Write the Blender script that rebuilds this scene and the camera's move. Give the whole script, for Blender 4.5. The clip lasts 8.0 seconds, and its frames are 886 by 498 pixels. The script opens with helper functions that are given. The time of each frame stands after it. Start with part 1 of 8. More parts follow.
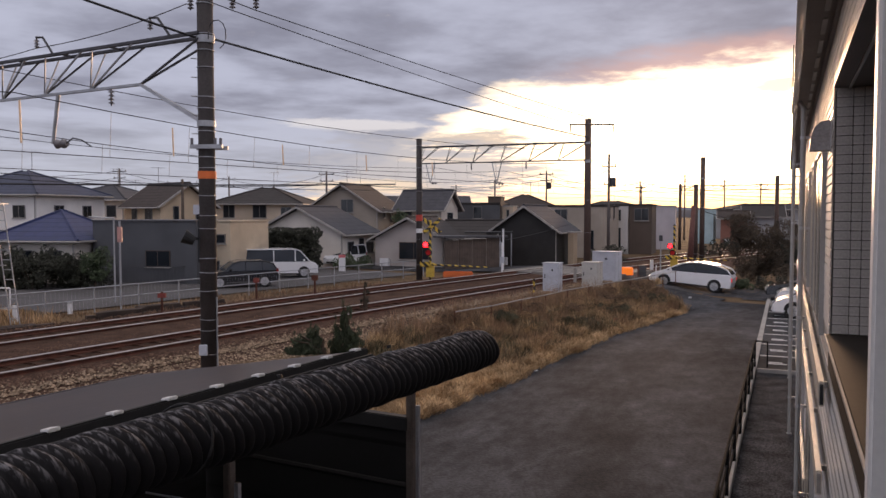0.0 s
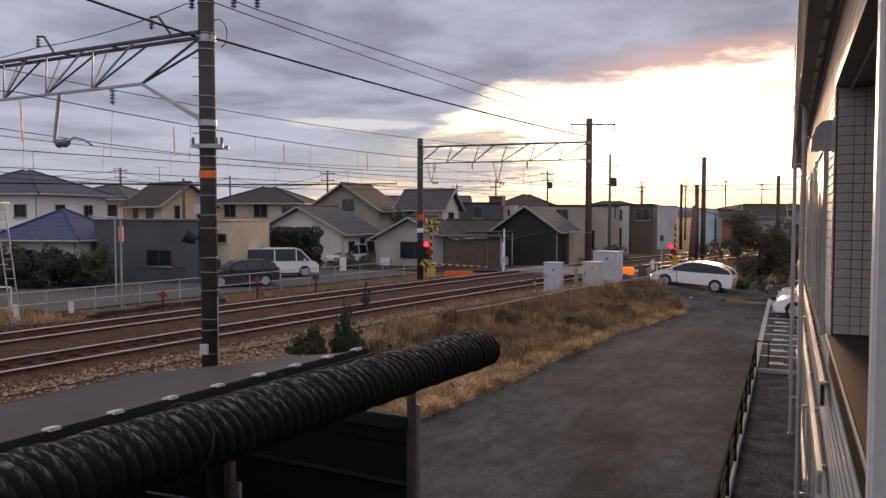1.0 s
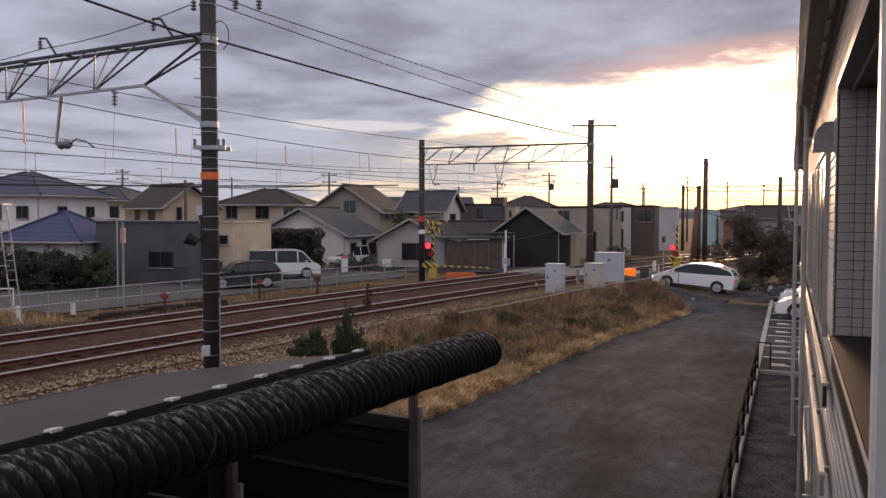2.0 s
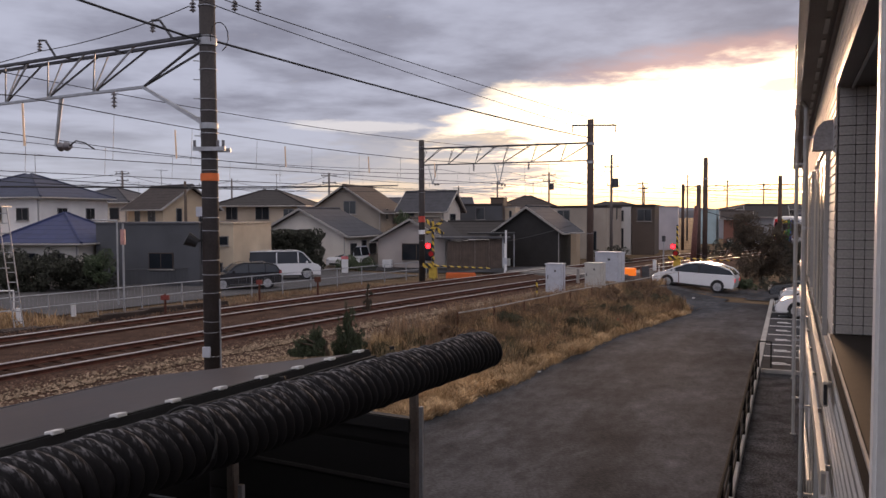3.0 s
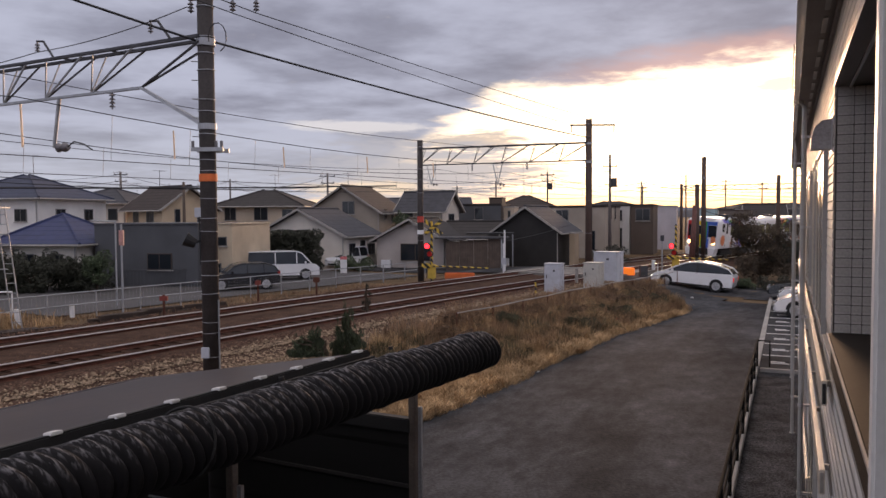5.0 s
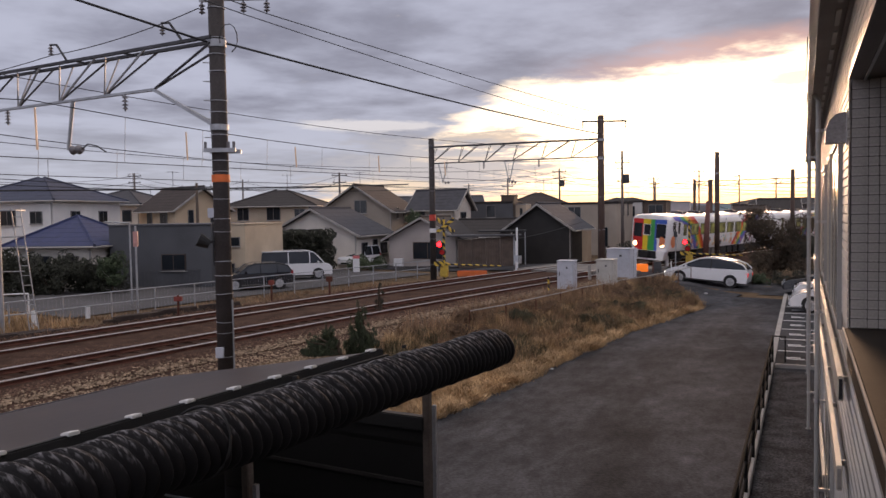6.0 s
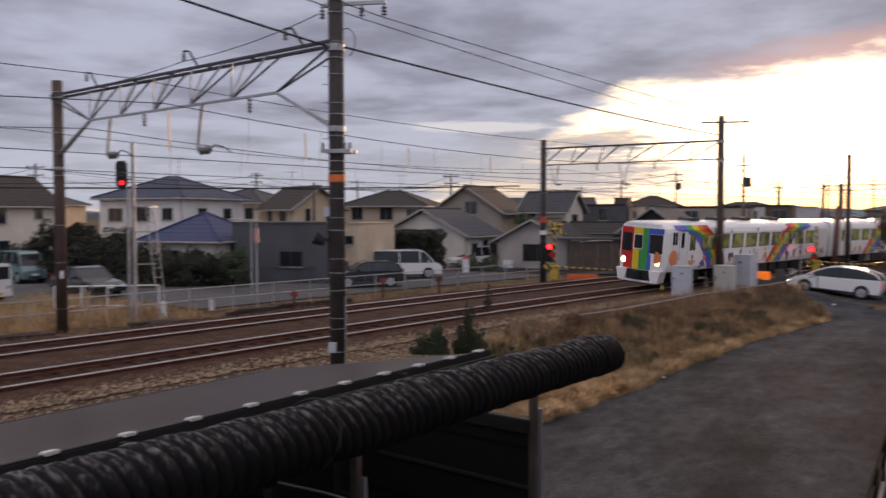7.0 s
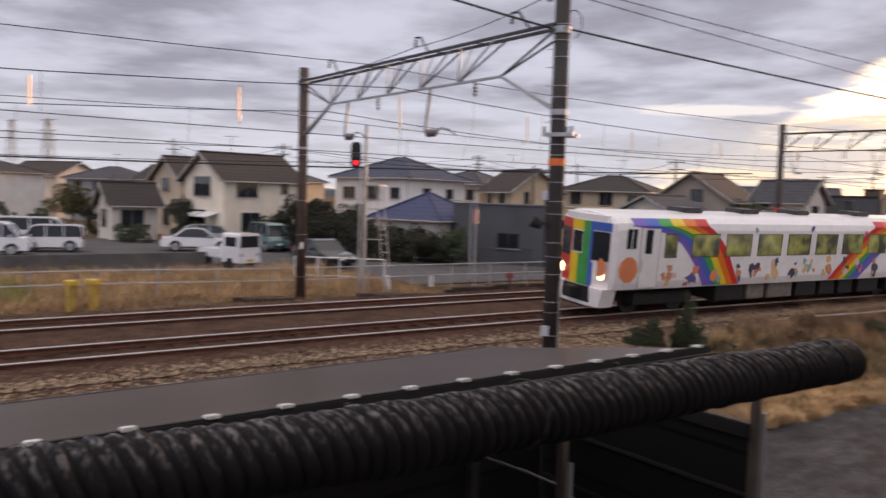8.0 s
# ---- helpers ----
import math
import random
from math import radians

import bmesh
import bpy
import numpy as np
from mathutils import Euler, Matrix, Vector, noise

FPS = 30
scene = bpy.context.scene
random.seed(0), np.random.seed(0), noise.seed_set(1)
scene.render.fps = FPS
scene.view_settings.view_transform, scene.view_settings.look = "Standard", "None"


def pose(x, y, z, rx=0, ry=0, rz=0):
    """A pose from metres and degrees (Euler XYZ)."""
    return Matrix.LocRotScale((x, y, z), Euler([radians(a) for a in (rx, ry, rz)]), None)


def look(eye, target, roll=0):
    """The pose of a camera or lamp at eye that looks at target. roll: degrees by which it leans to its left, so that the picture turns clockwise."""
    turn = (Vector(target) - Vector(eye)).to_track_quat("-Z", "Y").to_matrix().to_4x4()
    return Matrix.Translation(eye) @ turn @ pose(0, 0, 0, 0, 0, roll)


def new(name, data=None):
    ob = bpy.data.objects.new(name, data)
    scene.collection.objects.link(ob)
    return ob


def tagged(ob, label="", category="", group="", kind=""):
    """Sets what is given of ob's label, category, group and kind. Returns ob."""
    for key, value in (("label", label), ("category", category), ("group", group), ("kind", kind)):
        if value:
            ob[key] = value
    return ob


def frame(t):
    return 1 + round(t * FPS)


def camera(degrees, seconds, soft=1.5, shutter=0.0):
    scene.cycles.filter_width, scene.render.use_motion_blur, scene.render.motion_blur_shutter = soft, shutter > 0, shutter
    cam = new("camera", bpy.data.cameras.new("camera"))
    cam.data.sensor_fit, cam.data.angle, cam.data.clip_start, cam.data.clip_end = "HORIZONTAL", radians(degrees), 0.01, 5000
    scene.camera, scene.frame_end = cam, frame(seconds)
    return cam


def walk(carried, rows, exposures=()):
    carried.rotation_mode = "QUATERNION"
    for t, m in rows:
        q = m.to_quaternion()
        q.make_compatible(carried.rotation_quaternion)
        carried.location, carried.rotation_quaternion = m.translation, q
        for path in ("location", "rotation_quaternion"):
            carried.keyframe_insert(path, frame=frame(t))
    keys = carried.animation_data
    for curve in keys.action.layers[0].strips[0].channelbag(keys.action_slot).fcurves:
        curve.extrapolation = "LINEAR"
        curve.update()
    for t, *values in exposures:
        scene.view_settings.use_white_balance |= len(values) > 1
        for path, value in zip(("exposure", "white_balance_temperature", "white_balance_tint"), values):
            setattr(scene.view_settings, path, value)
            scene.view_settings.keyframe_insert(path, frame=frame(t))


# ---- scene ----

# ---------- camera and its path ----------
cam = camera(59.2, 8.0, soft=1.5, shutter=0.5)
EYE = (0.0, 0.0, 4.4)
PATH = (
    (0.0, 0.0, -2.6, 0.0), (0.5, 0.01, -2.62, -0.01), (1.0, 0.07, -2.63, -0.06), (1.5, 0.15, -2.56, -0.12),
    (3.0, 0.19, -2.51, 0.21), (3.5, 0.13, -2.50, 0.26), (4.0, 0.0, -2.45, 0.09), (4.5, 0.0, -2.45, 0.13),
    (5.3, 0.25, -2.56, 0.55), (6.0, 0.97, -2.63, 0.93), (6.5, 2.63, -2.39, 0.81), (7.0, 9.06, -2.46, 0.09),
    (7.5, 16.02, -3.23, -0.83), (8.0, 24.98, -3.87, -1.68),
)
walk(cam, [(t, pose(*EYE, 90 + p, r, y)) for t, y, p, r in PATH], exposures=((0.0, 0.0, 6500, 15), (6.5, 0.0, 6500, 15), (7.0, -0.04, 6500, 15), (8.0, 0.38, 6850, 15)))

# ---------- sky and sun ----------
SUN_AZ, SUN_EL = 19.0, 6.0


def build_world():
    world = bpy.data.worlds.new("evening_sky")
    scene.world = world
    world.use_nodes = True
    nt = world.node_tree
    nt.nodes.clear()
    N, LK = nt.nodes, nt.links

    def feed(sock, v):
        if isinstance(v, (int, float)):
            sock.default_value = v
        elif isinstance(v, tuple):
            sock.default_value = v
        else:
            LK.new(v, sock)

    def math_(op, a, b=0.0, c=None, clamp=False):
        n = N.new("ShaderNodeMath")
        n.operation, n.use_clamp = op, clamp
        feed(n.inputs[0], a)
        feed(n.inputs[1], b)
        if c is not None:
            feed(n.inputs[2], c)
        return n.outputs[0]

    def mix(f, a, b):
        n = N.new("ShaderNodeMix")
        n.data_type = "RGBA"
        feed(n.inputs[0], f)
        feed(n.inputs[6], a)
        feed(n.inputs[7], b)
        return n.outputs[2]

    def smooth(x, lo, hi):
        n = N.new("ShaderNodeMapRange")
        n.interpolation_type = "SMOOTHSTEP"
        feed(n.inputs[0], x)
        feed(n.inputs[1], lo)
        feed(n.inputs[2], hi)
        return n.outputs[0]

    tc = N.new("ShaderNodeTexCoord").outputs["Generated"]
    sep = N.new("ShaderNodeSeparateXYZ")
    LK.new(tc, sep.inputs[0])
    X, Y, Z = sep.outputs
    az = math_("MULTIPLY", math_("ARCTAN2", X, Y), 57.2958)
    el = math_("MULTIPLY", math_("ARCSINE", Z), 57.2958)
    # cloud deck seen in perspective
    den = math_("ADD", math_("MAXIMUM", Z, 0.0), 0.07)
    comb = N.new("ShaderNodeCombineXYZ")
    feed(comb.inputs[0], math_("DIVIDE", X, den))
    feed(comb.inputs[1], math_("DIVIDE", Y, den))

    def noise_(scale, detail, rough=0.5, off=0.0, sx=1.0, sy=1.0):
        mp = N.new("ShaderNodeMapping")
        LK.new(comb.outputs[0], mp.inputs[0])
        mp.inputs["Location"].default_value = (off, off * 0.7, off * 0.3)
        mp.inputs["Rotation"].default_value = (0, 0, radians(-30))
        mp.inputs["Scale"].default_value = (sx, sy, 1)
        n = N.new("ShaderNodeTexNoise")
        LK.new(mp.outputs[0], n.inputs["Vector"])
        n.inputs["Scale"].default_value = scale
        n.inputs["Detail"].default_value = detail
        n.inputs["Roughness"].default_value = rough
        n.inputs["Distortion"].default_value = 0.15
        return n.outputs[0]

    big = noise_(0.75, 4, 0.5, 4.4)
    mid = noise_(2.0, 5, 0.5, 7.7, 1.0, 1.0)
    fine = noise_(6.5, 6, 0.6, 1.3)
    sky = N.new("ShaderNodeTexSky")
    sky.sky_type = "NISHITA"
    sky.sun_disc = False
    sky.sun_elevation, sky.sun_rotation = radians(SUN_EL), radians(SUN_AZ)
    clear = N.new("ShaderNodeVectorMath")
    clear.operation = "SCALE"
    LK.new(sky.outputs[0], clear.inputs[0])
    clear.inputs["Scale"].default_value = 0.05
    dens = math_("ADD", math_("MULTIPLY", big, 0.53), math_("ADD", math_("MULTIPLY", mid, 0.37), math_("MULTIPLY", fine, 0.10)))
    thick = smooth(dens, 0.38, 0.62)
    grey = mix(thick, (0.495, 0.525, 0.635, 1), (0.248, 0.257, 0.325, 1))
    low = smooth(el, 9.0, 1.0)
    grey = mix(math_("MULTIPLY", low, 0.68), grey, (0.56, 0.59, 0.66, 1))
    high = N.new("ShaderNodeVectorMath")
    high.operation = "SCALE"
    LK.new(grey, high.inputs[0])
    feed(high.inputs["Scale"], math_("ADD", math_("MULTIPLY", smooth(el, 24.0, 60.0), 1.5), 1.0))
    grey = mix(math_("MULTIPLY", smooth(el, 26.0, 55.0), 0.8), high.outputs[0], (0.92, 0.84, 0.76, 1))
    # opposite the sunset the deck is paler
    east = N.new("ShaderNodeVectorMath")
    east.operation = "SCALE"
    LK.new(grey, east.inputs[0])
    feed(east.inputs["Scale"], math_("ADD", math_("MULTIPLY", smooth(Y, 0.1, -0.7), 0.45), 1.0))
    grey = east.outputs[0]
    # the sunset opening in the deck
    d = math_("DIVIDE", math_("SUBTRACT", az, 30.0), 70.0)
    edge = math_("MULTIPLY", math_("EXPONENT", math_("MULTIPLY", math_("MULTIPLY", d, d), -1.0)), math_("ADD", math_("MULTIPLY", smooth(az, -14.0, 6.0), 9.8), 1.2))
    wob = math_("MULTIPLY", math_("SUBTRACT", math_("ADD", math_("MULTIPLY", mid, 0.7), math_("MULTIPLY", fine, 0.3)), 0.5), 4.2)
    gap = math_("ADD", math_("SUBTRACT", edge, el), wob)
    fringe = math_("MULTIPLY", smooth(gap, -1.5, 0.3), smooth(az, 4.0, 16.0))
    body = smooth(gap, 0.0, 1.2)
    ds = math_("DIVIDE", math_("SUBTRACT", az, 19.0), 15.0)
    de = math_("DIVIDE", math_("SUBTRACT", el, 5.0), 5.5)
    r2 = math_("ADD", math_("MULTIPLY", ds, ds), math_("MULTIPLY", de, de))
    glow = math_("EXPONENT", math_("MULTIPLY", r2, -1.0))
    light = mix(glow, (0.74, 0.66, 0.58, 1), (3.6, 2.9, 2.0, 1))
    light = mix(smooth(el, 2.6, 0.2), light, (1.0, 0.80, 0.55, 1))
    col = mix(math_("MULTIPLY", fringe, 0.62), grey, (0.84, 0.50, 0.42, 1))
    col = mix(body, col, light)
    # clouds left inside the opening and pale rifts beside it

    def bank(a0, e0, wa, we, lo, hi):
        ca = math_("DIVIDE", math_("SUBTRACT", az, a0), wa)
        ce = math_("DIVIDE", math_("SUBTRACT", el, e0), we)
        hump = math_("EXPONENT", math_("MULTIPLY", math_("ADD", math_("MULTIPLY", ca, ca), math_("MULTIPLY", ce, ce)), -1.0))
        rough_ = math_("ADD", math_("MULTIPLY", math_("SUBTRACT", fine, 0.5), 1.0), math_("MULTIPLY", math_("SUBTRACT", mid, 0.5), 0.9))
        return smooth(math_("ADD", hump, rough_), lo, hi)
    col = mix(math_("MULTIPLY", bank(24.0, 8.6, 3.4, 0.75, 0.35, 0.85), 0.9), col, (0.80, 0.66, 0.58, 1))
    col = mix(math_("MULTIPLY", bank(1.8, 5.3, 5.0, 0.95, 0.30, 0.75), 0.92), col, (0.30, 0.30, 0.35, 1))
    west_bank = math_("MULTIPLY", bank(-1.0, 3.2, 9.0, 2.4, 0.15, 0.75), 0.92)
    col = mix(west_bank, col, (0.50, 0.50, 0.535, 1))
    col = mix(math_("MULTIPLY", bank(1.0, 3.9, 6.0, 0.28, 0.30, 0.90), 0.7), col, (0.86, 0.74, 0.62, 1))
    col = mix(math_("MULTIPLY", bank(6.5, 3.0, 6.0, 0.55, 0.40, 0.95), 0.6), col, (0.62, 0.58, 0.56, 1))
    col = mix(math_("MULTIPLY", bank(-6.5, 6.4, 7.0, 0.5, 0.30, 0.80), 0.85), col, (0.78, 0.76, 0.76, 1))
    col = mix(math_("MULTIPLY", bank(-5.5, 2.0, 6.0, 0.55, 0.30, 0.80), 0.8), col, (0.95, 0.78, 0.58, 1))
    add = N.new("ShaderNodeVectorMath")
    LK.new(col, add.inputs[0])
    # the clear sky shows only where the deck is open
    open_sky = N.new("ShaderNodeVectorMath")
    open_sky.operation = "SCALE"
    LK.new(clear.outputs[0], open_sky.inputs[0])
    feed(open_sky.inputs["Scale"], math_("ADD", math_("MULTIPLY", math_("MULTIPLY", body, math_("SUBTRACT", 1.0, west_bank)), 0.4), 0.05))
    LK.new(open_sky.outputs[0], add.inputs[1])
    bg = N.new("ShaderNodeBackground")
    LK.new(add.outputs[0], bg.inputs[0])
    bg.inputs[1].default_value = 0.96
    out = N.new("ShaderNodeOutputWorld")
    LK.new(bg.outputs[0], out.inputs[0])


build_world()
sun_data = bpy.data.lights.new("sun", "SUN")
sun_data.energy, sun_data.angle, sun_data.color = 2.0, radians(10), (1.0, 0.62, 0.36)
sun = new("sun", sun_data)
_a, _e = radians(SUN_AZ), radians(SUN_EL)
sun.matrix_world = look((math.sin(_a) * math.cos(_e) * 200, math.cos(_a) * math.cos(_e) * 200, math.sin(_e) * 200), (0, 0, 0))

# ---------- materials ----------
MATS = {}


def mat(name, color, rough=0.7, metal=0.0, scale=6.0, vary=0.25, bump=0.15, fine=60.0, second=None, emit=0.0, coat=0.0, isl=0.0, spec=0.5):
    """A weathered surface: colour varied at two scales, fine relief."""
    if name in MATS:
        return MATS[name]
    m = bpy.data.materials.new(name)
    m.use_nodes = True
    nt = m.node_tree
    b = nt.nodes["Principled BSDF"]
    tc = nt.nodes.new("ShaderNodeTexCoord")
    n1 = nt.nodes.new("ShaderNodeTexNoise")
    n1.inputs["Scale"].default_value, n1.inputs["Detail"].default_value = scale, 5
    n2 = nt.nodes.new("ShaderNodeTexNoise")
    n2.inputs["Scale"].default_value, n2.inputs["Detail"].default_value = fine, 3
    for n in (n1, n2):
        nt.links.new(tc.outputs["Object"], n.inputs["Vector"])
    c = Vector(color)
    dark = c * (1 - vary)
    lite = Vector(second) if second else c * (1 + vary * 0.7)
    ramp = nt.nodes.new("ShaderNodeMapRange")
    ramp.inputs[1].default_value, ramp.inputs[2].default_value = 0.3, 0.7
    nt.links.new(n1.outputs[0], ramp.inputs[0])
    mx = nt.nodes.new("ShaderNodeMix")
    mx.data_type = "RGBA"
    nt.links.new(ramp.outputs[0], mx.inputs[0])
    mx.inputs[6].default_value, mx.inputs[7].default_value = (*dark, 1), (*lite, 1)
    mul = nt.nodes.new("ShaderNodeMix")
    mul.data_type, mul.blend_type = "RGBA", "MULTIPLY"
    mul.inputs[0].default_value = min(1.0, vary * 1.6)
    nt.links.new(mx.outputs[2], mul.inputs[6])
    r2 = nt.nodes.new("ShaderNodeMapRange")
    r2.inputs[1].default_value, r2.inputs[2].default_value, r2.inputs[3].default_value, r2.inputs[4].default_value = 0.3, 0.7, 0.55, 1.25
    nt.links.new(n2.outputs[0], r2.inputs[0])
    nt.links.new(r2.outputs[0], mul.inputs[7])
    last = mul.outputs[2]
    if isl:
        geo = nt.nodes.new("ShaderNodeNewGeometry")
        r3 = nt.nodes.new("ShaderNodeMapRange")
        r3.inputs[3].default_value, r3.inputs[4].default_value = 1 - isl, 1 + isl
        nt.links.new(geo.outputs["Random Per Island"], r3.inputs[0])
        m3 = nt.nodes.new("ShaderNodeMix")
        m3.data_type, m3.blend_type = "RGBA", "MULTIPLY"
        m3.inputs[0].default_value = 1.0
        nt.links.new(last, m3.inputs[6])
        nt.links.new(r3.outputs[0], m3.inputs[7])
        last = m3.outputs[2]
    nt.links.new(last, b.inputs["Base Color"])
    b.inputs["Roughness"].default_value, b.inputs["Metallic"].default_value = rough, metal
    b.inputs["Specular IOR Level"].default_value = spec
    b.inputs["Coat Weight"].default_value = coat
    if bump:
        bp = nt.nodes.new("ShaderNodeBump")
        bp.inputs["Strength"].default_value, bp.inputs["Distance"].default_value = bump, 0.02
        nt.links.new(n2.outputs[0], bp.inputs["Height"])
        nt.links.new(bp.outputs[0], b.inputs["Normal"])
    if emit:
        b.inputs["Emission Color"].default_value = (*color, 1)
        b.inputs["Emission Strength"].default_value = emit
    MATS[name] = m
    return m


def banded(name, color, pitch, axis="Z", dark=0.7, rough=0.6, vary=0.15, depth=0.01, metal=0.0, width=0.12):
    """Siding or roofing with even joints along an axis of the thing."""
    if name in MATS:
        return MATS[name]
    m = mat(name, color, rough, metal, 2.0, vary, 0.0, 25.0)
    nt = m.node_tree
    b = nt.nodes["Principled BSDF"]
    tc = nt.nodes.new("ShaderNodeTexCoord")
    sp = nt.nodes.new("ShaderNodeSeparateXYZ")
    nt.links.new(tc.outputs["Object"], sp.inputs[0])
    d = nt.nodes.new("ShaderNodeMath")
    d.operation = "DIVIDE"
    nt.links.new(sp.outputs["XYZ".index(axis)], d.inputs[0])
    d.inputs[1].default_value = pitch
    f = nt.nodes.new("ShaderNodeMath")
    f.operation = "FRACT"
    nt.links.new(d.outputs[0], f.inputs[0])
    g = nt.nodes.new("ShaderNodeMapRange")
    g.inputs[1].default_value, g.inputs[2].default_value = 0.0, width
    nt.links.new(f.outputs[0], g.inputs[0])
    old = b.inputs["Base Color"].links[0].from_socket
    mx = nt.nodes.new("ShaderNodeMix")
    mx.data_type, mx.blend_type = "RGBA", "MULTIPLY"
    mx.inputs[0].default_value = 1.0
    nt.links.new(old, mx.inputs[6])
    g2 = nt.nodes.new("ShaderNodeMapRange")
    g2.inputs[3].default_value = dark
    nt.links.new(g.outputs[0], g2.inputs[0])
    nt.links.new(g2.outputs[0], mx.inputs[7])
    nt.links.new(mx.outputs[2], b.inputs["Base Color"])
    bp = nt.nodes.new("ShaderNodeBump")
    bp.inputs["Strength"].default_value, bp.inputs["Distance"].default_value = 0.8, depth
    nt.links.new(g.outputs[0], bp.inputs["Height"])
    nt.links.new(bp.outputs[0], b.inputs["Normal"])
    return m


def glow(name, color, strength):
    m = bpy.data.materials.get(name)
    if m:
        return m
    m = bpy.data.materials.new(name)
    m.use_nodes = True
    b = m.node_tree.nodes["Principled BSDF"]
    b.inputs["Base Color"].default_value = (*color, 1)
    b.inputs["Emission Color"].default_value = (*color, 1)
    b.inputs["Emission Strength"].default_value = strength
    return m


ASPHALT = mat("asphalt", (0.049, 0.049, 0.054), 0.92, 0, 0.5, 0.38, 0.5, 16.0, second=(0.061, 0.061, 0.066), spec=0.12)


def wear(m, along, scale, stretch, lo, hi, seed=0.0):
    """Paler dusty streaks and darker patches along a direction of the ground."""
    nt = m.node_tree
    b = nt.nodes["Principled BSDF"]
    tc = nt.nodes.new("ShaderNodeTexCoord")
    mp0 = nt.nodes.new("ShaderNodeMapping")
    mp0.inputs["Rotation"].default_value = (0, 0, radians(along))
    mp = nt.nodes.new("ShaderNodeMapping")
    mp.inputs["Scale"].default_value = (1.0, 1.0 / stretch, 1.0)
    mp.inputs["Location"].default_value = (seed, seed, 0)
    nt.links.new(tc.outputs["Object"], mp0.inputs[0])
    nt.links.new(mp0.outputs[0], mp.inputs[0])
    nz = nt.nodes.new("ShaderNodeTexNoise")
    nz.inputs["Scale"].default_value, nz.inputs["Detail"].default_value, nz.inputs["Roughness"].default_value = scale, 8, 0.62
    nt.links.new(mp.outputs[0], nz.inputs["Vector"])
    mr = nt.nodes.new("ShaderNodeMapRange")
    mr.inputs[1].default_value, mr.inputs[2].default_value, mr.inputs[3].default_value, mr.inputs[4].default_value = 0.36, 0.68, lo, hi
    nt.links.new(nz.outputs[0], mr.inputs[0])
    mx = nt.nodes.new("ShaderNodeMix")
    mx.data_type, mx.blend_type = "RGBA", "MULTIPLY"
    mx.inputs[0].default_value = 1.0
    nt.links.new(b.inputs["Base Color"].links[0].from_socket, mx.inputs[6])
    nt.links.new(mr.outputs[0], mx.inputs[7])
    nt.links.new(mx.outputs[2], b.inputs["Base Color"])


wear(ASPHALT, 26, 0.55, 3.0, 0.62, 1.75)
wear(ASPHALT, 20, 3.5, 2.0, 0.75, 1.35, 5.0)
GRAVEL = mat("gravel_ground", (0.11, 0.10, 0.095), 0.9, 0, 1.2, 0.4, 0.6, 45.0)
EARTH = mat("dry_earth", (0.13, 0.09, 0.06), 0.95, 0, 0.6, 0.45, 0.6, 18.0, second=(0.20, 0.14, 0.085), spec=0.05)
STONE_RUST = mat("rust_stained_stone", (0.135, 0.085, 0.064), 0.95, 0, 3.0, 0.35, 0.3, 60.0, isl=0.5, spec=0.05)
BALLAST = mat("ballast_bed", (0.078, 0.048, 0.036), 0.95, 0, 1.5, 0.4, 0.8, 22.0, spec=0.05)
STONE = mat("ballast_stone", (0.29, 0.215, 0.15), 0.9, 0, 3.0, 0.3, 0.3, 60.0, isl=0.55, spec=0.15)
RUST = mat("rusty_rail", (0.115, 0.040, 0.024), 0.8, 0.2, 4.0, 0.4, 0.3)
RAILTOP = mat("polished_rail", (0.66, 0.62, 0.60), 0.30, 1.0, 3.0, 0.1, 0.05)
SLEEPER = mat("sleeper_concrete", (0.075, 0.042, 0.030), 0.9, 0, 2.0, 0.4, 0.4, spec=0.1)
CONCRETE = mat("weathered_concrete", (0.36, 0.34, 0.32), 0.85, 0, 1.5, 0.25, 0.3, 40.0)
POLE_DARK = mat("dark_concrete_pole", (0.055, 0.047, 0.046), 0.8, 0, 1.2, 0.35, 0.3, 30.0)
POLE_BROWN = mat("brown_pole", (0.085, 0.055, 0.045), 0.8, 0, 1.2, 0.35, 0.3, 30.0)
GALV = mat("galvanised_steel", (0.42, 0.43, 0.45), 0.5, 0.7, 3.0, 0.2, 0.1)
STEEL_DARK = mat("dark_steel", (0.07, 0.07, 0.078), 0.6, 0.4, 3.0, 0.3, 0.1)
WIRE = mat("wire", (0.03, 0.03, 0.034), 0.6, 0.3, 4.0, 0.1, 0.0)
WIRE_LITE = mat("copper_wire", (0.10, 0.095, 0.10), 0.5, 0.6, 4.0, 0.1, 0.0)
BLACK = mat("black_rubber", (0.012, 0.012, 0.013), 0.7, 0, 3.0, 0.2, 0.1)
GLASS = mat("dark_glass", (0.02, 0.024, 0.03), 0.08, 0, 1.0, 0.2, 0.0)
WHITE = mat("white_paint", (0.78, 0.78, 0.79), 0.45, 0, 2.0, 0.08, 0.03)
LINE = mat("worn_road_paint", (0.68, 0.68, 0.68), 0.8, 0, 3.0, 0.25, 0.3)
CABINET = mat("pale_cabinet_paint", (0.52, 0.54, 0.60), 0.5, 0.0, 1.6, 0.12, 0.05, 12.0)
PORCELAIN = mat("insulator_porcelain", (0.16, 0.15, 0.16), 0.3, 0, 4.0, 0.2, 0.0)
RED = mat("red_paint", (0.55, 0.06, 0.04), 0.5, 0, 3.0, 0.15, 0.05)
ORANGE = mat("orange_paint", (0.75, 0.17, 0.04), 0.55, 0, 3.0, 0.15, 0.05)
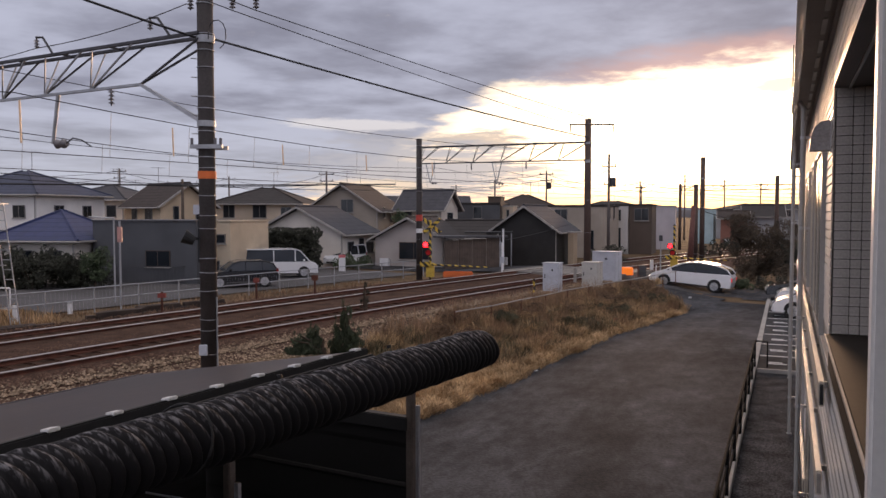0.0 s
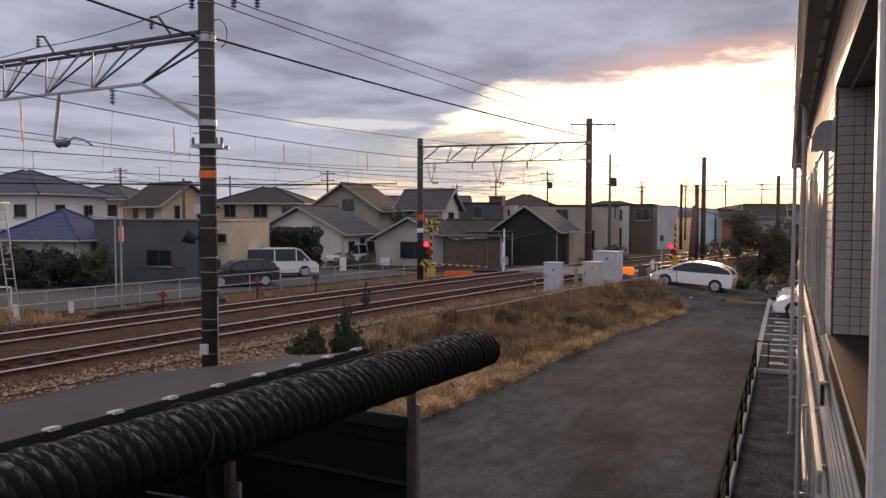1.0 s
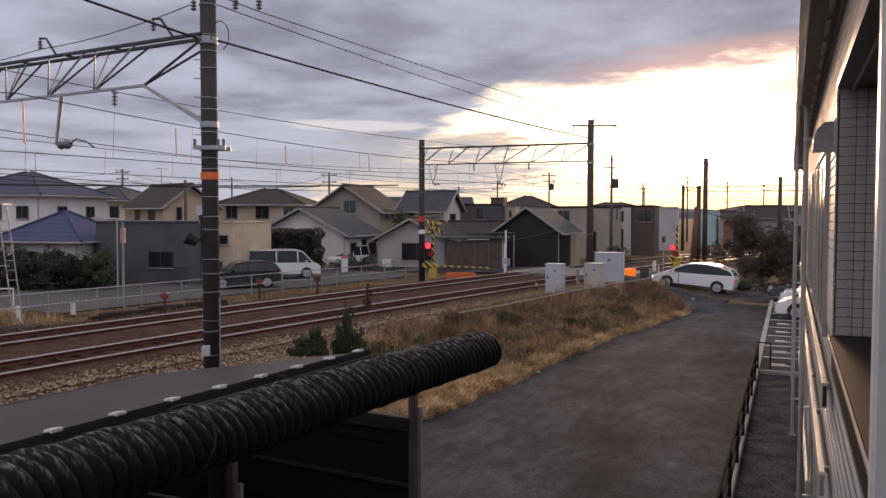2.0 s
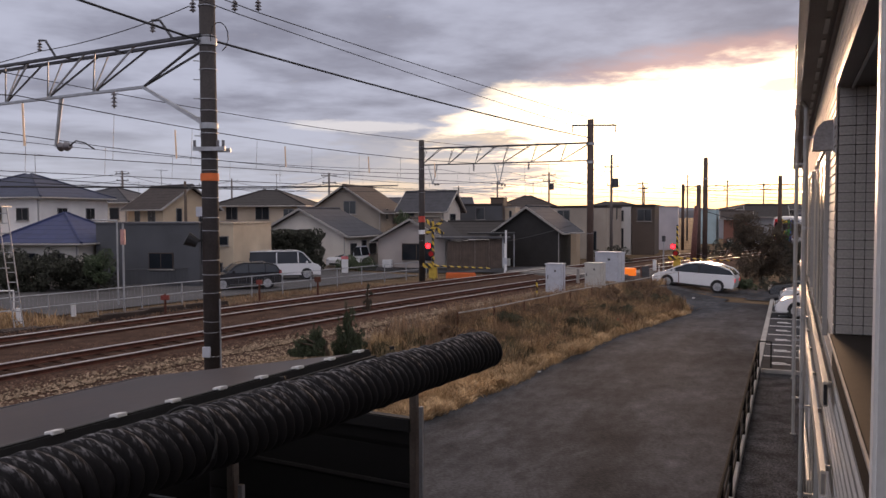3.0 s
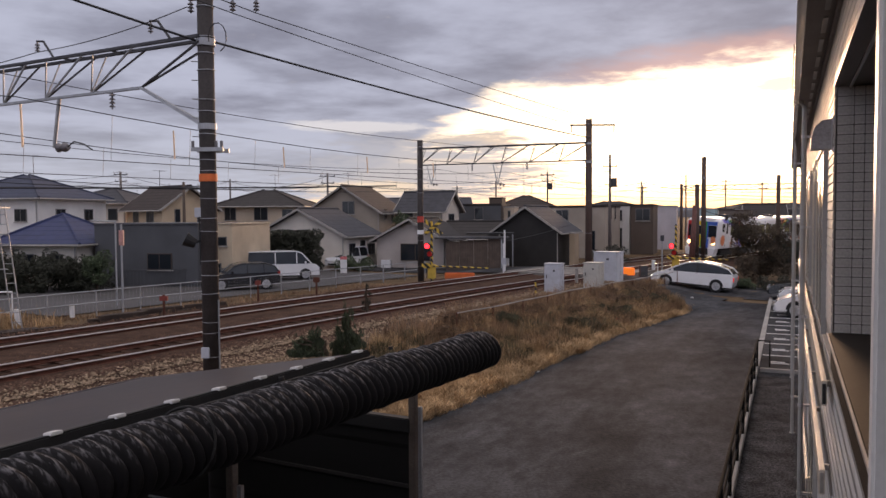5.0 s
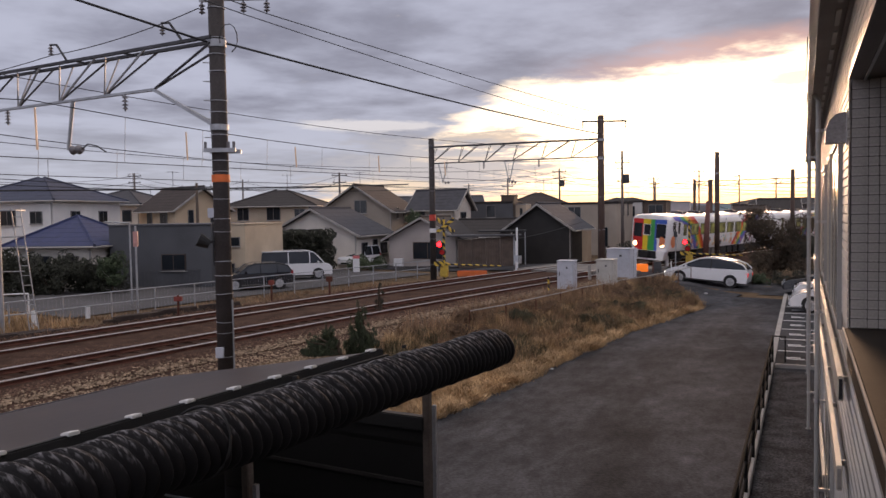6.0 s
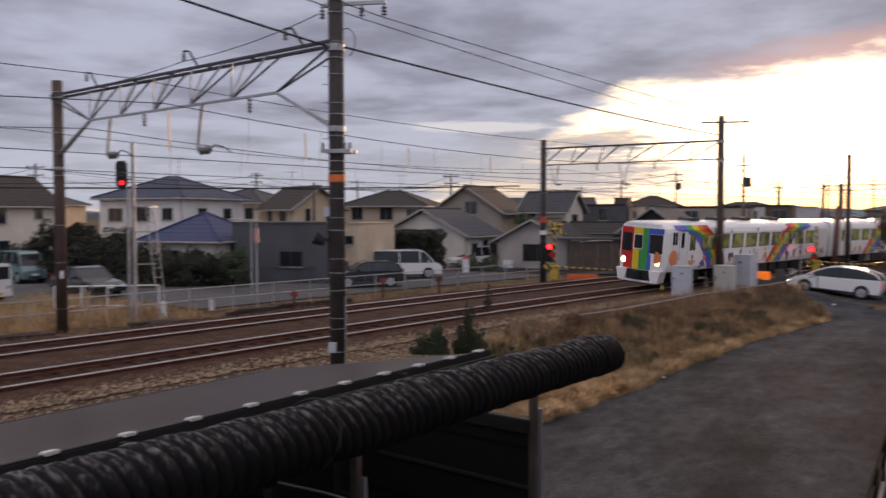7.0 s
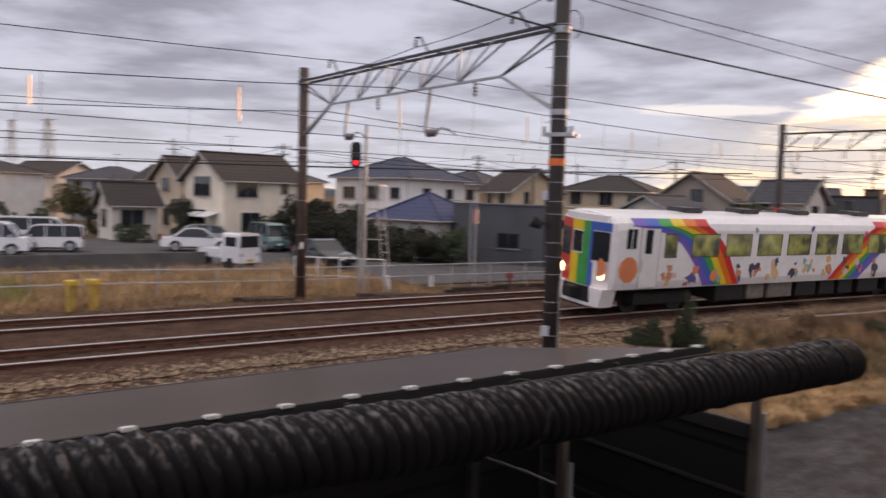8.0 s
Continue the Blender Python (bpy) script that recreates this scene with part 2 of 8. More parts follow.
YELLOW = mat("yellow_paint", (0.62, 0.42, 0.06), 0.55, 0, 3.0, 0.2, 0.05)
LEAF = mat("leaf_green", (0.05, 0.072, 0.032), 0.7, 0, 2.0, 0.4, 0.0, isl=0.5)
LEAF_DARK = mat("leaf_dark", (0.028, 0.030, 0.018), 0.75, 0, 2.0, 0.4, 0.0, isl=0.5)
DRY = mat("dry_grass", (0.48, 0.32, 0.17), 0.9, 0, 0.7, 0.35, 0.0, 3.0, isl=0.45)
DRY_BROWN = mat("brown_weeds", (0.29, 0.18, 0.105), 0.9, 0, 0.7, 0.4, 0.0, 3.0, isl=0.45)
BARK = mat("bark", (0.07, 0.05, 0.035), 0.9, 0, 4.0, 0.3, 0.4)


# ---------- mesh helpers ----------
def part(name, bm, material, parent=None, label="", smooth=False):
    me = bpy.data.meshes.new(name)
    bm.normal_update()
    bm.to_mesh(me)
    bm.free()
    me.materials.append(material)
    if smooth:
        for p in me.polygons:
            p.use_smooth = True
    ob = new(name, me)
    if parent:
        ob.parent = parent
    if label:
        tagged(ob, label)
    return ob


def again(ob, m, parent=None):
    """Another piece on the same mesh."""
    o = new(ob.name.split(".")[0], ob.data)
    o.matrix_basis = m
    o.parent = parent or ob.parent
    return o


def thing(name, m, label, category, group="", kind=""):
    e = new(name)
    e.empty_display_size = 0.2
    e.matrix_basis = m
    return tagged(e, label, category, group, kind)


def box(bm, lo, hi, m=None, bevel=0.0):
    vs = [bm.verts.new((x, y, z)) for x in (lo[0], hi[0]) for y in (lo[1], hi[1]) for z in (lo[2], hi[2])]
    fs = [bm.faces.new([vs[i] for i in q]) for q in ((0, 1, 3, 2), (4, 6, 7, 5), (0, 4, 5, 1), (2, 3, 7, 6), (0, 2, 6, 4), (1, 5, 7, 3))]
    if bevel:
        es = {e for f in fs for e in f.edges}
        r = bmesh.ops.bevel(bm, geom=list(es), offset=bevel, segments=2, affect="EDGES")
        vs = list({v for f in r["faces"] for v in f.verts} | {v for v in vs if v.is_valid})
    if m is not None:
        bmesh.ops.transform(bm, matrix=m, verts=[v for v in vs if v.is_valid])
    return bm


def B():
    return bmesh.new()


def rod(bm, a, b, r0, r1=None, seg=8, caps=True):
    r1 = r0 if r1 is None else r1
    a, b = Vector(a), Vector(b)
    d = (b - a).normalized()
    s = d.orthogonal().normalized()
    u = d.cross(s)
    ra, rb = [], []
    for i in range(seg):
        c = math.cos(2 * math.pi * i / seg) * s + math.sin(2 * math.pi * i / seg) * u
        ra.append(bm.verts.new(a + c * r0))
        rb.append(bm.verts.new(b + c * r1))
    for i in range(seg):
        j = (i + 1) % seg
        bm.faces.new((ra[i], ra[j], rb[j], rb[i]))
    if caps:
        bm.faces.new(ra[::-1])
        bm.faces.new(rb)
    return bm


def tube(bm, pts, r, seg=6):
    """A tube along points; r a number or a function of the step."""
    rings = []
    pts = [Vector(p) for p in pts]
    for i, p in enumerate(pts):
        d = (pts[min(i + 1, len(pts) - 1)] - pts[max(i - 1, 0)]).normalized()
        ref = Vector((0, 0, 1)) if abs(d.z) < 0.9 else Vector((1, 0, 0))
        s = d.cross(ref).normalized()
        u = s.cross(d)
        rr = r(i) if callable(r) else r
        rings.append([bm.verts.new(p + (math.cos(2 * math.pi * k / seg) * s + math.sin(2 * math.pi * k / seg) * u) * rr) for k in range(seg)])
    for a, b in zip(rings, rings[1:]):
        for k in range(seg):
            bm.faces.new((a[k], a[(k + 1) % seg], b[(k + 1) % seg], b[k]))
    bm.faces.new(rings[0][::-1])
    bm.faces.new(rings[-1])
    return bm


def sag(a, b, drop, n=10):
    a, b = Vector(a), Vector(b)
    return [a.lerp(b, i / n) - Vector((0, 0, drop * 4 * (i / n) * (1 - i / n))) for i in range(n + 1)]


def prism(bm, poly, y0, y1):
    """A polygon in x, z swept along y."""
    f = [bm.verts.new((x, y0, z)) for x, z in poly]
    g = [bm.verts.new((x, y1, z)) for x, z in poly]
    n = len(poly)
    bm.faces.new(f)
    bm.faces.new(g[::-1])
    for i in range(n):
        bm.faces.new((f[i], g[i], g[(i + 1) % n], f[(i + 1) % n]))
    bmesh.ops.recalc_face_normals(bm, faces=bm.faces[:])
    return bm


def sheet(bm, rows):
    """A grid of points, row by row."""
    vs = [[bm.verts.new(p) for p in r] for r in rows]
    for a, b in zip(vs, vs[1:]):
        for i in range(len(a) - 1):
            bm.faces.new((a[i], a[i + 1], b[i + 1], b[i]))
    bmesh.ops.recalc_face_normals(bm, faces=bm.faces[:])
    return bm


# ---------- the railway's line ----------
T_DIR = Vector((math.sin(radians(35)), math.cos(radians(35)), 0))
T_NRM = Vector((math.cos(radians(35)), -math.sin(radians(35)), 0))
RAIL_Z, GAUGE, SPACING, CANT = 0.75, 1.067, 4.2, 0.08


def track(u, off=0.0, z=0.0):
    """A point on the near track's centre line, off metres towards the road."""
    w = 0.0013677 * u * u - 0.0869516 * u - 18.4133
    slope = 0.0027354 * u - 0.0869516
    n = (T_NRM - T_DIR * slope).normalized()
    p = T_DIR * u + T_NRM * w + n * off
    return Vector((p.x, p.y, z))


def heading(u):
    slope = 0.0027354 * u - 0.0869516
    d = (T_DIR + T_NRM * slope).normalized()
    return math.degrees(math.atan2(-d.x, d.y))


def cant_z(off):
    """Height of the rail plane across a canted track."""
    return -CANT * (off / GAUGE - 0.5)


# ---------- ground, road, railway ----------
def step01(x, a, b):
    t = min(1.0, max(0.0, (x - a) / (b - a)))
    return t * t * (3 - 2 * t)


CROSS_LO, CROSS_HI = 42.6, 48.6


def uv_of(x, y):
    u = x * T_DIR.x + y * T_DIR.y
    w = x * T_NRM.x + y * T_NRM.y
    return u, w - (0.0013677 * u * u - 0.0869516 * u - 18.4133)


def land(u, off):
    """Height of the bare ground."""
    k = step01(u, CROSS_LO - 1.5, CROSS_LO) * step01(u, CROSS_HI + 3.0, CROSS_HI)
    if off > -2.5:
        z = 0.5 * step01(off, 9.2, 4.6)
        return z * (1 - k) + k * 0.70 * step01(off, 7.5, 2.0)
    z = 0.5 - 0.1 * step01(off, -7.0, -9.5)
    return max(z, 0.4 + 0.3 * k * step01(off, -13.0, -6.5))


def make_ground():
    us = [-3000, -800, -200, -60] + [-40 + 2 * i for i in range(80)] + [140, 220, 500, 1200, 3500]
    offs = [-3500, -1200, -400, -150, -80, -40, -24, -16, -13, -11, -9.5, -8.2, -7, -6, -4, -2.4, -1, 1, 2.2, 3.2, 4.2, 4.8, 5.6, 6.4, 7.2, 8, 8.8, 9.4, 11, 14, 20, 40, 120, 400, 1500, 3500]
    rows = []
    for u in us:
        uc = max(-60, min(120, u))
        r = []
        for o in offs:
            p = track(uc, o) + T_DIR * (u - uc)
            b = 0.0
            if 4.4 < o < 9 and -40 <= u <= 120:
                b = 0.10 * noise.noise((p.x * 0.6, p.y * 0.6, 0))
            r.append((p.x, p.y, land(u, o) - 0.035 + b))
        rows.append(r)
    ob = part("ground", sheet(B(), rows), EARTH, smooth=True)
    tagged(ob, "bare dry earth with sparse withered grass", "ground", kind="structure")

    def strip(name, u0, u1, du, offs2, lift, material, label, category):
        n = int((u1 - u0) / du)
        rows2 = [[(*track(u0 + du * i, o).xy, land(u0 + du * i, o) + lift) for o in offs2] for i in range(n + 1)]
        o = part(name, sheet(B(), rows2), material, smooth=True)
        return tagged(o, label, category, kind="structure")

    strip("road", -30, CROSS_LO - 1.4 + 0.4, 2, [8.75, 9.3, 11, 14, 18, 24, 40], 0.006, ASPHALT, "worn dark asphalt lane beside the railway", "road")
    strip("road_by_crossing", CROSS_LO - 1.0, 66, 1.0, [9.3, 11, 14, 18, 24, 40], 0.006, ASPHALT, "dark asphalt road end near the level crossing", "road")
    strip("road_apron", 35.6, CROSS_LO - 0.6, 0.8, [5.6, 6.4, 7.2, 8.0, 8.74], 0.010, ASPHALT, "dark asphalt widening before the crossing", "road")
    strip("road_ramp", CROSS_LO - 0.2, CROSS_HI + 0.4, 0.4, [1.7, 2.2, 3, 4, 5, 6, 7, 8, 9.3], 0.012, ASPHALT, "asphalt ramp rising to the level crossing", "road")
    strip("road_far_side", CROSS_LO - 0.2, CROSS_HI + 0.4, 0.4, [-30, -16, -13, -11, -9, -7, -5.9], 0.012, ASPHALT, "asphalt road beyond the level crossing", "road")
    strip("parking_lot_edge", 17, 41, 3, [-19.0, -16, -14, -11.2], 0.012, mat("car_park_asphalt", (0.078, 0.074, 0.076), 0.88, 0, 0.4, 0.3, 0.4, 50), "grey asphalt car park edge beyond the tracks", "car park")
    strip("parking_lot", -70, 41, 3, [-46, -30, -24, -19.0], 0.012, mat("car_park_asphalt", (0.078, 0.074, 0.076), 0.88, 0, 0.4, 0.3, 0.4, 50), "grey asphalt car park beyond the tracks", "car park")
    # ballast beds
    prof = [-7.2, -6.0, -4.2, -2.4, -1.2, 0.0, 1.2, 2.4, 3.4]
    zz = [0.45, 0.64, 0.66, 0.62, 0.62, 0.645, 0.60, 0.57, 0.44]
    rows = []
    for i in range(150):
        u = -45 + i * 1.2
        rows.append([(*track(u, o).xy, z + 0.025 * noise.noise((u, o * 2, 3))) for o, z in zip(prof, zz)])
    ob = part("ballast_bed", sheet(B(), rows), BALLAST, smooth=True)
    tagged(ob, "brown-stained ballast bed under both tracks", "ballast", kind="structure")


make_ground()


def make_stones():
    """Loose ballast on the shoulders, in one piece."""
    rng = random.Random(4)
    piles = {0: ([], []), 1: ([], [])}
    octa = ((1, 0, 0), (-1, 0, 0), (0, 1, 0), (0, -1, 0), (0, 0, 1), (0, 0, -1))
    tri = ((0, 2, 4), (2, 1, 4), (1, 3, 4), (3, 0, 4), (2, 0, 5), (1, 2, 5), (3, 1, 5), (0, 3, 5))
    for _ in range(76000):
        u = -8 + 50 * rng.random() ** 1.3
        k = rng.random()
        o = rng.uniform(0.75, 4.4) if k < 0.50 else (rng.uniform(-3.4, -0.7) if k < 0.84 else rng.uniform(-7, -4.9))
        if k >= 0.50 and rng.random() < 0.3:
            o = rng.choice((0.0, -SPACING)) + rng.uniform(-0.45, 0.45)
        zb = 0.60 if o < 2.4 else 0.56 - 0.12 * min(1, (o - 2.4))
        if o > 3.4:
            zb = 0.46
        p = track(u, o, zb)
        s = rng.uniform(0.022, 0.058)
        verts, faces = piles[0 if o > 1.6 + rng.uniform(-0.4, 0.4) else 1]
        a = rng.random() * 6.28
        ca, sa = math.cos(a), math.sin(a)
        base = len(verts)
        for q in octa:
            j = [s * rng.uniform(0.6, 1.25) * c for c in q]
            x, y, z = j[0] + 0.3 * j[2], j[1], j[2] * 0.7
            verts.append((p.x + ca * x - sa * y, p.y + sa * x + ca * y, p.z + z))
        faces += [tuple(base + i for i in f) for f in tri]
    for key, m, label in ((0, STONE, "loose angular brown and grey ballast stones"), (1, STONE_RUST, "rust-stained ballast stones between the rails")):
        me = bpy.data.meshes.new("ballast_stones")
        me.from_pydata(piles[key][0], [], piles[key][1])
        me.materials.append(m)
        tagged(new("ballast_stones", me), label, "ballast", kind="stuff")


make_stones()


def make_track(off, label):
    """One track: two rails with polished heads on sleepers."""
    t = thing("railway_track", Matrix(), label, "railway track", "tracks", "structure")
    for side in (-1, 1):
        o = off + side * GAUGE / 2
        z = RAIL_Z + cant_z(side * GAUGE / 2)
        prof = ((-0.065, -0.15), (-0.065, -0.13), (-0.012, -0.11), (-0.012, -0.045), (-0.034, -0.035), (-0.034, -0.004), (0.034, -0.004), (0.034, -0.035), (0.012, -0.045), (0.012, -0.11), (0.065, -0.13), (0.065, -0.15))
        bm = B()
        rings = []
        for i in range(92):
            u = -45 + i * 2.0
            rings.append([bm.verts.new((*track(u, o + x).xy, z + dz)) for x, dz in prof])
        for a, b in zip(rings, rings[1:]):
            for k in range(len(prof)):
                k2 = (k + 1) % len(prof)
                bm.faces.new((a[k], a[k2], b[k2], b[k]))
        bmesh.ops.recalc_face_normals(bm, faces=bm.faces[:])
        rail = part("rail", bm, RUST, t, "rust-brown steel rail")
        bm = B()
        sheet(bm, [[(*track(-45 + i * 2.0, o + x).xy, z + dz) for x, dz in ((-0.0385, -0.026), (-0.037, -0.006), (-0.030, 0.001), (0.030, 0.001), (0.037, -0.006), (0.0385, -0.026))] for i in range(92)])
        part("rail_head", bm, RAILTOP, rail, "polished bright running surface")
    bm = box(B(), (-1.0, -0.11, -0.10), (1.0, 0.11, 0.0), bevel=0.02)
    first = part("sleeper", bm, SLEEPER, t)
    lean = math.degrees(math.atan(CANT / GAUGE))
    n = 0
    for i in range(120):
        u = -16 + i * 0.62
        if CROSS_LO - 0.3 < u < CROSS_HI + 0.3:
            continue
        p = track(u, off, RAIL_Z - 0.145)
        p.z += cant_z(0)
        m = pose(p.x, p.y, p.z, 0, lean, heading(u))
        if n == 0:
            first.matrix_basis = m
        else:
            again(first, m)
        n += 1
    return t


make_track(0.0, "near rusty railway track with bright railheads on sleepers")
make_track(-SPACING, "far rusty railway track with bright railheads on sleepers")


def make_crossing():
    """Deck panels between and beside the rails."""
    deck = mat("crossing_panel", (0.20, 0.185, 0.17), 0.85, 0, 2.0, 0.3, 0.3)
    t = thing("crossing_deck", Matrix(), "worn concrete level crossing deck panels between rails", "level crossing", kind="structure")
    for a, b in ((0.62, 1.75), (-0.44, 0.44), (-3.58, -0.62), (-4.64, -3.76), (-5.95, -4.82)):
        for k in range(4):
            u0, u1 = CROSS_LO + k * 1.5 + 0.02, CROSS_LO + k * 1.5 + 1.48
            z = RAIL_Z + 0.035
            bm = B()
            lo = [(*track(u, o).xy, z - 0.2) for u, o in ((u0, a), (u0, b), (u1, b), (u1, a))]
            hi = [(x, y, z) for x, y, _ in lo]
            v0, v1 = [bm.verts.new(p) for p in lo], [bm.verts.new(p) for p in hi]
            bm.faces.new(v1)
            for i in range(4):
                bm.faces.new((v0[i], v0[(i + 1) % 4], v1[(i + 1) % 4], v1[i]))
            bmesh.ops.recalc_face_normals(bm, faces=bm.faces[:])
            part("panel", bm, deck, t)


make_crossing()


# ---------- the building beside the camera ----------
def make_building():
    wallm = banded("pale_siding", (0.60, 0.53, 0.45), 0.0685, "Z", 0.45, 0.6, 0.14, 0.014)
    lower = banded("lower_siding", (0.86, 0.84, 0.81), 0.11, "Z", 0.45, 0.35, 0.1, 0.022, 0.0, 0.35)
    trim = mat("cream_trim", (0.62, 0.56, 0.47), 0.35, 0.1, 2.0, 0.12, 0.05)
    pipe = mat("grey_pipe", (0.42, 0.40, 0.38), 0.4, 0.0, 2.0, 0.12, 0.03)
    soff = mat("soffit", (0.30, 0.27, 0.25), 0.8, 0, 2.0, 0.12, 0.05)
    alu = mat("aluminium_frame", (0.55, 0.54, 0.54), 0.35, 0.7, 2.0, 0.1, 0.03)
    tilem = mat("grey_wall_tile", (0.60, 0.55, 0.50), 0.45, 0, 3.0, 0.22, 0.15)
    grout = mat("dark_grout", (0.20, 0.18, 0.165), 0.9, 0, 3.0, 0.2, 0.1)
    brown = mat("brown_window_frame", (0.11, 0.085, 0.07), 0.4, 0.5, 2.0, 0.15, 0.05)
    # brown recess boards; the shadow in there is put into their colour
    inner = mat("shaded_recess_board", (0.030, 0.024, 0.020), 0.6, 0, 1.5, 0.25, 0.05)
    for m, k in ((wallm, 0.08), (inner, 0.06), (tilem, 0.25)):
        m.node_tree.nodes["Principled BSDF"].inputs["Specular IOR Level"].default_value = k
    t = thing("apartment_building", pose(0, 0, 0, 0, 0, -23.85), "two-storey building with pale siding and grey tile recess", "building")
    W, JY, SILL, HEAD, EAVE, END = 0.30, 6.40, 3.51, 5.36, 5.83, 27.0
    # lower wall, wall beyond the recess, wall over it
    part("wall", box(B(), (W, -3.0, 0.0), (0.55, END, SILL - 0.27)), lower, t, "pale siding with fine horizontal ribs")
    part("wall", box(B(), (W, JY + 0.10, SILL - 0.267), (0.55, END, EAVE)), wallm, t)
    part("wall", box(B(), (W, -3.0, HEAD + 0.02), (0.55, JY + 0.097, EAVE)), wallm, t)
    part("wall", box(B(), (1.05, -3.0, SILL - 0.1), (1.25, JY + 0.097, HEAD + 0.3)), inner, t, "board at the back of the recess, darkened for shade")
    part("wall", box(B(), (0.553, END - 0.2, 0.0), (9.0, END, EAVE)), wallm, t)
    part("wall", box(B(), (0.553, -3.0, 0.0), (9.0, -2.8, EAVE)), wallm, t)
    part("wall", box(B(), (9.0, -3.0, 0.0), (9.2, END, EAVE)), wallm, t)
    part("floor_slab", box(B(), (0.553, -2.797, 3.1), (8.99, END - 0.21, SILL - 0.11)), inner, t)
    # eave: trim board, boarded soffit with vent slots, gutter, sheet roof
    part("frieze_board", box(B(), (W - 0.022, -3.0, EAVE - 0.075), (W - 0.002, END, EAVE - 0.003), bevel=0.004), soff, t, "brown-grey board under the eave")
    part("soffit", box(B(), (0.095, -3.1, EAVE), (0.56, END + 0.2, EAVE + 0.04)), soff, t, "brown-grey boarded eave soffit")
    part("gutter", box(B(), (0.030, -3.2, EAVE - 0.03), (0.092, END + 0.25, EAVE + 0.10), bevel=0.015), mat("glossy_gutter", (0.74, 0.66, 0.54), 0.25, 0.3, 2.0, 0.08, 0.03, coat=0.5), t, "pale metal eave gutter")
    part("roof", box(B(), (0.06, -3.2, EAVE + 0.104), (9.5, END + 0.4, EAVE + 0.30)), mat("dark_roof_sheet", (0.09, 0.09, 0.10), 0.6, 0.2), t, "dark sheet roof")
    first = None
    for i in range(32):
        m = pose(W - 0.075, 1.2 + i * 0.78, EAVE - 0.001)
        if first is None:
            first = part("vent_slot", box(B(), (-0.018, -0.27, -0.012), (0.018, 0.27, 0.0), bevel=0.004), pipe, t, "pale metal eave vent strip")
            first.matrix_basis = m
        else:
            again(first, m)
    # recess: head, track, sill, fascia, tiled jamb
    part("lintel", box(B(), (W - 0.012, -2.9, HEAD - 0.045), (1.04, JY, HEAD + 0.017)), brown, t, "dark brown recess head")
    part("head_track", box(B(), (W + 0.085, -2.8, HEAD - 0.062), (W + 0.10, JY - 0.01, HEAD - 0.047)), alu, t, "thin bright track under the recess head")
    part("sill", box(B(), (W - 0.030, -2.9, SILL - 0.03), (1.04, JY, SILL), bevel=0.006), inner, t, "brown sill board, darkened for shade")
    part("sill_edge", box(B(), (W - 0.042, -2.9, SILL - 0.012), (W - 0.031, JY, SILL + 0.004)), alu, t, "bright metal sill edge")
    part("fascia", box(B(), (W - 0.006, -2.9, SILL - 0.267), (0.5, JY + 0.09, SILL - 0.033)), inner, t, "brown band under the sill, darkened for shade")
    part("jamb", box(B(), (W + 0.008, JY + 0.004, SILL + 0.003), (1.03, JY + 0.094, HEAD - 0.048)), grout, t, "dark grout of the tiled jamb")
    rows, ph = 26, 0.0692
    kinds = {}
    for r in range(rows):
        for c, (x0, w) in enumerate(((0.012, 0.105), (0.122, 0.066), (0.193, 0.115), (0.313, 0.105), (0.423, 0.105))):
            m = pose(W + x0, JY + 0.003 + 0.0015 * math.sin(r * 7 + c * 3), SILL + 0.006 + r * ph)
            if w in kinds:
                again(kinds[w], m)
            else:
                kinds[w] = part("tile", box(B(), (0, -0.008, 0), (w, 0, ph - 0.006), bevel=0.003), tilem, t)
                kinds[w].matrix_basis = m
    # siding ends at the corner, one above the other like thin bricks
    tipm = mat("pale_corner_tile", (0.66, 0.61, 0.55), 0.5, 0, 3.0, 0.2, 0.1)
    first = None
    for r in range(rows):
        m = pose(W - 0.012, JY + 0.002, SILL + 0.006 + r * ph)
        if first is None:
            first = part("corner_tile", prism(B(), [(0.0, 0.004), (0.012, 0.0), (0.012, ph - 0.006), (0.003, ph - 0.008)], 0.0, 0.92), tipm, t)
            first.matrix_basis = m
        else:
            again(first, m)
    # windows along the wall, nearly flush
    for y0, y1, z0, z1 in ((7.42, 9.20, 3.38, 4.93), (9.75, 10.6, 3.38, 4.93), (12.2, 14.0, 3.38, 4.93), (17.6, 19.4, 3.38, 4.93), (21.5, 23.3, 3.38, 4.93), (9.0, 11.0, 0.7, 2.1), (14.0, 16.0, 0.7, 2.1)):
        wn = part("window", box(B(), (W - 0.030, y0, z0), (W - 0.002, y1, z1)), brown, t, "brown-framed sliding window")
        part("pane", box(B(), (W - 0.034, y0 + 0.06, z0 + 0.06), (W - 0.031, (y0 + y1) / 2 - 0.03, z1 - 0.06)), GLASS, wn)
        part("pane", box(B(), (W - 0.034, (y0 + y1) / 2 + 0.03, z0 + 0.06), (W - 0.031, y1 - 0.06, z1 - 0.06)), GLASS, wn)
        part("frame_edge", box(B(), (W - 0.044, y0 - 0.05, z0 - 0.02), (W - 0.002, y0 - 0.002, z1 + 0.02), bevel=0.004), pipe, wn)
        part("frame_edge", box(B(), (W - 0.044, y1 + 0.002, z0 - 0.02), (W - 0.002, y1 + 0.04, z1 + 0.02), bevel=0.004), trim, wn)
        part("frame_edge", box(B(), (W - 0.042, (y0 + y1) / 2 - 0.028, z0 + 0.06), (W - 0.035, (y0 + y1) / 2 + 0.028, z1 - 0.06)), trim, wn)
        part("frame_head", box(B(), (W - 0.046, y0 - 0.05, z1 + 0.022), (W - 0.002, y1 + 0.04, z1 + 0.06), bevel=0.004), trim, wn)
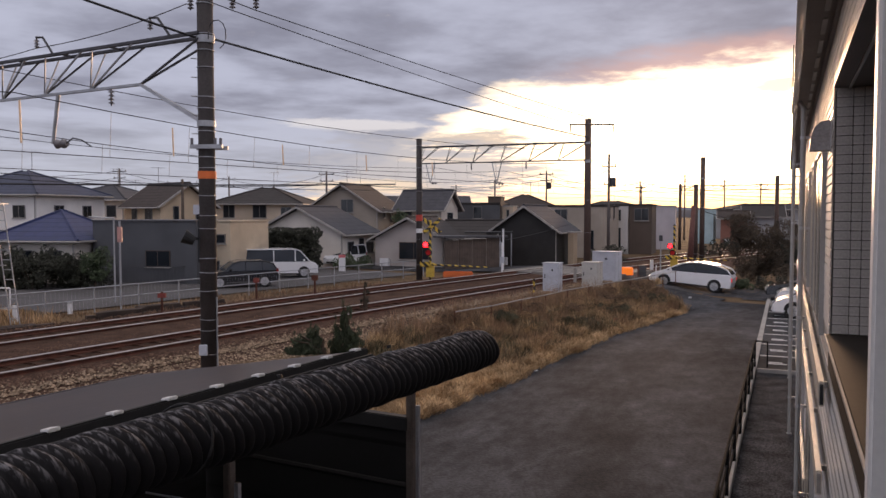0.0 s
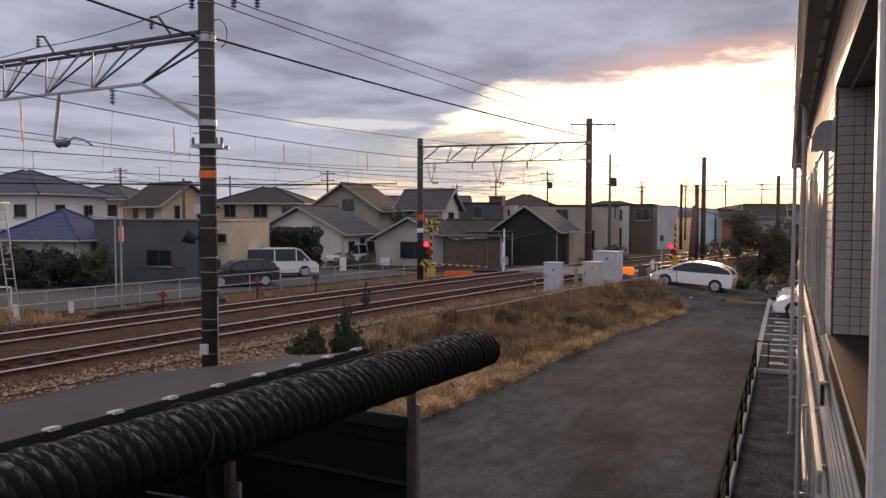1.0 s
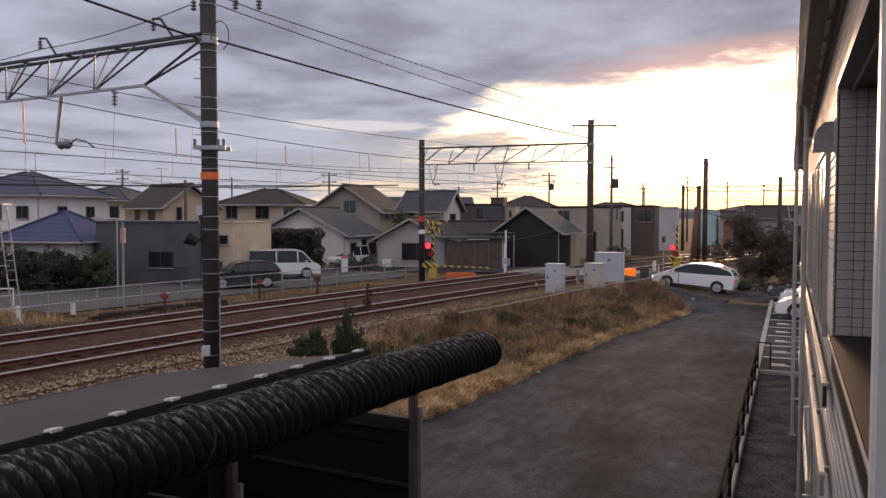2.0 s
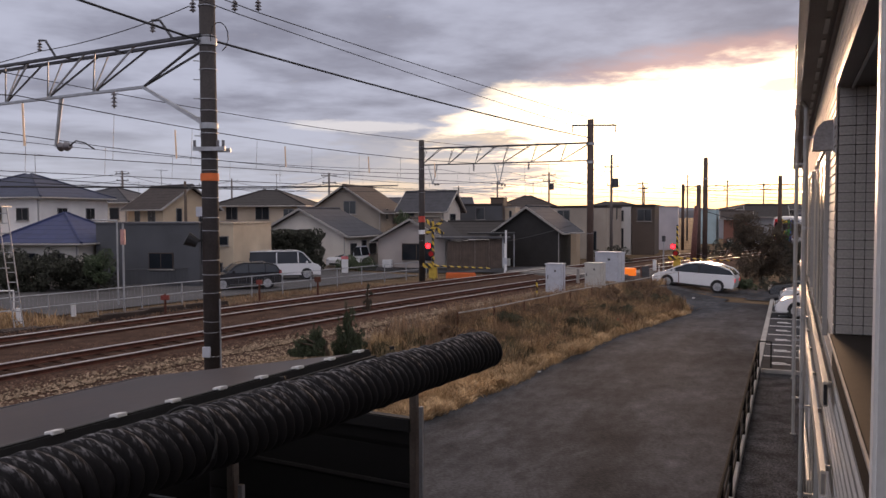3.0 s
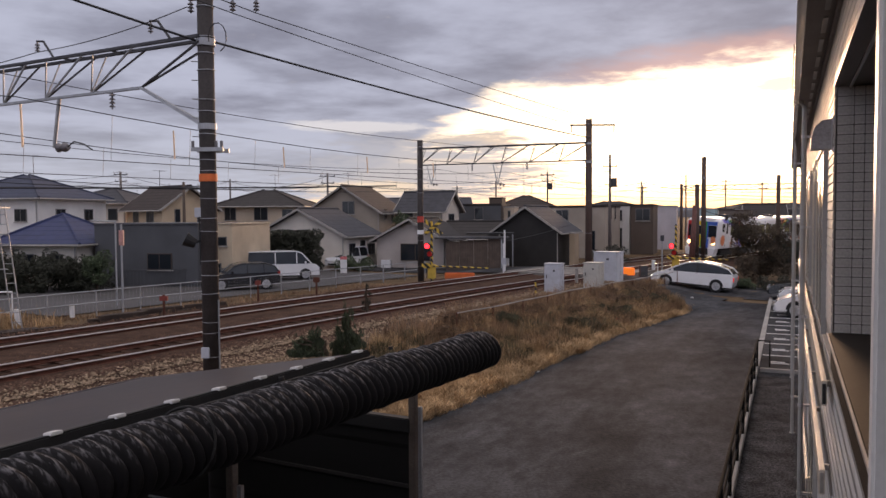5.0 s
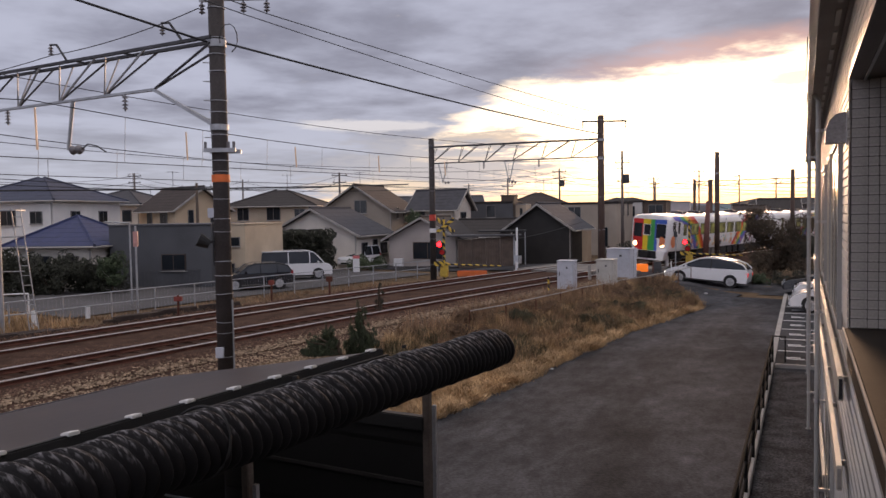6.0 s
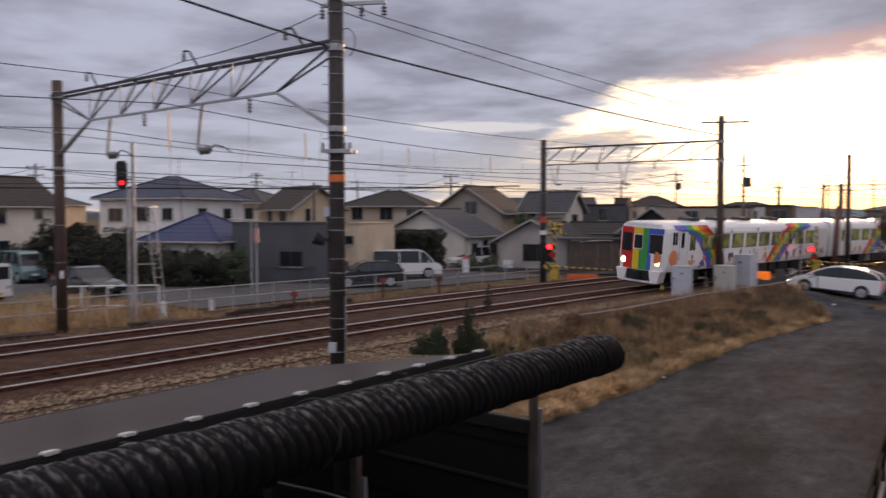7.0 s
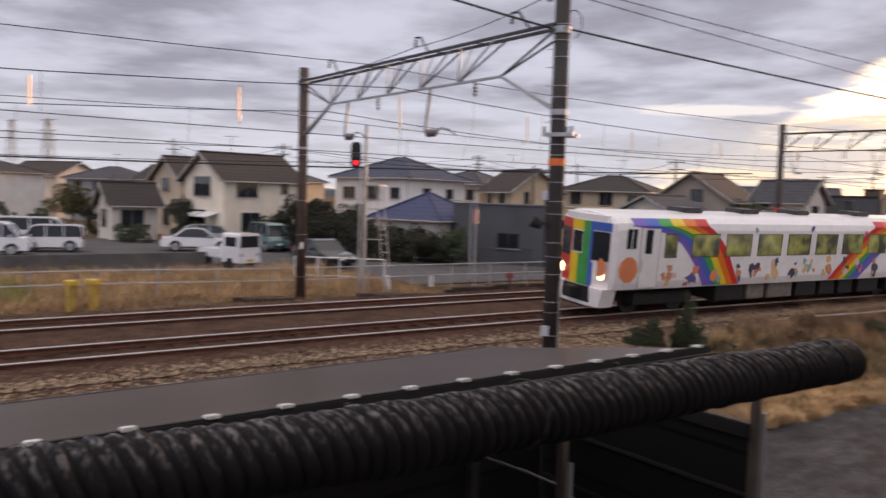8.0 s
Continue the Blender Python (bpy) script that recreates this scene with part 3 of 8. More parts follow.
    # long ledges on the lower wall, open at their near ends
    for z, y0, y1, o in ((3.21, 6.1, 22.0, 0.080), (2.57, 6.1, 22.0, 0.085), (0.90, 11.2, 22.0, 0.065)):
        lg = part("ledge", box(B(), (W - o, y0, z - 0.18), (W - o + 0.038, y1, z), bevel=0.006), trim, t, "cream metal ledge along the wall")
        part("end_cap", box(B(), (W - o + 0.007, y0 - 0.010, z - 0.165), (W - o + 0.031, y0 - 0.002, z - 0.02)), BLACK if z > 3 else soff, lg, "dark ledge end")
        for k in range(8):
            part("ledge_bracket", box(B(), (W - o + 0.040, y0 + 0.4 + k * 1.9, z - 0.12), (W - 0.002, y0 + 0.44 + k * 1.9, z - 0.08)), alu, lg)
    # downpipes with brackets and feet
    for y, o, z1, r in ((11.0, 0.160, 5.74, 0.031), (16.8, 0.095, 5.7, 0.030), (22.5, 0.10, 5.7, 0.033)):
        bm = tube(B(), [(o, y, 0.02), (o, y, z1), (0.06, y, z1 + 0.17)], r, 14)
        dp = part("downpipe", bm, pipe, t, "pale grey round downpipe", smooth=False)
        for k in range(5):
            z = 0.75 + k * 1.15
            part("bracket", box(B(), (o, y - 0.018, z), (W - 0.002, y + 0.018, z + 0.03)), alu, dp)
            part("clip", rod(B(), (o, y, z - 0.004), (o, y, z + 0.034), r + 0.006, seg=14), alu, dp)
        part("shoe", rod(B(), (o, y, 0.0), (o, y, 0.05), r + 0.02, seg=14), pipe, dp)
    # vent hood
    bm = B()
    prism(bm, [(0.0, 0.0), (-0.145, 0.0), (-0.138, 0.10), (-0.115, 0.17), (-0.07, 0.215), (0.0, 0.225)], -0.09, 0.09)
    hood = part("vent_hood", bm, mat("grey_hood", (0.40, 0.37, 0.36), 0.4, 0.3), t, "grey metal vent hood")
    hood.matrix_basis = pose(W - 0.016, 6.66, 4.88)
    part("hood_flange", box(B(), (-0.003, -0.11, -0.02), (0.003, 0.11, 0.245)), alu, hood)
    # open window sash next to the camera
    part("sash", box(B(), (0.142, 1.60, 3.0), (0.27, 1.66, 5.8), bevel=0.006), mat("sash_paint", (0.84, 0.82, 0.79), 0.4, 0, 2.0, 0.06, 0.03), t, "aluminium frame of the open window")
    part("sash_hinge", box(B(), (0.272, 1.58, 3.55), (0.298, 1.64, 3.65)), alu, t)
    part("sash_hinge", box(B(), (0.272, 1.58, 5.4), (0.298, 1.64, 5.5)), alu, t)
    # slack cable along the gutter
    part("cable", tube(B(), sag((0.02, 7.6, EAVE + 0.05), (0.02, 12.0, EAVE - 0.02), 0.25), 0.005), WIRE, t)


make_building()


def make_side_path():
    m = pose(0, 0, 0, 0, 0, -23.85)
    gravel = mat("dark_gravel_path", (0.068, 0.068, 0.074), 0.95, 0, 2.0, 0.62, 1.0, 48.0, spec=0.08)
    wear(gravel, 0, 26, 1.0, 0.30, 2.0, 3.0)
    o = part("side_path", box(B(), (-0.733, -2.0, -0.05), (0.295, 23.0, 0.03)), gravel)
    o.matrix_basis = m
    tagged(o, "dark coarse asphalt strip along the building", "path", kind="structure")
    o = part("kerb", box(B(), (-0.80, -2.0, -0.05), (-0.735, 23.4, 0.16), bevel=0.012), CONCRETE)
    o.matrix_basis = m
    tagged(o, "pale concrete kerb below the railing", "kerb", kind="structure")
    o = part("kerb_end", box(B(), (-0.700, 23.05, -0.05), (0.29, 23.2, 0.12), bevel=0.015), CONCRETE)
    o.matrix_basis = m
    tagged(o, "pale concrete kerb closing the strip", "kerb", kind="structure")
    # railing
    r = thing("railing", m, "black steel handrail on the kerb beside the building", "railing")
    first = None
    for i in range(13):
        mm = pose(-0.77, 23.1 - i * 1.8, 0.16)
        if first is None:
            first = part("post", rod(B(), (0, 0, 0), (0, 0, 0.72), 0.028), mat("black_rail_paint", (0.010, 0.010, 0.010), 0.85, 0, 3.0, 0.2, 0.05, spec=0.08), r)
            first.matrix_basis = mm
        else:
            again(first, mm)
    for z in (0.88, 0.62, 0.36):
        part("rail", rod(B(), (-0.77, 1.4, z), (-0.77, 23.15, z), 0.024 if z > 0.8 else 0.016), mat("black_rail_paint", (0.010, 0.010, 0.010), 0.85, 0, 3.0, 0.2, 0.05, spec=0.08), r)
    bm = B()
    tube(bm, [(-0.77, 23.12, 0.88), (-0.45, 23.12, 0.88), (-0.45, 23.12, 0.16)], 0.022)
    part("end_loop", bm, mat("black_rail_paint", (0.010, 0.010, 0.010), 0.85, 0, 3.0, 0.2, 0.05, spec=0.08), r)
    # parking bays
    first = None
    for i in range(9):
        y = 23.6 + i * 2.35
        mm = m @ pose(0, y, 0)
        ob = part("bay_line", box(B(), (-0.72, -0.06, 0.0), (4.6, 0.06, 0.012)), LINE) if first is None else new("bay_line", first.data)
        first = first or ob
        ob.matrix_basis = mm
        tagged(ob, "white painted parking bay line on asphalt", "road marking", "parking bay lines", "structure")
        ob = new("bay_number", bpy.data.meshes.new("bay_number"))
        bm = B()
        for k in range(2):
            box(bm, (-0.45 + k * 0.0, 0.95 + k * 0.22, 0.0), (0.05 - 0.12 * (k % 2), 1.07 + k * 0.22, 0.012))
        bm.to_mesh(ob.data)
        bm.free()
        ob.data.materials.append(LINE)
        ob.matrix_basis = mm
        tagged(ob, "white painted bar in a parking bay", "road marking", "parking bay marks", "structure")
    ob = part("edge_line", box(B(), (-0.90, 23.6, 0.0), (-0.74, 43.5, 0.05)), CONCRETE)
    ob.matrix_basis = m
    tagged(ob, "pale edging along the parking bays", "kerb", kind="structure")


make_side_path()


# ---------- carport and ribbed duct in the foreground ----------
S_DIR = Vector((0.472, 0.880, -0.004)).normalized()
S_SIDE = Vector((-0.866, 0.4645, -0.17)).normalized()
S_0 = Vector((-1.55, 3.03, 3.53))


def make_carport():
    panel = mat("roof_panel", (0.052, 0.036, 0.030), 0.32, 0.0, 0.8, 0.3, 0.02, 9.0, spec=0.09)
    t = thing("carport", Matrix(), "low carport with a flat brown-grey panel roof", "carport")
    up = S_SIDE.cross(S_DIR).normalized()
    if up.z < 0:
        up = -up

    def frame_m(p):
        m = Matrix((S_SIDE, S_DIR, up)).transposed().to_4x4()
        m.translation = p
        return m
    base = frame_m(S_0)
    L1 = 2.21
    for i in range(2):
        y1 = L1 - i * 4.7
        o = part("roof_panel", box(B(), (0.02, y1 - 4.697, -0.012), (2.07, y1, 0.0), bevel=0.003), panel, t, "smooth brown-grey roof panel")
        o.matrix_basis = base
    o = part("edge_strip", box(B(), (-0.035, -7, -0.05), (0.017, L1 - 0.01, 0.018), bevel=0.008), BLACK, t, "black edge strip")
    o.matrix_basis = base
    o = part("edge_channel", box(B(), (-0.095, -7, -0.07), (-0.038, L1 - 0.02, -0.024), bevel=0.012), BLACK, t)
    o.matrix_basis = base
    o = part("rear_beam", box(B(), (2.07, -7, -0.10), (2.12, L1, 0.004), bevel=0.006), STEEL_DARK, t)
    o.matrix_basis = base
    o = part("end_beam", box(B(), (0.02, L1 + 0.002, -0.09), (2.07, L1 + 0.03, -0.003), bevel=0.006), STEEL_DARK, t)
    o.matrix_basis = base
    clipm = mat("white_clip", (0.72, 0.71, 0.70), 0.4, 0.1, 3.0, 0.1, 0.03)
    first = None
    for k in range(-8, 8):
        m = base @ pose(-0.012, k * 0.299, 0.016)
        if first is None:
            first = part("clip", box(B(), (-0.030, -0.026, -0.004), (0.026, 0.026, 0.012), bevel=0.003), clipm, t, "white plastic clip")
            first.matrix_basis = m
        else:
            again(first, m)
    screw = None
    for k in (-5, -1, 2, 4):
        m = base @ pose(-0.066, k * 0.55 + 0.2, -0.018)
        if screw is None:
            screw = part("bolt", rod(B(), (0, 0, 0), (0, 0, 0.02), 0.016), BLACK, t)
            screw.matrix_basis = m
        else:
            again(screw, m)
    # boarded end and an added rear board; near-black paint holds the roof's shade
    dark = banded("shade_black_boarding", (0.006, 0.0055, 0.006), 0.3, "Z", 0.5, 0.6, 0.3)
    a = Vector((-0.165, 5.62, 0))
    sd = Vector((S_DIR.x, S_DIR.y, 0)).normalized()
    rz = math.degrees(math.atan2(-sd.x, sd.y))
    o = part("rear_shade_board", box(B(), (-2.06, -9.0, 0), (-2.02, -0.11, 3.05)), dark, t, "dark boarded rear wall under the roof")
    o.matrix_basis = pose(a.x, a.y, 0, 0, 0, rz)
    o = part("end_board", box(B(), (-2.2, -0.08, 0), (-0.06, -0.04, 2.82)), dark, t, "boarded end, darkened for the shade under the roof")
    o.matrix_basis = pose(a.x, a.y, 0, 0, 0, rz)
    o = part("top_rail", box(B(), (-2.2, -0.10, 2.823), (-0.06, -0.02, 2.93), bevel=0.008), BLACK, t)
    o.matrix_basis = pose(a.x, a.y, 0, 0, 0, rz)
    for z in (2.44, 2.0, 1.55):
        o = part("batten", box(B(), (-2.0, -0.096, z - 0.02), (-0.07, -0.082, z + 0.01), bevel=0.004), mat("dark_batten", (0.03, 0.027, 0.027), 0.6), t, "dark horizontal batten")
        o.matrix_basis = pose(a.x, a.y, 0, 0, 0, rz)
    for y, w in ((-0.06, 0.027), (-1.90, 0.024), (-4.6, 0.024)):
        o = part("post", box(B(), (-w - 0.045, y - w, 0), (w - 0.045, y + w, 3.19 - 0.028 * y), bevel=0.005), mat("bronze_post", (0.15, 0.125, 0.11), 0.45, 0.3), t, "bronze-grey square post")
        o.matrix_basis = pose(a.x, a.y, 0, 0, 0, rz)
        o = part("post_channel", box(B(), (w - 0.026, y - 0.012, 0), (w + 0.000, y + 0.012, 3.02)), GALV, t)
        o.matrix_basis = pose(a.x, a.y, 0, 0, 0, rz)
    # loose pale cable hanging inside
    part("cable", tube(B(), [(-2.3, 4.95, 2.72), (-1.9, 4.95, 2.60), (-1.6, 4.95, 2.55), (-1.42, 4.95, 2.51), (-1.30, 4.95, 2.44), (-1.22, 4.95, 2.32), (-1.20, 4.95, 2.0)], 0.007), GALV, t, "thin pale hanging cable")
    for y in (0.0, -2.0, -4.0):
        o = part("rear_post", box(B(), (-0.04, -0.04, 0), (0.04, 0.04, 3.12)), STEEL_DARK, t)
        p = S_0 + S_SIDE * 2.0 + S_DIR * (L1 - 0.2 + y)
        o.matrix_basis = pose(p.x, p.y, 0, 0, 0, rz)


make_carport()


def make_duct():
    """A dusty ribbed black duct lying along the carport's edge."""
    end = Vector((0.305, 6.03, 3.352))
    near = Vector((-1.405, 2.68, 3.452))
    axis = (end - near).normalized()
    n_rib = 116
    pitch = 0.067
    rng = random.Random(9)
    bm = B()
    seg = 40
    rings = []
    side = axis.cross(Vector((0, 0, 1))).normalized()
    upv = side.cross(axis)
    steps = 8
    for i in range(n_rib * steps + 1):
        s = i * pitch / steps
        ph = (i % steps) / steps
        rib = i // steps
        rr = random.Random(rib * 13 + 1)
        amp = 0.020 + 0.010 * rr.random()
        r0 = 0.122 + 0.004 * math.sin(rib * 0.37) + 0.003 * rr.uniform(-1, 1)
        c = end - axis * s + side * (0.006 * math.sin(s * 2.1)) + Vector((0, 0, 0.006 * math.sin(s * 1.3 + 1)))
        ring = []
        for k in range(seg):
            a = 2 * math.pi * k / seg
            bulge = amp * (abs(math.sin(math.pi * ph)) ** 0.55)
            wob = 0.004 * noise.noise((math.cos(a) * 2.2, math.sin(a) * 2.2, s * 9)) + 0.010 * noise.noise((math.cos(a), math.sin(a), s * 1.7 + 5))
            lean = -0.050 * math.sin(a - 0.6 + 0.3 * math.sin(s * 3.0)) + 0.006 * noise.noise((math.cos(a) * 1.5, math.sin(a) * 1.5, s * 9.0))
            ring.append(bm.verts.new(c + axis * lean + (math.cos(a) * side + math.sin(a) * upv) * (r0 + bulge + wob)))
        rings.append(ring)
    for a, b in zip(rings, rings[1:]):
        for k in range(seg):
            bm.faces.new((a[k], a[(k + 1) % seg], b[(k + 1) % seg], b[k]))
    # rolled-in end with a hollow
    prev = rings[0]
    for d, f in ((0.02, 0.96), (0.012, 0.85), (-0.03, 0.78), (-0.25, 0.75)):
        ring = [bm.verts.new(end + axis * d + (v.co - end - axis * (v.co - end).dot(axis)) * f) for v in rings[0]]
        for k in range(seg):
            bm.faces.new((prev[(k + 1) % seg], prev[k], ring[k], ring[(k + 1) % seg]))
        prev = ring
    bm.faces.new(prev)
    bm.faces.new(rings[-1])
    bmesh.ops.recalc_face_normals(bm, faces=bm.faces[:])
    skin = bpy.data.materials.new("dusty_black_skin")
    skin.use_nodes = True
    nt = skin.node_tree
    b = nt.nodes["Principled BSDF"]
    tc = nt.nodes.new("ShaderNodeTexCoord")
    n1 = nt.nodes.new("ShaderNodeTexNoise")
    n1.inputs["Scale"].default_value, n1.inputs["Detail"].default_value = 30, 9
    n2 = nt.nodes.new("ShaderNodeTexNoise")
    n2.inputs["Scale"].default_value, n2.inputs["Detail"].default_value = 90, 3
    # streaks run round the duct, along its ribs
    mp0 = nt.nodes.new("ShaderNodeMapping")
    mp0.inputs["Rotation"].default_value = (0, 0, -math.atan2(axis.y, axis.x))
    mp = nt.nodes.new("ShaderNodeMapping")
    mp.inputs["Scale"].default_value = (3.0, 0.8, 0.8)
    nt.links.new(tc.outputs["Object"], mp0.inputs[0])
    nt.links.new(mp0.outputs[0], mp.inputs[0])
    nt.links.new(mp.outputs[0], n1.inputs["Vector"])
    nt.links.new(tc.outputs["Object"], n2.inputs["Vector"])
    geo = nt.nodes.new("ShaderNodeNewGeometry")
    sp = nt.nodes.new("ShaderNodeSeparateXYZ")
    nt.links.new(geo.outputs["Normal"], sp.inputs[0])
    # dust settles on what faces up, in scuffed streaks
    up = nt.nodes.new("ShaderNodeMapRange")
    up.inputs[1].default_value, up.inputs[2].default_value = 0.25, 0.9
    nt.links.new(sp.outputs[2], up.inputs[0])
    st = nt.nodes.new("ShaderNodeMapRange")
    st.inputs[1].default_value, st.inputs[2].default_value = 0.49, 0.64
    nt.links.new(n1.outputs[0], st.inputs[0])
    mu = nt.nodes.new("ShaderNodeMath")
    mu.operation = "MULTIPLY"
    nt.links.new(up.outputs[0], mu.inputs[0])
    # most of it lies on the rib crests, where it also paints their highlights
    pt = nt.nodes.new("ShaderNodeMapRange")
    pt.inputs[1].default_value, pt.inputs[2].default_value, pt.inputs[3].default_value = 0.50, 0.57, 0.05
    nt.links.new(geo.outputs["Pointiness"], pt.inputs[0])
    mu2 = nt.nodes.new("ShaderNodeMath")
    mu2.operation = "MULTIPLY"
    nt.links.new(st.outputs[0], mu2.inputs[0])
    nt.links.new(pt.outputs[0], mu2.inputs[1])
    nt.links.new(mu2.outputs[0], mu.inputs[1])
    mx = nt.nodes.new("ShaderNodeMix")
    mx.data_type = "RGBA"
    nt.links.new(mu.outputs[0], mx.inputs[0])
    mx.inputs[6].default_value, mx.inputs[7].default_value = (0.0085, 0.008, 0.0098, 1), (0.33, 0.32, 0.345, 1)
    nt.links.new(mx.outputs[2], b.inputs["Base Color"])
    b.inputs["Roughness"].default_value = 0.8
    b.inputs["Specular IOR Level"].default_value = 0.25
    bp = nt.nodes.new("ShaderNodeBump")
    bp.inputs["Strength"].default_value, bp.inputs["Distance"].default_value = 0.5, 0.004
    nt.links.new(n2.outputs[0], bp.inputs["Height"])
    nt.links.new(bp.outputs[0], b.inputs["Normal"])
    t = thing("ribbed_duct", Matrix(), "thick black ribbed duct, dusty, lying along the carport", "duct")
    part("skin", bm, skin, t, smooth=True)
    for s in (3.12, 5.6):
        c = end - axis * s
        pts = [c + axis * (0.05 * math.sin(2 * math.pi * k / 24 + 0.6)) + (math.cos(2 * math.pi * k / 24) * side + math.sin(2 * math.pi * k / 24) * upv) * 0.156 for k in range(25)]
        part("strap", tube(B(), pts, 0.006, 6), BLACK, t, "thin black tie strap")


make_duct()


# ---------- masts, beams and wires ----------
def insulator(bm, p, n=3, r=0.07, gap=0.075):
    p = Vector(p)
    rod(bm, p, p - Vector((0, 0, gap * (n + 0.6))), 0.022, seg=6)
    for i in range(n):
        q = p - Vector((0, 0, gap * (i + 0.5)))
        rod(bm, q, q - Vector((0, 0, 0.045)), r * 0.45, r, seg=10)


def mast(name, x, y, z0, z1, r, material, label, bands=(), group="railway masts", rings=0):
    t = thing(name, pose(x, y, z0), label, "mast", group)
    H = z1 - z0
    part("shaft", rod(B(), (0, 0, 0), (0, 0, H), r, r * 0.88, seg=20), material, t, smooth=True)
    first = None
    for i in range(rings):
        z = 0.9 + i * (H - 1.2) / max(1, rings - 1) + 0.12 * math.sin(i * 2.3)
        m = pose(0, 0, z, 2 * math.sin(i), 2 * math.cos(i * 3))
        if first is None:
            first = part("band", rod(B(), (0, 0, 0), (0, 0, 0.014), r * 1.02, seg=16), GALV, t, "thin steel band")
            first.matrix_basis = m
        else:
            again(first, m)
    for z, h, mm in bands:
        part("collar", rod(B(), (0, 0, z - z0 - h / 2), (0, 0, z - z0 + h / 2), r * 1.06, seg=20), mm, t, smooth=False)
    return t


M1, ML = Vector((-5.34, 17.71, 0)), Vector((-17.0, 24.1, 0))
M2, M3 = Vector((-1.39, 45.68, 0)), Vector((7.83, 42.3, 0))

m1 = mast("railway_mast", M1.x, M1.y, 0.3, 12.0, 0.195, POLE_DARK, "dark round concrete catenary mast with steel bands", ((8.30, 0.16, GALV), (6.42, 0.13, GALV), (5.27, 0.17, ORANGE)), rings=24)
ml = mast("railway_mast", ML.x, ML.y, 0.35, 8.95, 0.19, POLE_BROWN, "brown round concrete catenary mast with a white tag", ((8.4, 0.14, GALV), (6.0, 0.12, GALV)), rings=6)
m2 = mast("railway_mast", M2.x, M2.y, 0.5, 8.75, 0.185, POLE_DARK, "dark concrete catenary mast by the crossing", ((4.15, 0.35, RED), (3.4, 0.25, WHITE)), rings=6)
m3 = mast("railway_mast", M3.x, M3.y, 0.4, 9.5, 0.19, POLE_BROWN, "brown concrete catenary mast beside the signal cabinets", ((7.2, 0.12, GALV), (8.2, 0.12, GALV)), rings=5)
part("tag", box(B(), (0.10, -0.21, 1.95), (0.21, -0.185, 2.2)), WHITE, ml, "white tag plate")


def m1_fittings():
    """Brackets, boxes and insulators on the near mast."""
    z0 = 0.3
    part("cross_arm", box(B(), (-0.30, -0.26, 5.55), (0.42, -0.20, 5.64)), GALV, m1, "galvanised clamp arm")
    part("cross_arm", box(B(), (-0.30, 0.20, 5.55), (0.42, 0.26, 5.64)), GALV, m1, "galvanised clamp arm")
    first = None
    for x in (-0.26, 0.26, 0.38):
        bm = B()
        rod(bm, (x, -0.23, 5.64), (x, -0.23, 5.78), 0.035)
        part("pin_insulator", bm, PORCELAIN, m1)
    part("junction_box", box(B(), (-0.30, -0.10, 4.08), (-0.12, 0.06, 4.30), bevel=0.01), CABINET, m1, "small pale junction box")
    part("junction_box", box(B(), (-0.16, -0.27, 0.90), (0.02, -0.19, 1.14), bevel=0.01), CABINET, m1, "small pale junction box")
    bm = B()
    rod(bm, (-0.24, -0.22, 3.48), (-0.46, -0.30, 3.60), 0.10, 0.16, seg=12)
    rod(bm, (-0.18, -0.1, 3.55), (-0.24, -0.22, 3.52), 0.03)
    part("horn", bm, BLACK, m1, "black horn loudspeaker")
    part("conduit", rod(B(), (0.20, -0.06, 0.0), (0.20, -0.06, 2.2), 0.022), GALV, m1)
    part("conduit", rod(B(), (-0.19, -0.08, 3.0), (-0.19, -0.08, 4.1), 0.015), WIRE, m1)
    # upper arms with insulators
    for s, zz, xs in ((1, 9.0, (0.62, 1.15)), (-1, 8.98, (-0.32,))):
        bm = B()
        box(bm, (min(0, max(xs, key=abs)) - 0.05, -0.04, zz - 0.04), (max(0, max(xs, key=abs)) + 0.05, 0.04, zz + 0.04))
        part("upper_arm", bm, GALV, m1)
        for x in xs:
            bm = B()
            insulator(bm, (x, 0, zz - 0.05), 3, 0.075)
            part("insulator", bm, PORCELAIN, m1, "dark stacked porcelain insulator")
    for k in range(5):
        part("climbing_step", rod(B(), (-0.19, 0, 5.9 + k * 0.42), (-0.32, -0.05, 5.9 + k * 0.42), 0.012), GALV, m1)
    # jumper loops
    bm = B()
    pts = [(0.35 + 0.25 * math.cos(a) * 0.8, -0.3, 8.05 + 0.32 * math.sin(a)) for a in [math.pi * (-0.4 + i / 9 * 1.5) for i in range(10)]]
    tube(bm, pts, 0.012)
    part("jumper", bm, WIRE, m1)


m1_fittings()


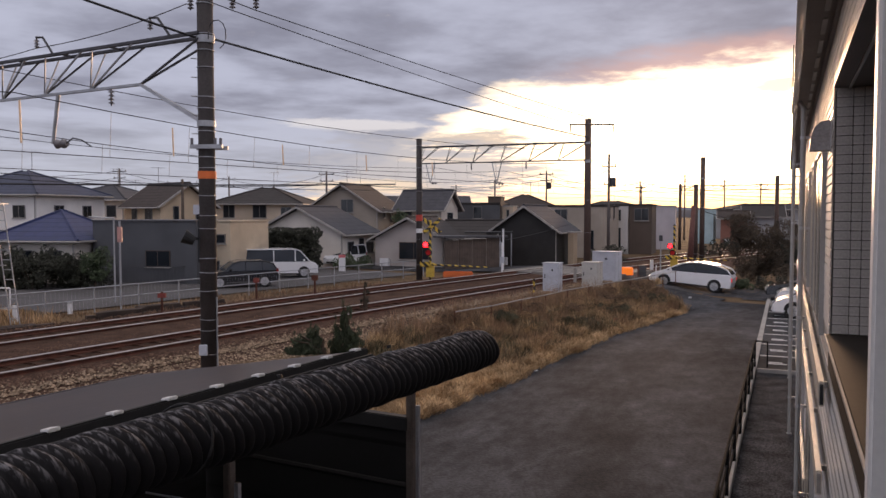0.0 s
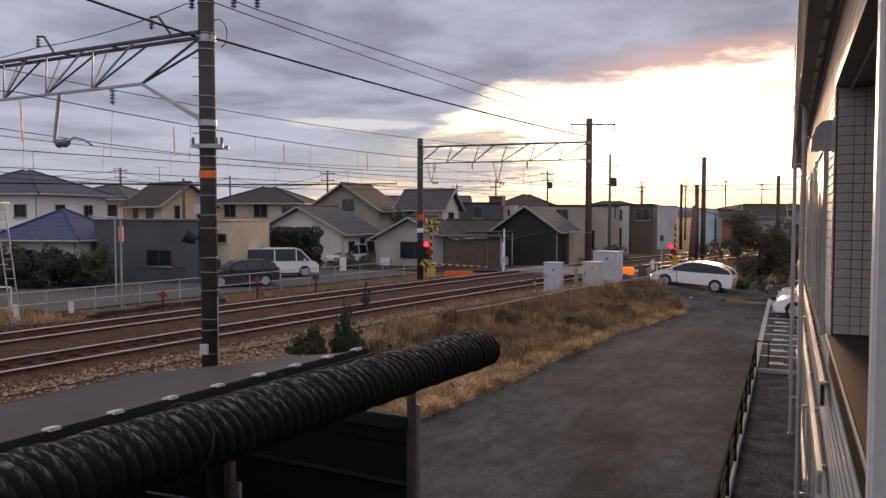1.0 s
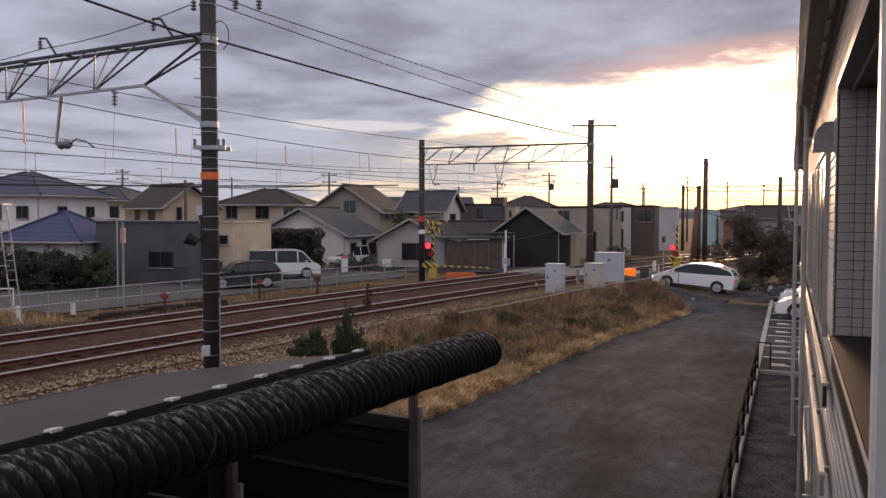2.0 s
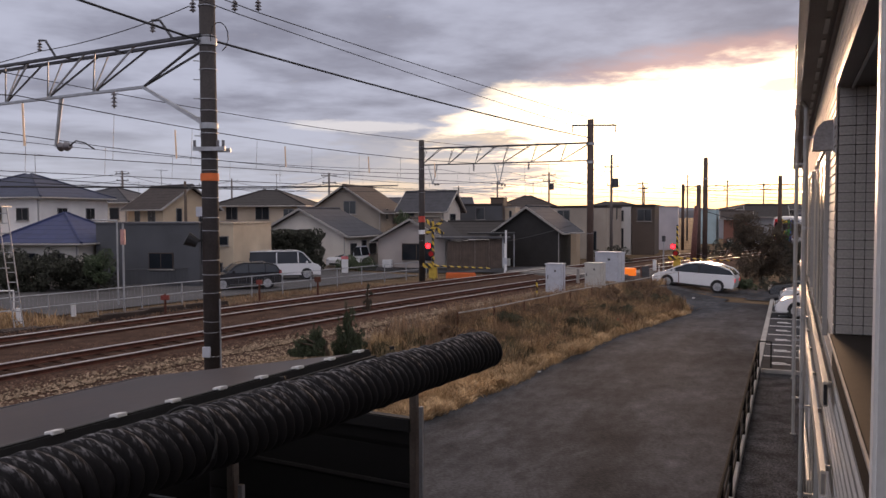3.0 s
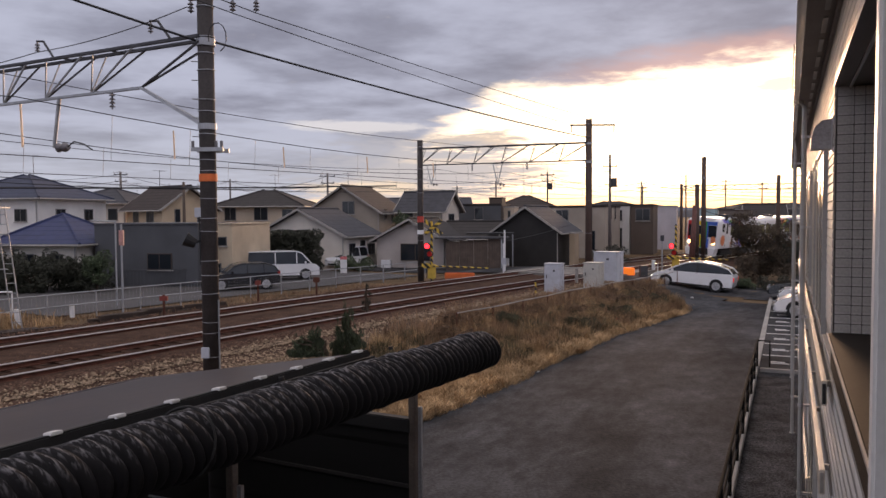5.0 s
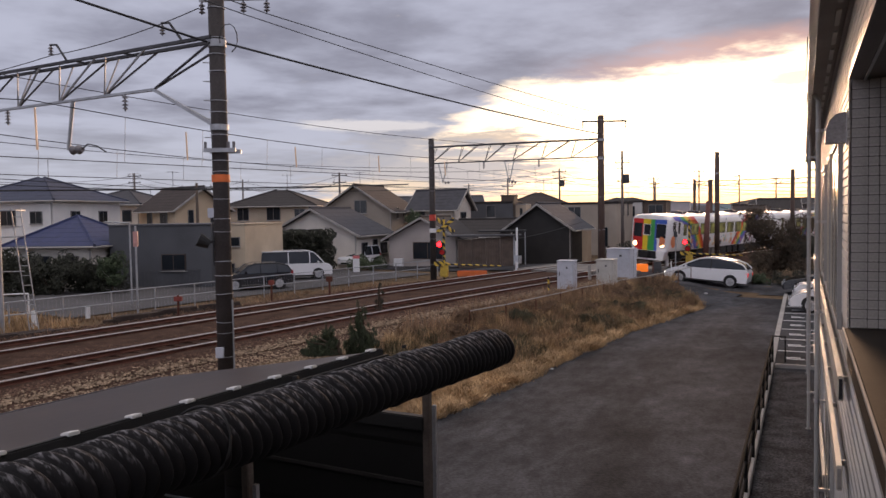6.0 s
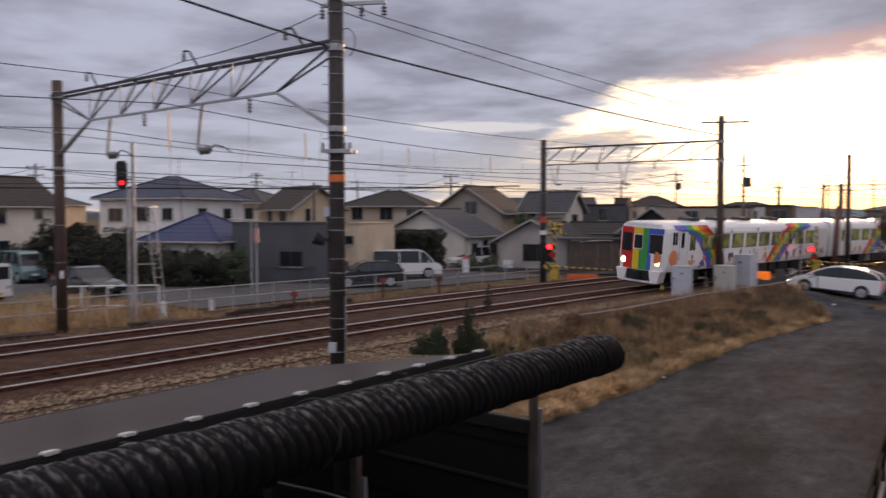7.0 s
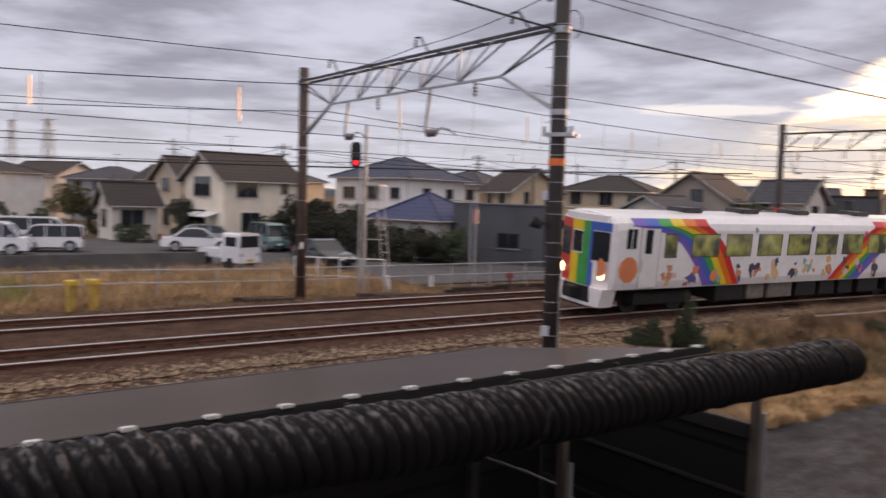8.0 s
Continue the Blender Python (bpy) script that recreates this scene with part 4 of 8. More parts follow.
def girder(name, a, b, z_top, depth, label, knees=True, steel=STEEL_DARK, lite=GALV, n=10, wide=0.40, ext=0.0):
    """A lattice beam between two masts: four chords and crossing braces."""
    t = thing(name, Matrix(), label, "catenary beam", "catenary beams")
    a, b = Vector((a.x, a.y, 0)), Vector((b.x, b.y, 0))
    d = (b - a).normalized()
    s = Vector((-d.y, d.x, 0)) * wide / 2
    L = (b - a).length
    up = Vector((0, 0, z_top))
    lo = Vector((0, 0, z_top - depth))
    for sg in (-1, 1):
        bm = B()
        rod(bm, a + up + s * sg, b + up + s * sg, 0.05, seg=4)
        part("top_chord", bm, steel, t)
    k0, k1 = (L * 0.16, L * 0.84) if knees else (0.0, L)
    bm = B()
    rod(bm, a + lo + d * k0, a + lo + d * k1, 0.045, seg=4)
    part("bottom_chord", bm, lite, t)
    if knees:
        for e, k in ((a, k0), (b, k1)):
            for sg in (-1, 1):
                bm = B()
                rod(bm, e + lo - Vector((0, 0, 1.05)) + s * sg * 0.3, a + lo + d * k, 0.05, seg=4)
                part("knee_brace", bm, lite, t, "pale steel knee brace")
    for i in range(n):
        x0, x1 = k0 + (k1 - k0) * i / n, k0 + (k1 - k0) * (i + 1) / n
        xm = (x0 + x1) / 2
        for sg in (-1, 1):
            bm = B()
            rod(bm, a + lo + d * x0, a + up + d * (x1 if i >= n / 2 else x0 * 0.25 + x1 * 0.75) + s * sg, 0.026, seg=4)
            part("brace", bm, steel if sg > 0 else lite, t)
            bm = B()
            rod(bm, a + up + d * (xm * 0.4 + x0 * 0.6) + s * sg, a + lo + d * x0, 0.02, seg=4)
            part("brace", bm, lite, t)
        bm = B()
        rod(bm, a + up + d * xm - s, a + up + d * xm + s, 0.03, seg=4)
        part("tie", bm, steel, t)
    if knees:
        for e, k in ((a, k0), (b, k1)):
            for sg in (-1, 1):
                bm = B()
                rod(bm, e + up * 0.985 + s * sg, a + lo + d * k, 0.03, seg=4)
                part("brace", bm, steel, t)
    return t


g1 = girder("catenary_beam", ML, M1, 8.42, 0.95, "steel lattice beam spanning the tracks between masts", n=5)
g2 = girder("catenary_beam", M2, M3, 8.25, 0.95, "far steel lattice beam spanning the tracks", knees=False, n=6, wide=0.3, lite=STEEL_DARK)


def droppers(beam, a, b, z, spots):
    """Hangers below a beam with registration arms and insulators."""
    d = (b - a).normalized()
    for k, (x, h, kind) in enumerate(spots):
        p = a + d * x + Vector((0, 0, z))
        if kind == "post":
            bm = B()
            rod(bm, p, p - Vector((0, 0, h)) - d * 0.26, 0.055, 0.045, seg=6)
            part("drop_post", bm, GALV, beam, "steel drop post")
            q = p - Vector((0, 0, h)) - d * 0.26
            bm = B()
            for j in range(2):
                r0 = q + T_DIR * 0.05 + d * (0.12 + 0.24 * j)
                rod(bm, r0, r0 + d * 0.14, 0.125, 0.07, seg=12)
            part("insulator", bm, PORCELAIN, beam)
            bm = B()
            tube(bm, [q + d * 0.55, q + d * 0.8 + Vector((0, 0, 0.12)), q + d * 1.15 + Vector((0, 0, 0.05)), q + d * 1.5 - Vector((0, 0, 0.12))], 0.018)
            part("steady_arm", bm, STEEL_DARK, beam)
        elif kind == "vee":
            bm = B()
            rod(bm, p - d * 0.28, p - Vector((0, 0, h)), 0.03, seg=5)
            rod(bm, p + d * 0.28, p - Vector((0, 0, h)), 0.03, seg=5)
            part("vee_hanger", bm, GALV, beam, "V-shaped hanger")
            bm = B()
            for j in range(2):
                r0 = p - Vector((0, 0, h - 0.02)) + d * (0.12 + 0.18 * j)
                rod(bm, r0, r0 + d * 0.1, 0.085, 0.05, seg=8)
            part("insulator", bm, PORCELAIN, beam)
        else:
            bm = B()
            insulator(bm, p, 4, 0.08, 0.09)
            part("insulator", bm, PORCELAIN, beam, "dark hanging insulator stack")


LB1 = (M1 - ML).length
droppers(g1, ML, M1, 7.45, ((LB1 * 0.254, 1.15, "post"), (LB1 * 0.395, 0, "ins"), (LB1 * 0.61, 1.25, "post"), (LB1 * 0.762, 0, "ins")))
droppers(g2, M2, M3, 7.3, ((0.7, 1.15, "vee"), (3.2, 0, "ins"), (4.7, 1.25, "vee"), (6.4, 0, "ins")))
# arms standing on the first beam
for x in (LB1 * 0.20, LB1 * 0.60, LB1 * 0.92):
    d = (M1 - ML).normalized()
    p = ML + d * x + Vector((0, 0, 8.45))
    bm = B()
    tube(bm, [p, p - d * 0.45 + Vector((0, 0, 0.52)), p - d * 0.72 + Vector((0, 0, 0.55))], 0.03)
    part("stand_arm", bm, STEEL_DARK, g1)
    bm = B()
    insulator(bm, p - d * 0.70 + Vector((0, 0, 0.53)), 3, 0.07)
    part("insulator", bm, PORCELAIN, g1)
# the far mast's top cross arm
part("top_arm", box(B(), (-1.0, -0.04, 8.75), (1.4, 0.04, 8.83)), STEEL_DARK, m3, "thin crossarm")
for x in (-0.95, 1.35):
    part("pin", rod(B(), (x, 0, 8.4), (x, 0, 8.8), 0.03), PORCELAIN, m3)


def make_wires():
    def line(name, pts, r, material, label, group="overhead wires"):
        o = part(name, tube(B(), pts, r, 5), material)
        return tagged(o, label, "wire", group)

    # catenary over each track: sagging messenger, straight contact wire, hangers
    spans = [-42.0, 9.5, 40.5, 64.0, 90.0, 118.0]
    # orange of sunlight glinting on hangers, put into a paint
    glint_paint = mat("orange_sun_glint", (0.92, 0.66, 0.44), 0.35, 0.2, 4.0, 0.1, 0.0)
    for off, tz, cz in ((0.0, 7.28, 5.90), (-SPACING, 6.95, 5.72)):
        for i, (u0, u1) in enumerate(zip(spans, spans[1:])):
            n = 12
            sg = 0.018 * (u1 - u0)
            msg = [track(u0 + (u1 - u0) * k / n, off, tz - sg * 4 * (k / n) * (1 - k / n)) for k in range(n + 1)]
            con = [track(u0 + (u1 - u0) * k / n, off + 0.12 * (-1) ** i * (1 - 2 * k / n), cz) for k in range(n + 1)]
            t = thing("catenary", Matrix(), "thin catenary and contact wire with hangers over a track", "overhead wire", "overhead wires")
            part("messenger_wire", tube(B(), msg, 0.013, 5), WIRE, t)
            part("contact_wire", tube(B(), con, 0.012, 5), WIRE_LITE, t)
            for k in range(1, n, 1):
                part("hanger", rod(B(), msg[k], con[k], 0.006, seg=4), WIRE_LITE, t)
            # added rods carry the painted sun glints on every few metres of hanger
            for uh in [9.6 + 4.45 * j for j in range(-4, 5)]:
                if off == 0.0 and u0 <= uh < u1:
                    f = (uh - u0) / (u1 - u0)
                    top, foot = track(uh, 0.0, tz - sg * 4 * f * (1 - f)), track(uh, 0.05, cz)
                    part("hanger_sleeve", rod(B(), top.lerp(foot, 0.12), top.lerp(foot, 0.86), 0.026, seg=6), glint_paint, t, "orange sun glint on a hanger, painted on an added rod")
    # lines along the track on the masts
    def along(off, z, r, material, label, drop=0.5, us=spans):
        for u0, u1 in zip(us, us[1:]):
            n = 10
            pts = [track(u0 + (u1 - u0) * k / n, off, z - drop * 4 * (k / n) * (1 - k / n)) for k in range(n + 1)]
            line("feeder_wire", pts, r, material, label)
    along(-1.6, 8.1, 0.012, WIRE, "thin feeder wire along the beams", 0.35)
    along(-8.9, 6.0, 0.014, WIRE, "thin wire along the far masts", 0.4)
    along(-9.2, 7.3, 0.012, WIRE, "thin wire along the far masts", 0.4)
    line("cable", sag((-60, 30, 6.6), (-24, 41, 6.3), 0.25) + sag((-24, 41, 6.3), (-8, 50, 6.2), 0.25)[1:], 0.022, WIRE, "black sagging telephone cable")
    # the heavy feeder and two light lines past the near mast
    a = Vector((M1.x + 0.25, M1.y - 0.1, 8.28))
    line("feeder_cable", sag(a, (M3.x, M3.y - 0.1, 8.5), 0.12), 0.028, WIRE, "thick black feeder cable")
    line("feeder_cable", sag((-13.2, 6.0, 9.9), a - Vector((0.45, 0, -0.05)), 0.1), 0.028, WIRE, "thick black feeder cable")
    for dx, e in ((0.62, (M3.x - 0.95, M3.y, 9.2)), (1.15, (M3.x + 1.35, M3.y, 9.2))):
        line("upper_wire", sag((M1.x + dx, M1.y, 8.95), e, 0.08), 0.012, WIRE, "thin upper wire along the masts")
        line("upper_wire", sag((-13.2 + dx, 6.0, 10.4), (M1.x + dx, M1.y, 8.95), 0.1), 0.012, WIRE, "thin upper wire along the masts")
    # earth wire on the beam arms
    d = (M1 - ML).normalized()
    line("earth_wire", sag(ML - d * 0.2 + Vector((0, 0, 8.55)), ML + d * (LB1 * 0.60 - 0.7) + Vector((0, 0, 8.72)), 0.12) + sag(ML + d * (LB1 * 0.60 - 0.7) + Vector((0, 0, 8.72)), M1 + Vector((-0.4, 0, 9.1)), 0.12)[1:], 0.012, WIRE, "thin wire over the beam arms")


make_wires()


# ---------- houses ----------
def wall_mat(key, c):
    return mat("wall_" + key, c, 0.85, 0, 0.6, 0.14, 0.2, 20.0)


ROOF_GREY = banded("roof_grey_tiles", (0.050, 0.050, 0.060), 0.28, "Z", 0.75, 0.8, 0.2, 0.03)
ROOF_DARK = banded("roof_dark_tiles", (0.030, 0.025, 0.024), 0.25, "Z", 0.75, 0.8, 0.2, 0.03)
ROOF_BLUE = banded("roof_blue_tiles", (0.022, 0.032, 0.105), 0.25, "Z", 0.75, 0.6, 0.2, 0.03)
ROOF_BROWN = banded("roof_brown_tiles", (0.040, 0.028, 0.024), 0.25, "Z", 0.75, 0.8, 0.2, 0.03)
ROOF_SLATE = banded("roof_slate_blue_tiles", (0.035, 0.043, 0.080), 0.25, "Z", 0.75, 0.7, 0.2, 0.03)
FASCIA = mat("fascia", (0.36, 0.34, 0.32), 0.6, 0, 2, 0.15, 0.05)


def window(parent, x, y, z, w, h, side, frame_m, D, Wd):
    """A window on a wall of a house: side f, b, l, r."""
    t = 0.06
    ob = part("window", box(B(), (-w / 2, -t, 0), (w / 2, 0.03, h)), frame_m, parent)
    m = {"f": pose(x, -D / 2 + 0.0, z), "b": pose(x, D / 2, z, 0, 0, 180), "r": pose(Wd / 2, x, z, 0, 0, 90), "l": pose(-Wd / 2, x, z, 0, 0, -90)}[side]
    ob.matrix_basis = m
    n = 2 if w > 0.9 else 1
    for k in range(n):
        a = -w / 2 + 0.05 + k * (w - 0.05) / n
        p = part("pane", box(B(), (a, -t - 0.012, 0.05), (a + (w - 0.05) / n - 0.05, -t - 0.002, h - 0.05)), GLASS, ob)
    sl = part("sill", box(B(), (-w / 2 - 0.05, -t - 0.05, -0.06), (w / 2 + 0.05, 0.02, -0.002)), FASCIA, ob)
    return ob


def house(x, y, rz, w, d, eave, ridge, wallm, roofm, kind="gable", along="x", label="", over=0.45, wins=(), z0=0.35, frame_m=None, group="houses", extra=None, name="house", category="house"):
    t = thing(name, pose(x, y, z0, 0, 0, rz), label, category, group)
    e, r = eave - z0, ridge - z0
    fm = frame_m or mat("grey_window_frame", (0.20, 0.19, 0.185), 0.5, 0.3)
    if kind == "flat":
        part("wall", box(B(), (-w / 2, -d / 2, -0.3), (w / 2, d / 2, e)), wallm, t)
        part("roof", box(B(), (-w / 2 - 0.06, -d / 2 - 0.06, e + 0.003), (w / 2 + 0.06, d / 2 + 0.06, max(r, e + 0.10)), bevel=0.02), roofm, t)
    elif kind == "gable":
        hw, hd = (w, d) if along == "y" else (d, w)     # hw: across the ridge
        prof = [(-hw / 2, -0.3), (hw / 2, -0.3), (hw / 2, e), (0, r - 0.06), (-hw / 2, e)]
        bm = prism(B(), prof, -hd / 2, hd / 2)
        wl = part("wall", bm, wallm, t)
        rot = pose(0, 0, 0, 0, 0, 0 if along == "y" else 90)
        wl.matrix_basis = rot
        sl = (r - e) / (hw / 2)
        for sg in (-1, 1):
            th = 0.16
            pr = [(0, r), (sg * (hw / 2 + over), e - sl * over), (sg * (hw / 2 + over), e - sl * over + th), (0, r + th)]
            rf = part("roof_slope", prism(B(), pr, -hd / 2 - over, hd / 2 + over), roofm, t)
            rf.matrix_basis = rot
            g = part("gutter", rod(B(), (sg * (hw / 2 + over + 0.05), -hd / 2 - over, e - sl * over + 0.05), (sg * (hw / 2 + over + 0.05), hd / 2 + over, e - sl * over + 0.05), 0.06, seg=6), FASCIA, t)
            g.matrix_basis = rot
        rc = part("ridge_cap", rod(B(), (0, -hd / 2 - over, r + 0.16), (0, hd / 2 + over, r + 0.16), 0.10, seg=8), roofm, t)
        rc.matrix_basis = rot
        for sg in (-1, 1):
            for en in (-1, 1):
                yy = en * (hd / 2 + over)
                bm = B()
                rod(bm, (0, yy, r + 0.06), (sg * (hw / 2 + over), yy, e - sl * over + 0.06), 0.10, seg=4)
                bb = part("barge_board", bm, FASCIA, t)
                bb.matrix_basis = rot
    else:
        part("wall", box(B(), (-w / 2, -d / 2, -0.3), (w / 2, d / 2, e)), wallm, t)
        W2, D2 = w / 2 + over, d / 2 + over
        rl = max(0.0, (W2 - D2)) if w >= d else 0.0
        rd = max(0.0, (D2 - W2)) if d > w else 0.0
        zl = e - 0.05
        bm = B()
        c = [bm.verts.new(p) for p in ((-W2, -D2, zl), (W2, -D2, zl), (W2, D2, zl), (-W2, D2, zl))]
        c2 = [bm.verts.new((v.co.x, v.co.y, zl + 0.14)) for v in c]
        a = bm.verts.new((-rl, -rd, r))
        b2 = bm.verts.new((rl, rd, r)) if rl + rd > 0.05 else a
        for i in range(4):
            bm.faces.new((c[i], c[(i + 1) % 4], c2[(i + 1) % 4], c2[i]))
        bm.faces.new(c[::-1])
        if a is b2:
            for i in range(4):
                bm.faces.new((c2[i], c2[(i + 1) % 4], a))
        elif rl > 0:
            bm.faces.new((c2[0], c2[1], b2, a))
            bm.faces.new((c2[1], c2[2], b2))
            bm.faces.new((c2[2], c2[3], a, b2))
            bm.faces.new((c2[3], c2[0], a))
        else:
            bm.faces.new((c2[0], c2[1], a))
            bm.faces.new((c2[1], c2[2], b2, a))
            bm.faces.new((c2[2], c2[3], b2))
            bm.faces.new((c2[3], c2[0], a, b2))
        bmesh.ops.recalc_face_normals(bm, faces=bm.faces[:])
        part("roof", bm, roofm, t)
        for q in ((-W2, -D2), (W2, -D2), (W2, D2), (-W2, D2)):
            tip = (math.copysign(rl, q[0]), math.copysign(rd, q[1]), r)
            part("hip_ridge", rod(B(), (q[0], q[1], zl + 0.15), tip, 0.09, seg=6), roofm, t)
        part("gutter", rod(B(), (-W2, -D2 - 0.05, zl + 0.05), (W2, -D2 - 0.05, zl + 0.05), 0.06, seg=6), FASCIA, t)
        part("gutter", rod(B(), (W2 + 0.05, -D2, zl + 0.05), (W2 + 0.05, D2, zl + 0.05), 0.06, seg=6), FASCIA, t)
    if kind != "flat" and ridge > 6.0:
        ax = 0.6 if kind == "hip" else -0.9
        bm = B()
        rod(bm, (ax, 0, r - 0.3), (ax, 0, r + 1.5), 0.022, seg=5)
        rod(bm, (ax - 0.55, 0.1, r + 1.42), (ax + 0.55, -0.1, r + 1.42), 0.014, seg=4)
        for q in range(6):
            xx = ax - 0.5 + q * 0.2
            rod(bm, (xx, -0.28, r + 1.42), (xx, 0.28, r + 1.42), 0.010, seg=4)
        part("aerial", bm, STEEL_DARK, t, "thin rooftop television aerial")
    if kind != "flat":
        part("downpipe", rod(B(), (w / 2 - 0.1, -d / 2 - 0.06, 0), (w / 2 - 0.1, -d / 2 - 0.06, e - 0.1), 0.04, seg=6), FASCIA, t)
        part("air_conditioner", box(B(), (-w / 2 + 0.5, -d / 2 - 0.36, 0.05), (-w / 2 + 1.25, -d / 2 - 0.06, 0.65), bevel=0.02), WHITE, t, "white outdoor cooling unit")
    for side, wx, wz, ww, wh in wins:
        window(t, wx, 0, wz - z0, ww, wh, side, fm, d, w)
    return t


BEIGE, CREAM, TAN = wall_mat("beige", (0.52, 0.43, 0.33)), wall_mat("cream", (0.70, 0.64, 0.57)), wall_mat("tan", (0.42, 0.32, 0.22))
GREYW, WHITEW, DARKW = wall_mat("grey", (0.34, 0.34, 0.35)), wall_mat("white", (0.80, 0.77, 0.74)), wall_mat("charcoal", (0.080, 0.083, 0.092))
BLACKW = banded("black_boards", (0.022, 0.020, 0.019), 0.18, "Z", 0.6, 0.7, 0.2)
BROWNW = wall_mat("brown", (0.10, 0.075, 0.06))

house(-31.5, 59.0, -12, 8.0, 7.5, 5.7, 7.6, WHITEW, ROOF_SLATE, "hip", label="white two-storey house with a blue-grey hipped roof", wins=(("f", -2.4, 4.0, 1.4, 1.0), ("f", 0.2, 4.0, 1.4, 1.1), ("f", 2.6, 4.1, 1.0, 0.9), ("f", -1.5, 1.3, 1.7, 1.7), ("r", -1.5, 4.1, 1.0, 0.9), ("r", 1.6, 4.1, 1.0, 0.9)))
house(-23.0, 47.2, -8, 5.0, 5.2, 2.8, 4.6, CREAM, ROOF_BLUE, "hip", label="low house with a glossy dark blue hipped roof", wins=(("f", -0.8, 1.2, 1.3, 1.1), ("f", 1.2, 1.2, 0.9, 1.1)))
house(-29.2, 69.0, -12, 6.4, 6.0, 5.5, 6.9, CREAM, ROOF_GREY, "hip", label="cream two-storey house with a grey tiled roof", wins=(("f", -0.3, 4.1, 1.3, 1.0), ("f", 2.0, 4.1, 0.9, 1.0), ("r", 0.0, 4.1, 1.2, 1.0)))
house(-22.6, 64.4, 50, 4.7, 5.4, 5.1, 6.7, wall_mat("warm_tan", (0.58, 0.45, 0.31)), ROOF_BROWN, "gable", "y", label="tan two-storey house with a brown gabled roof", wins=(("f", -1.0, 3.9, 0.5, 1.1), ("f", 1.0, 3.9, 0.5, 1.1), ("l", -1.0, 3.9, 1.1, 1.0), ("l", 1.2, 3.9, 0.8, 1.0), ("f", 0.6, 1.4, 1.2, 1.4)))
house(-16.6, 47.5, -12, 6.6, 5.6, 3.93, 4.03, DARKW, mat("flat_roof_trim", (0.09, 0.09, 0.10), 0.6, 0.2), "flat", label="low charcoal flat-roofed house with a beige side wall", wins=(("f", 0.9, 1.35, 1.55, 0.95),), frame_m=mat("dark_brown_frame", (0.06, 0.042, 0.033), 0.6))
house(-12.6, 48.2, -12, 1.5, 5.2, 3.90, 4.0, wall_mat("sand", (0.55, 0.45, 0.33)), mat("sand_trim", (0.45, 0.38, 0.29), 0.6), "flat", label="beige flat-roofed house wing", wins=(("f", 0.1, 2.65, 0.7, 0.55), ("f", -0.1, 0.95, 0.35, 0.7)))
house(-16.9, 75.5, -5, 8.0, 7.0, 5.25, 6.9, BEIGE, ROOF_DARK, "hip", label="beige two-storey house with a dark hipped roof", wins=(("f", -2.6, 4.0, 1.1, 1.2), ("f", 0.3, 4.0, 1.3, 1.2), ("f", 2.8, 4.0, 1.0, 1.0), ("f", -1.0, 1.3, 1.6, 1.7)))
house(-8.3, 74.5, -16, 7.0, 6.6, 4.75, 7.0, wall_mat("taupe", (0.30, 0.26, 0.22)), ROOF_BROWN, "gable", "y", label="taupe two-storey house with a steep gabled roof", wins=(("f", 0.5, 4.5, 1.2, 1.2), ("r", -1.8, 4.0, 0.5, 1.0), ("r", 0.2, 3.6, 0.6, 1.2), ("r", 0.2, 1.5, 0.6, 1.2)))
house(-9.9, 61.5, -20, 7.4, 5.6, 2.95, 4.8, CREAM, ROOF_GREY, "gable", "y", label="low white house with a grey gabled roof", wins=(("r", -1.6, 1.3, 1.0, 1.0), ("r", 0.2, 1.1, 0.8, 1.4), ("r", 1.7, 1.3, 1.3, 0.9), ("f", -1.5, 1.3, 0.9, 1.1)))
house(-1.4, 74.5, -22, 4.4, 4.2, 4.9, 6.45, CREAM, ROOF_GREY, "gable", "x", label="small two-storey house with a blue-grey gabled roof", wins=(("f", -1.2, 3.6, 0.9, 1.1), ("r", 0.0, 3.6, 1.4, 0.9)))
house(-1.6, 61.5, -20, 5.6, 5.6, 2.55, 4.0, wall_mat("dull_pink_grey", (0.44, 0.39, 0.36)), ROOF_DARK, "gable", "y", label="low cream house with a dark gabled roof", wins=(("f", 0.4, 0.95, 2.4, 1.3),), frame_m=mat("timber_frame", (0.10, 0.07, 0.05), 0.7))
house(2.6, 63.8, -20, 4.2, 4.6, 2.6, 3.7, wall_mat("dull_pink_grey", (0.44, 0.39, 0.36)), ROOF_DARK, "gable", "x", label="low annex with a grey tiled roof")
house(3.6, 81.0, -14, 5.6, 6.0, 5.3, 5.5, DARKW, ROOF_DARK, "flat", label="charcoal flat-roofed modern house", wins=(("f", 0.6, 3.9, 0.9, 1.2),))
house(5.4, 79.0, -14, 1.3, 2.2, 6.0, 6.12, BROWNW, ROOF_DARK, "flat", label="brown stair tower of a modern house")
house(6.6, 80.0, -14, 1.6, 3.0, 5.1, 5.2, BEIGE, FASCIA, "flat", label="beige wing of a modern house", wins=(("f", -0.4, 3.8, 0.3, 1.0), ("f", 0.3, 3.8, 0.3, 1.0)))
house(9.6, 91.0, -10, 7.0, 6.5, 5.0, 6.6, GREYW, ROOF_BROWN, "hip", label="grey house with a brown hipped roof")
house(7.4, 62.6, -24, 5.2, 5.4, 3.1, 4.9, BLACKW, ROOF_GREY, "gable", "y", label="black boarded shed with a grey gabled roof", over=0.35, name="shed", category="shed")
house(10.05, 60.4, -24, 0.42, 1.2, 2.9, 3.0, TAN, FASCIA, "flat", label="tan timber end of the shed", name="shed_end", category="shed")
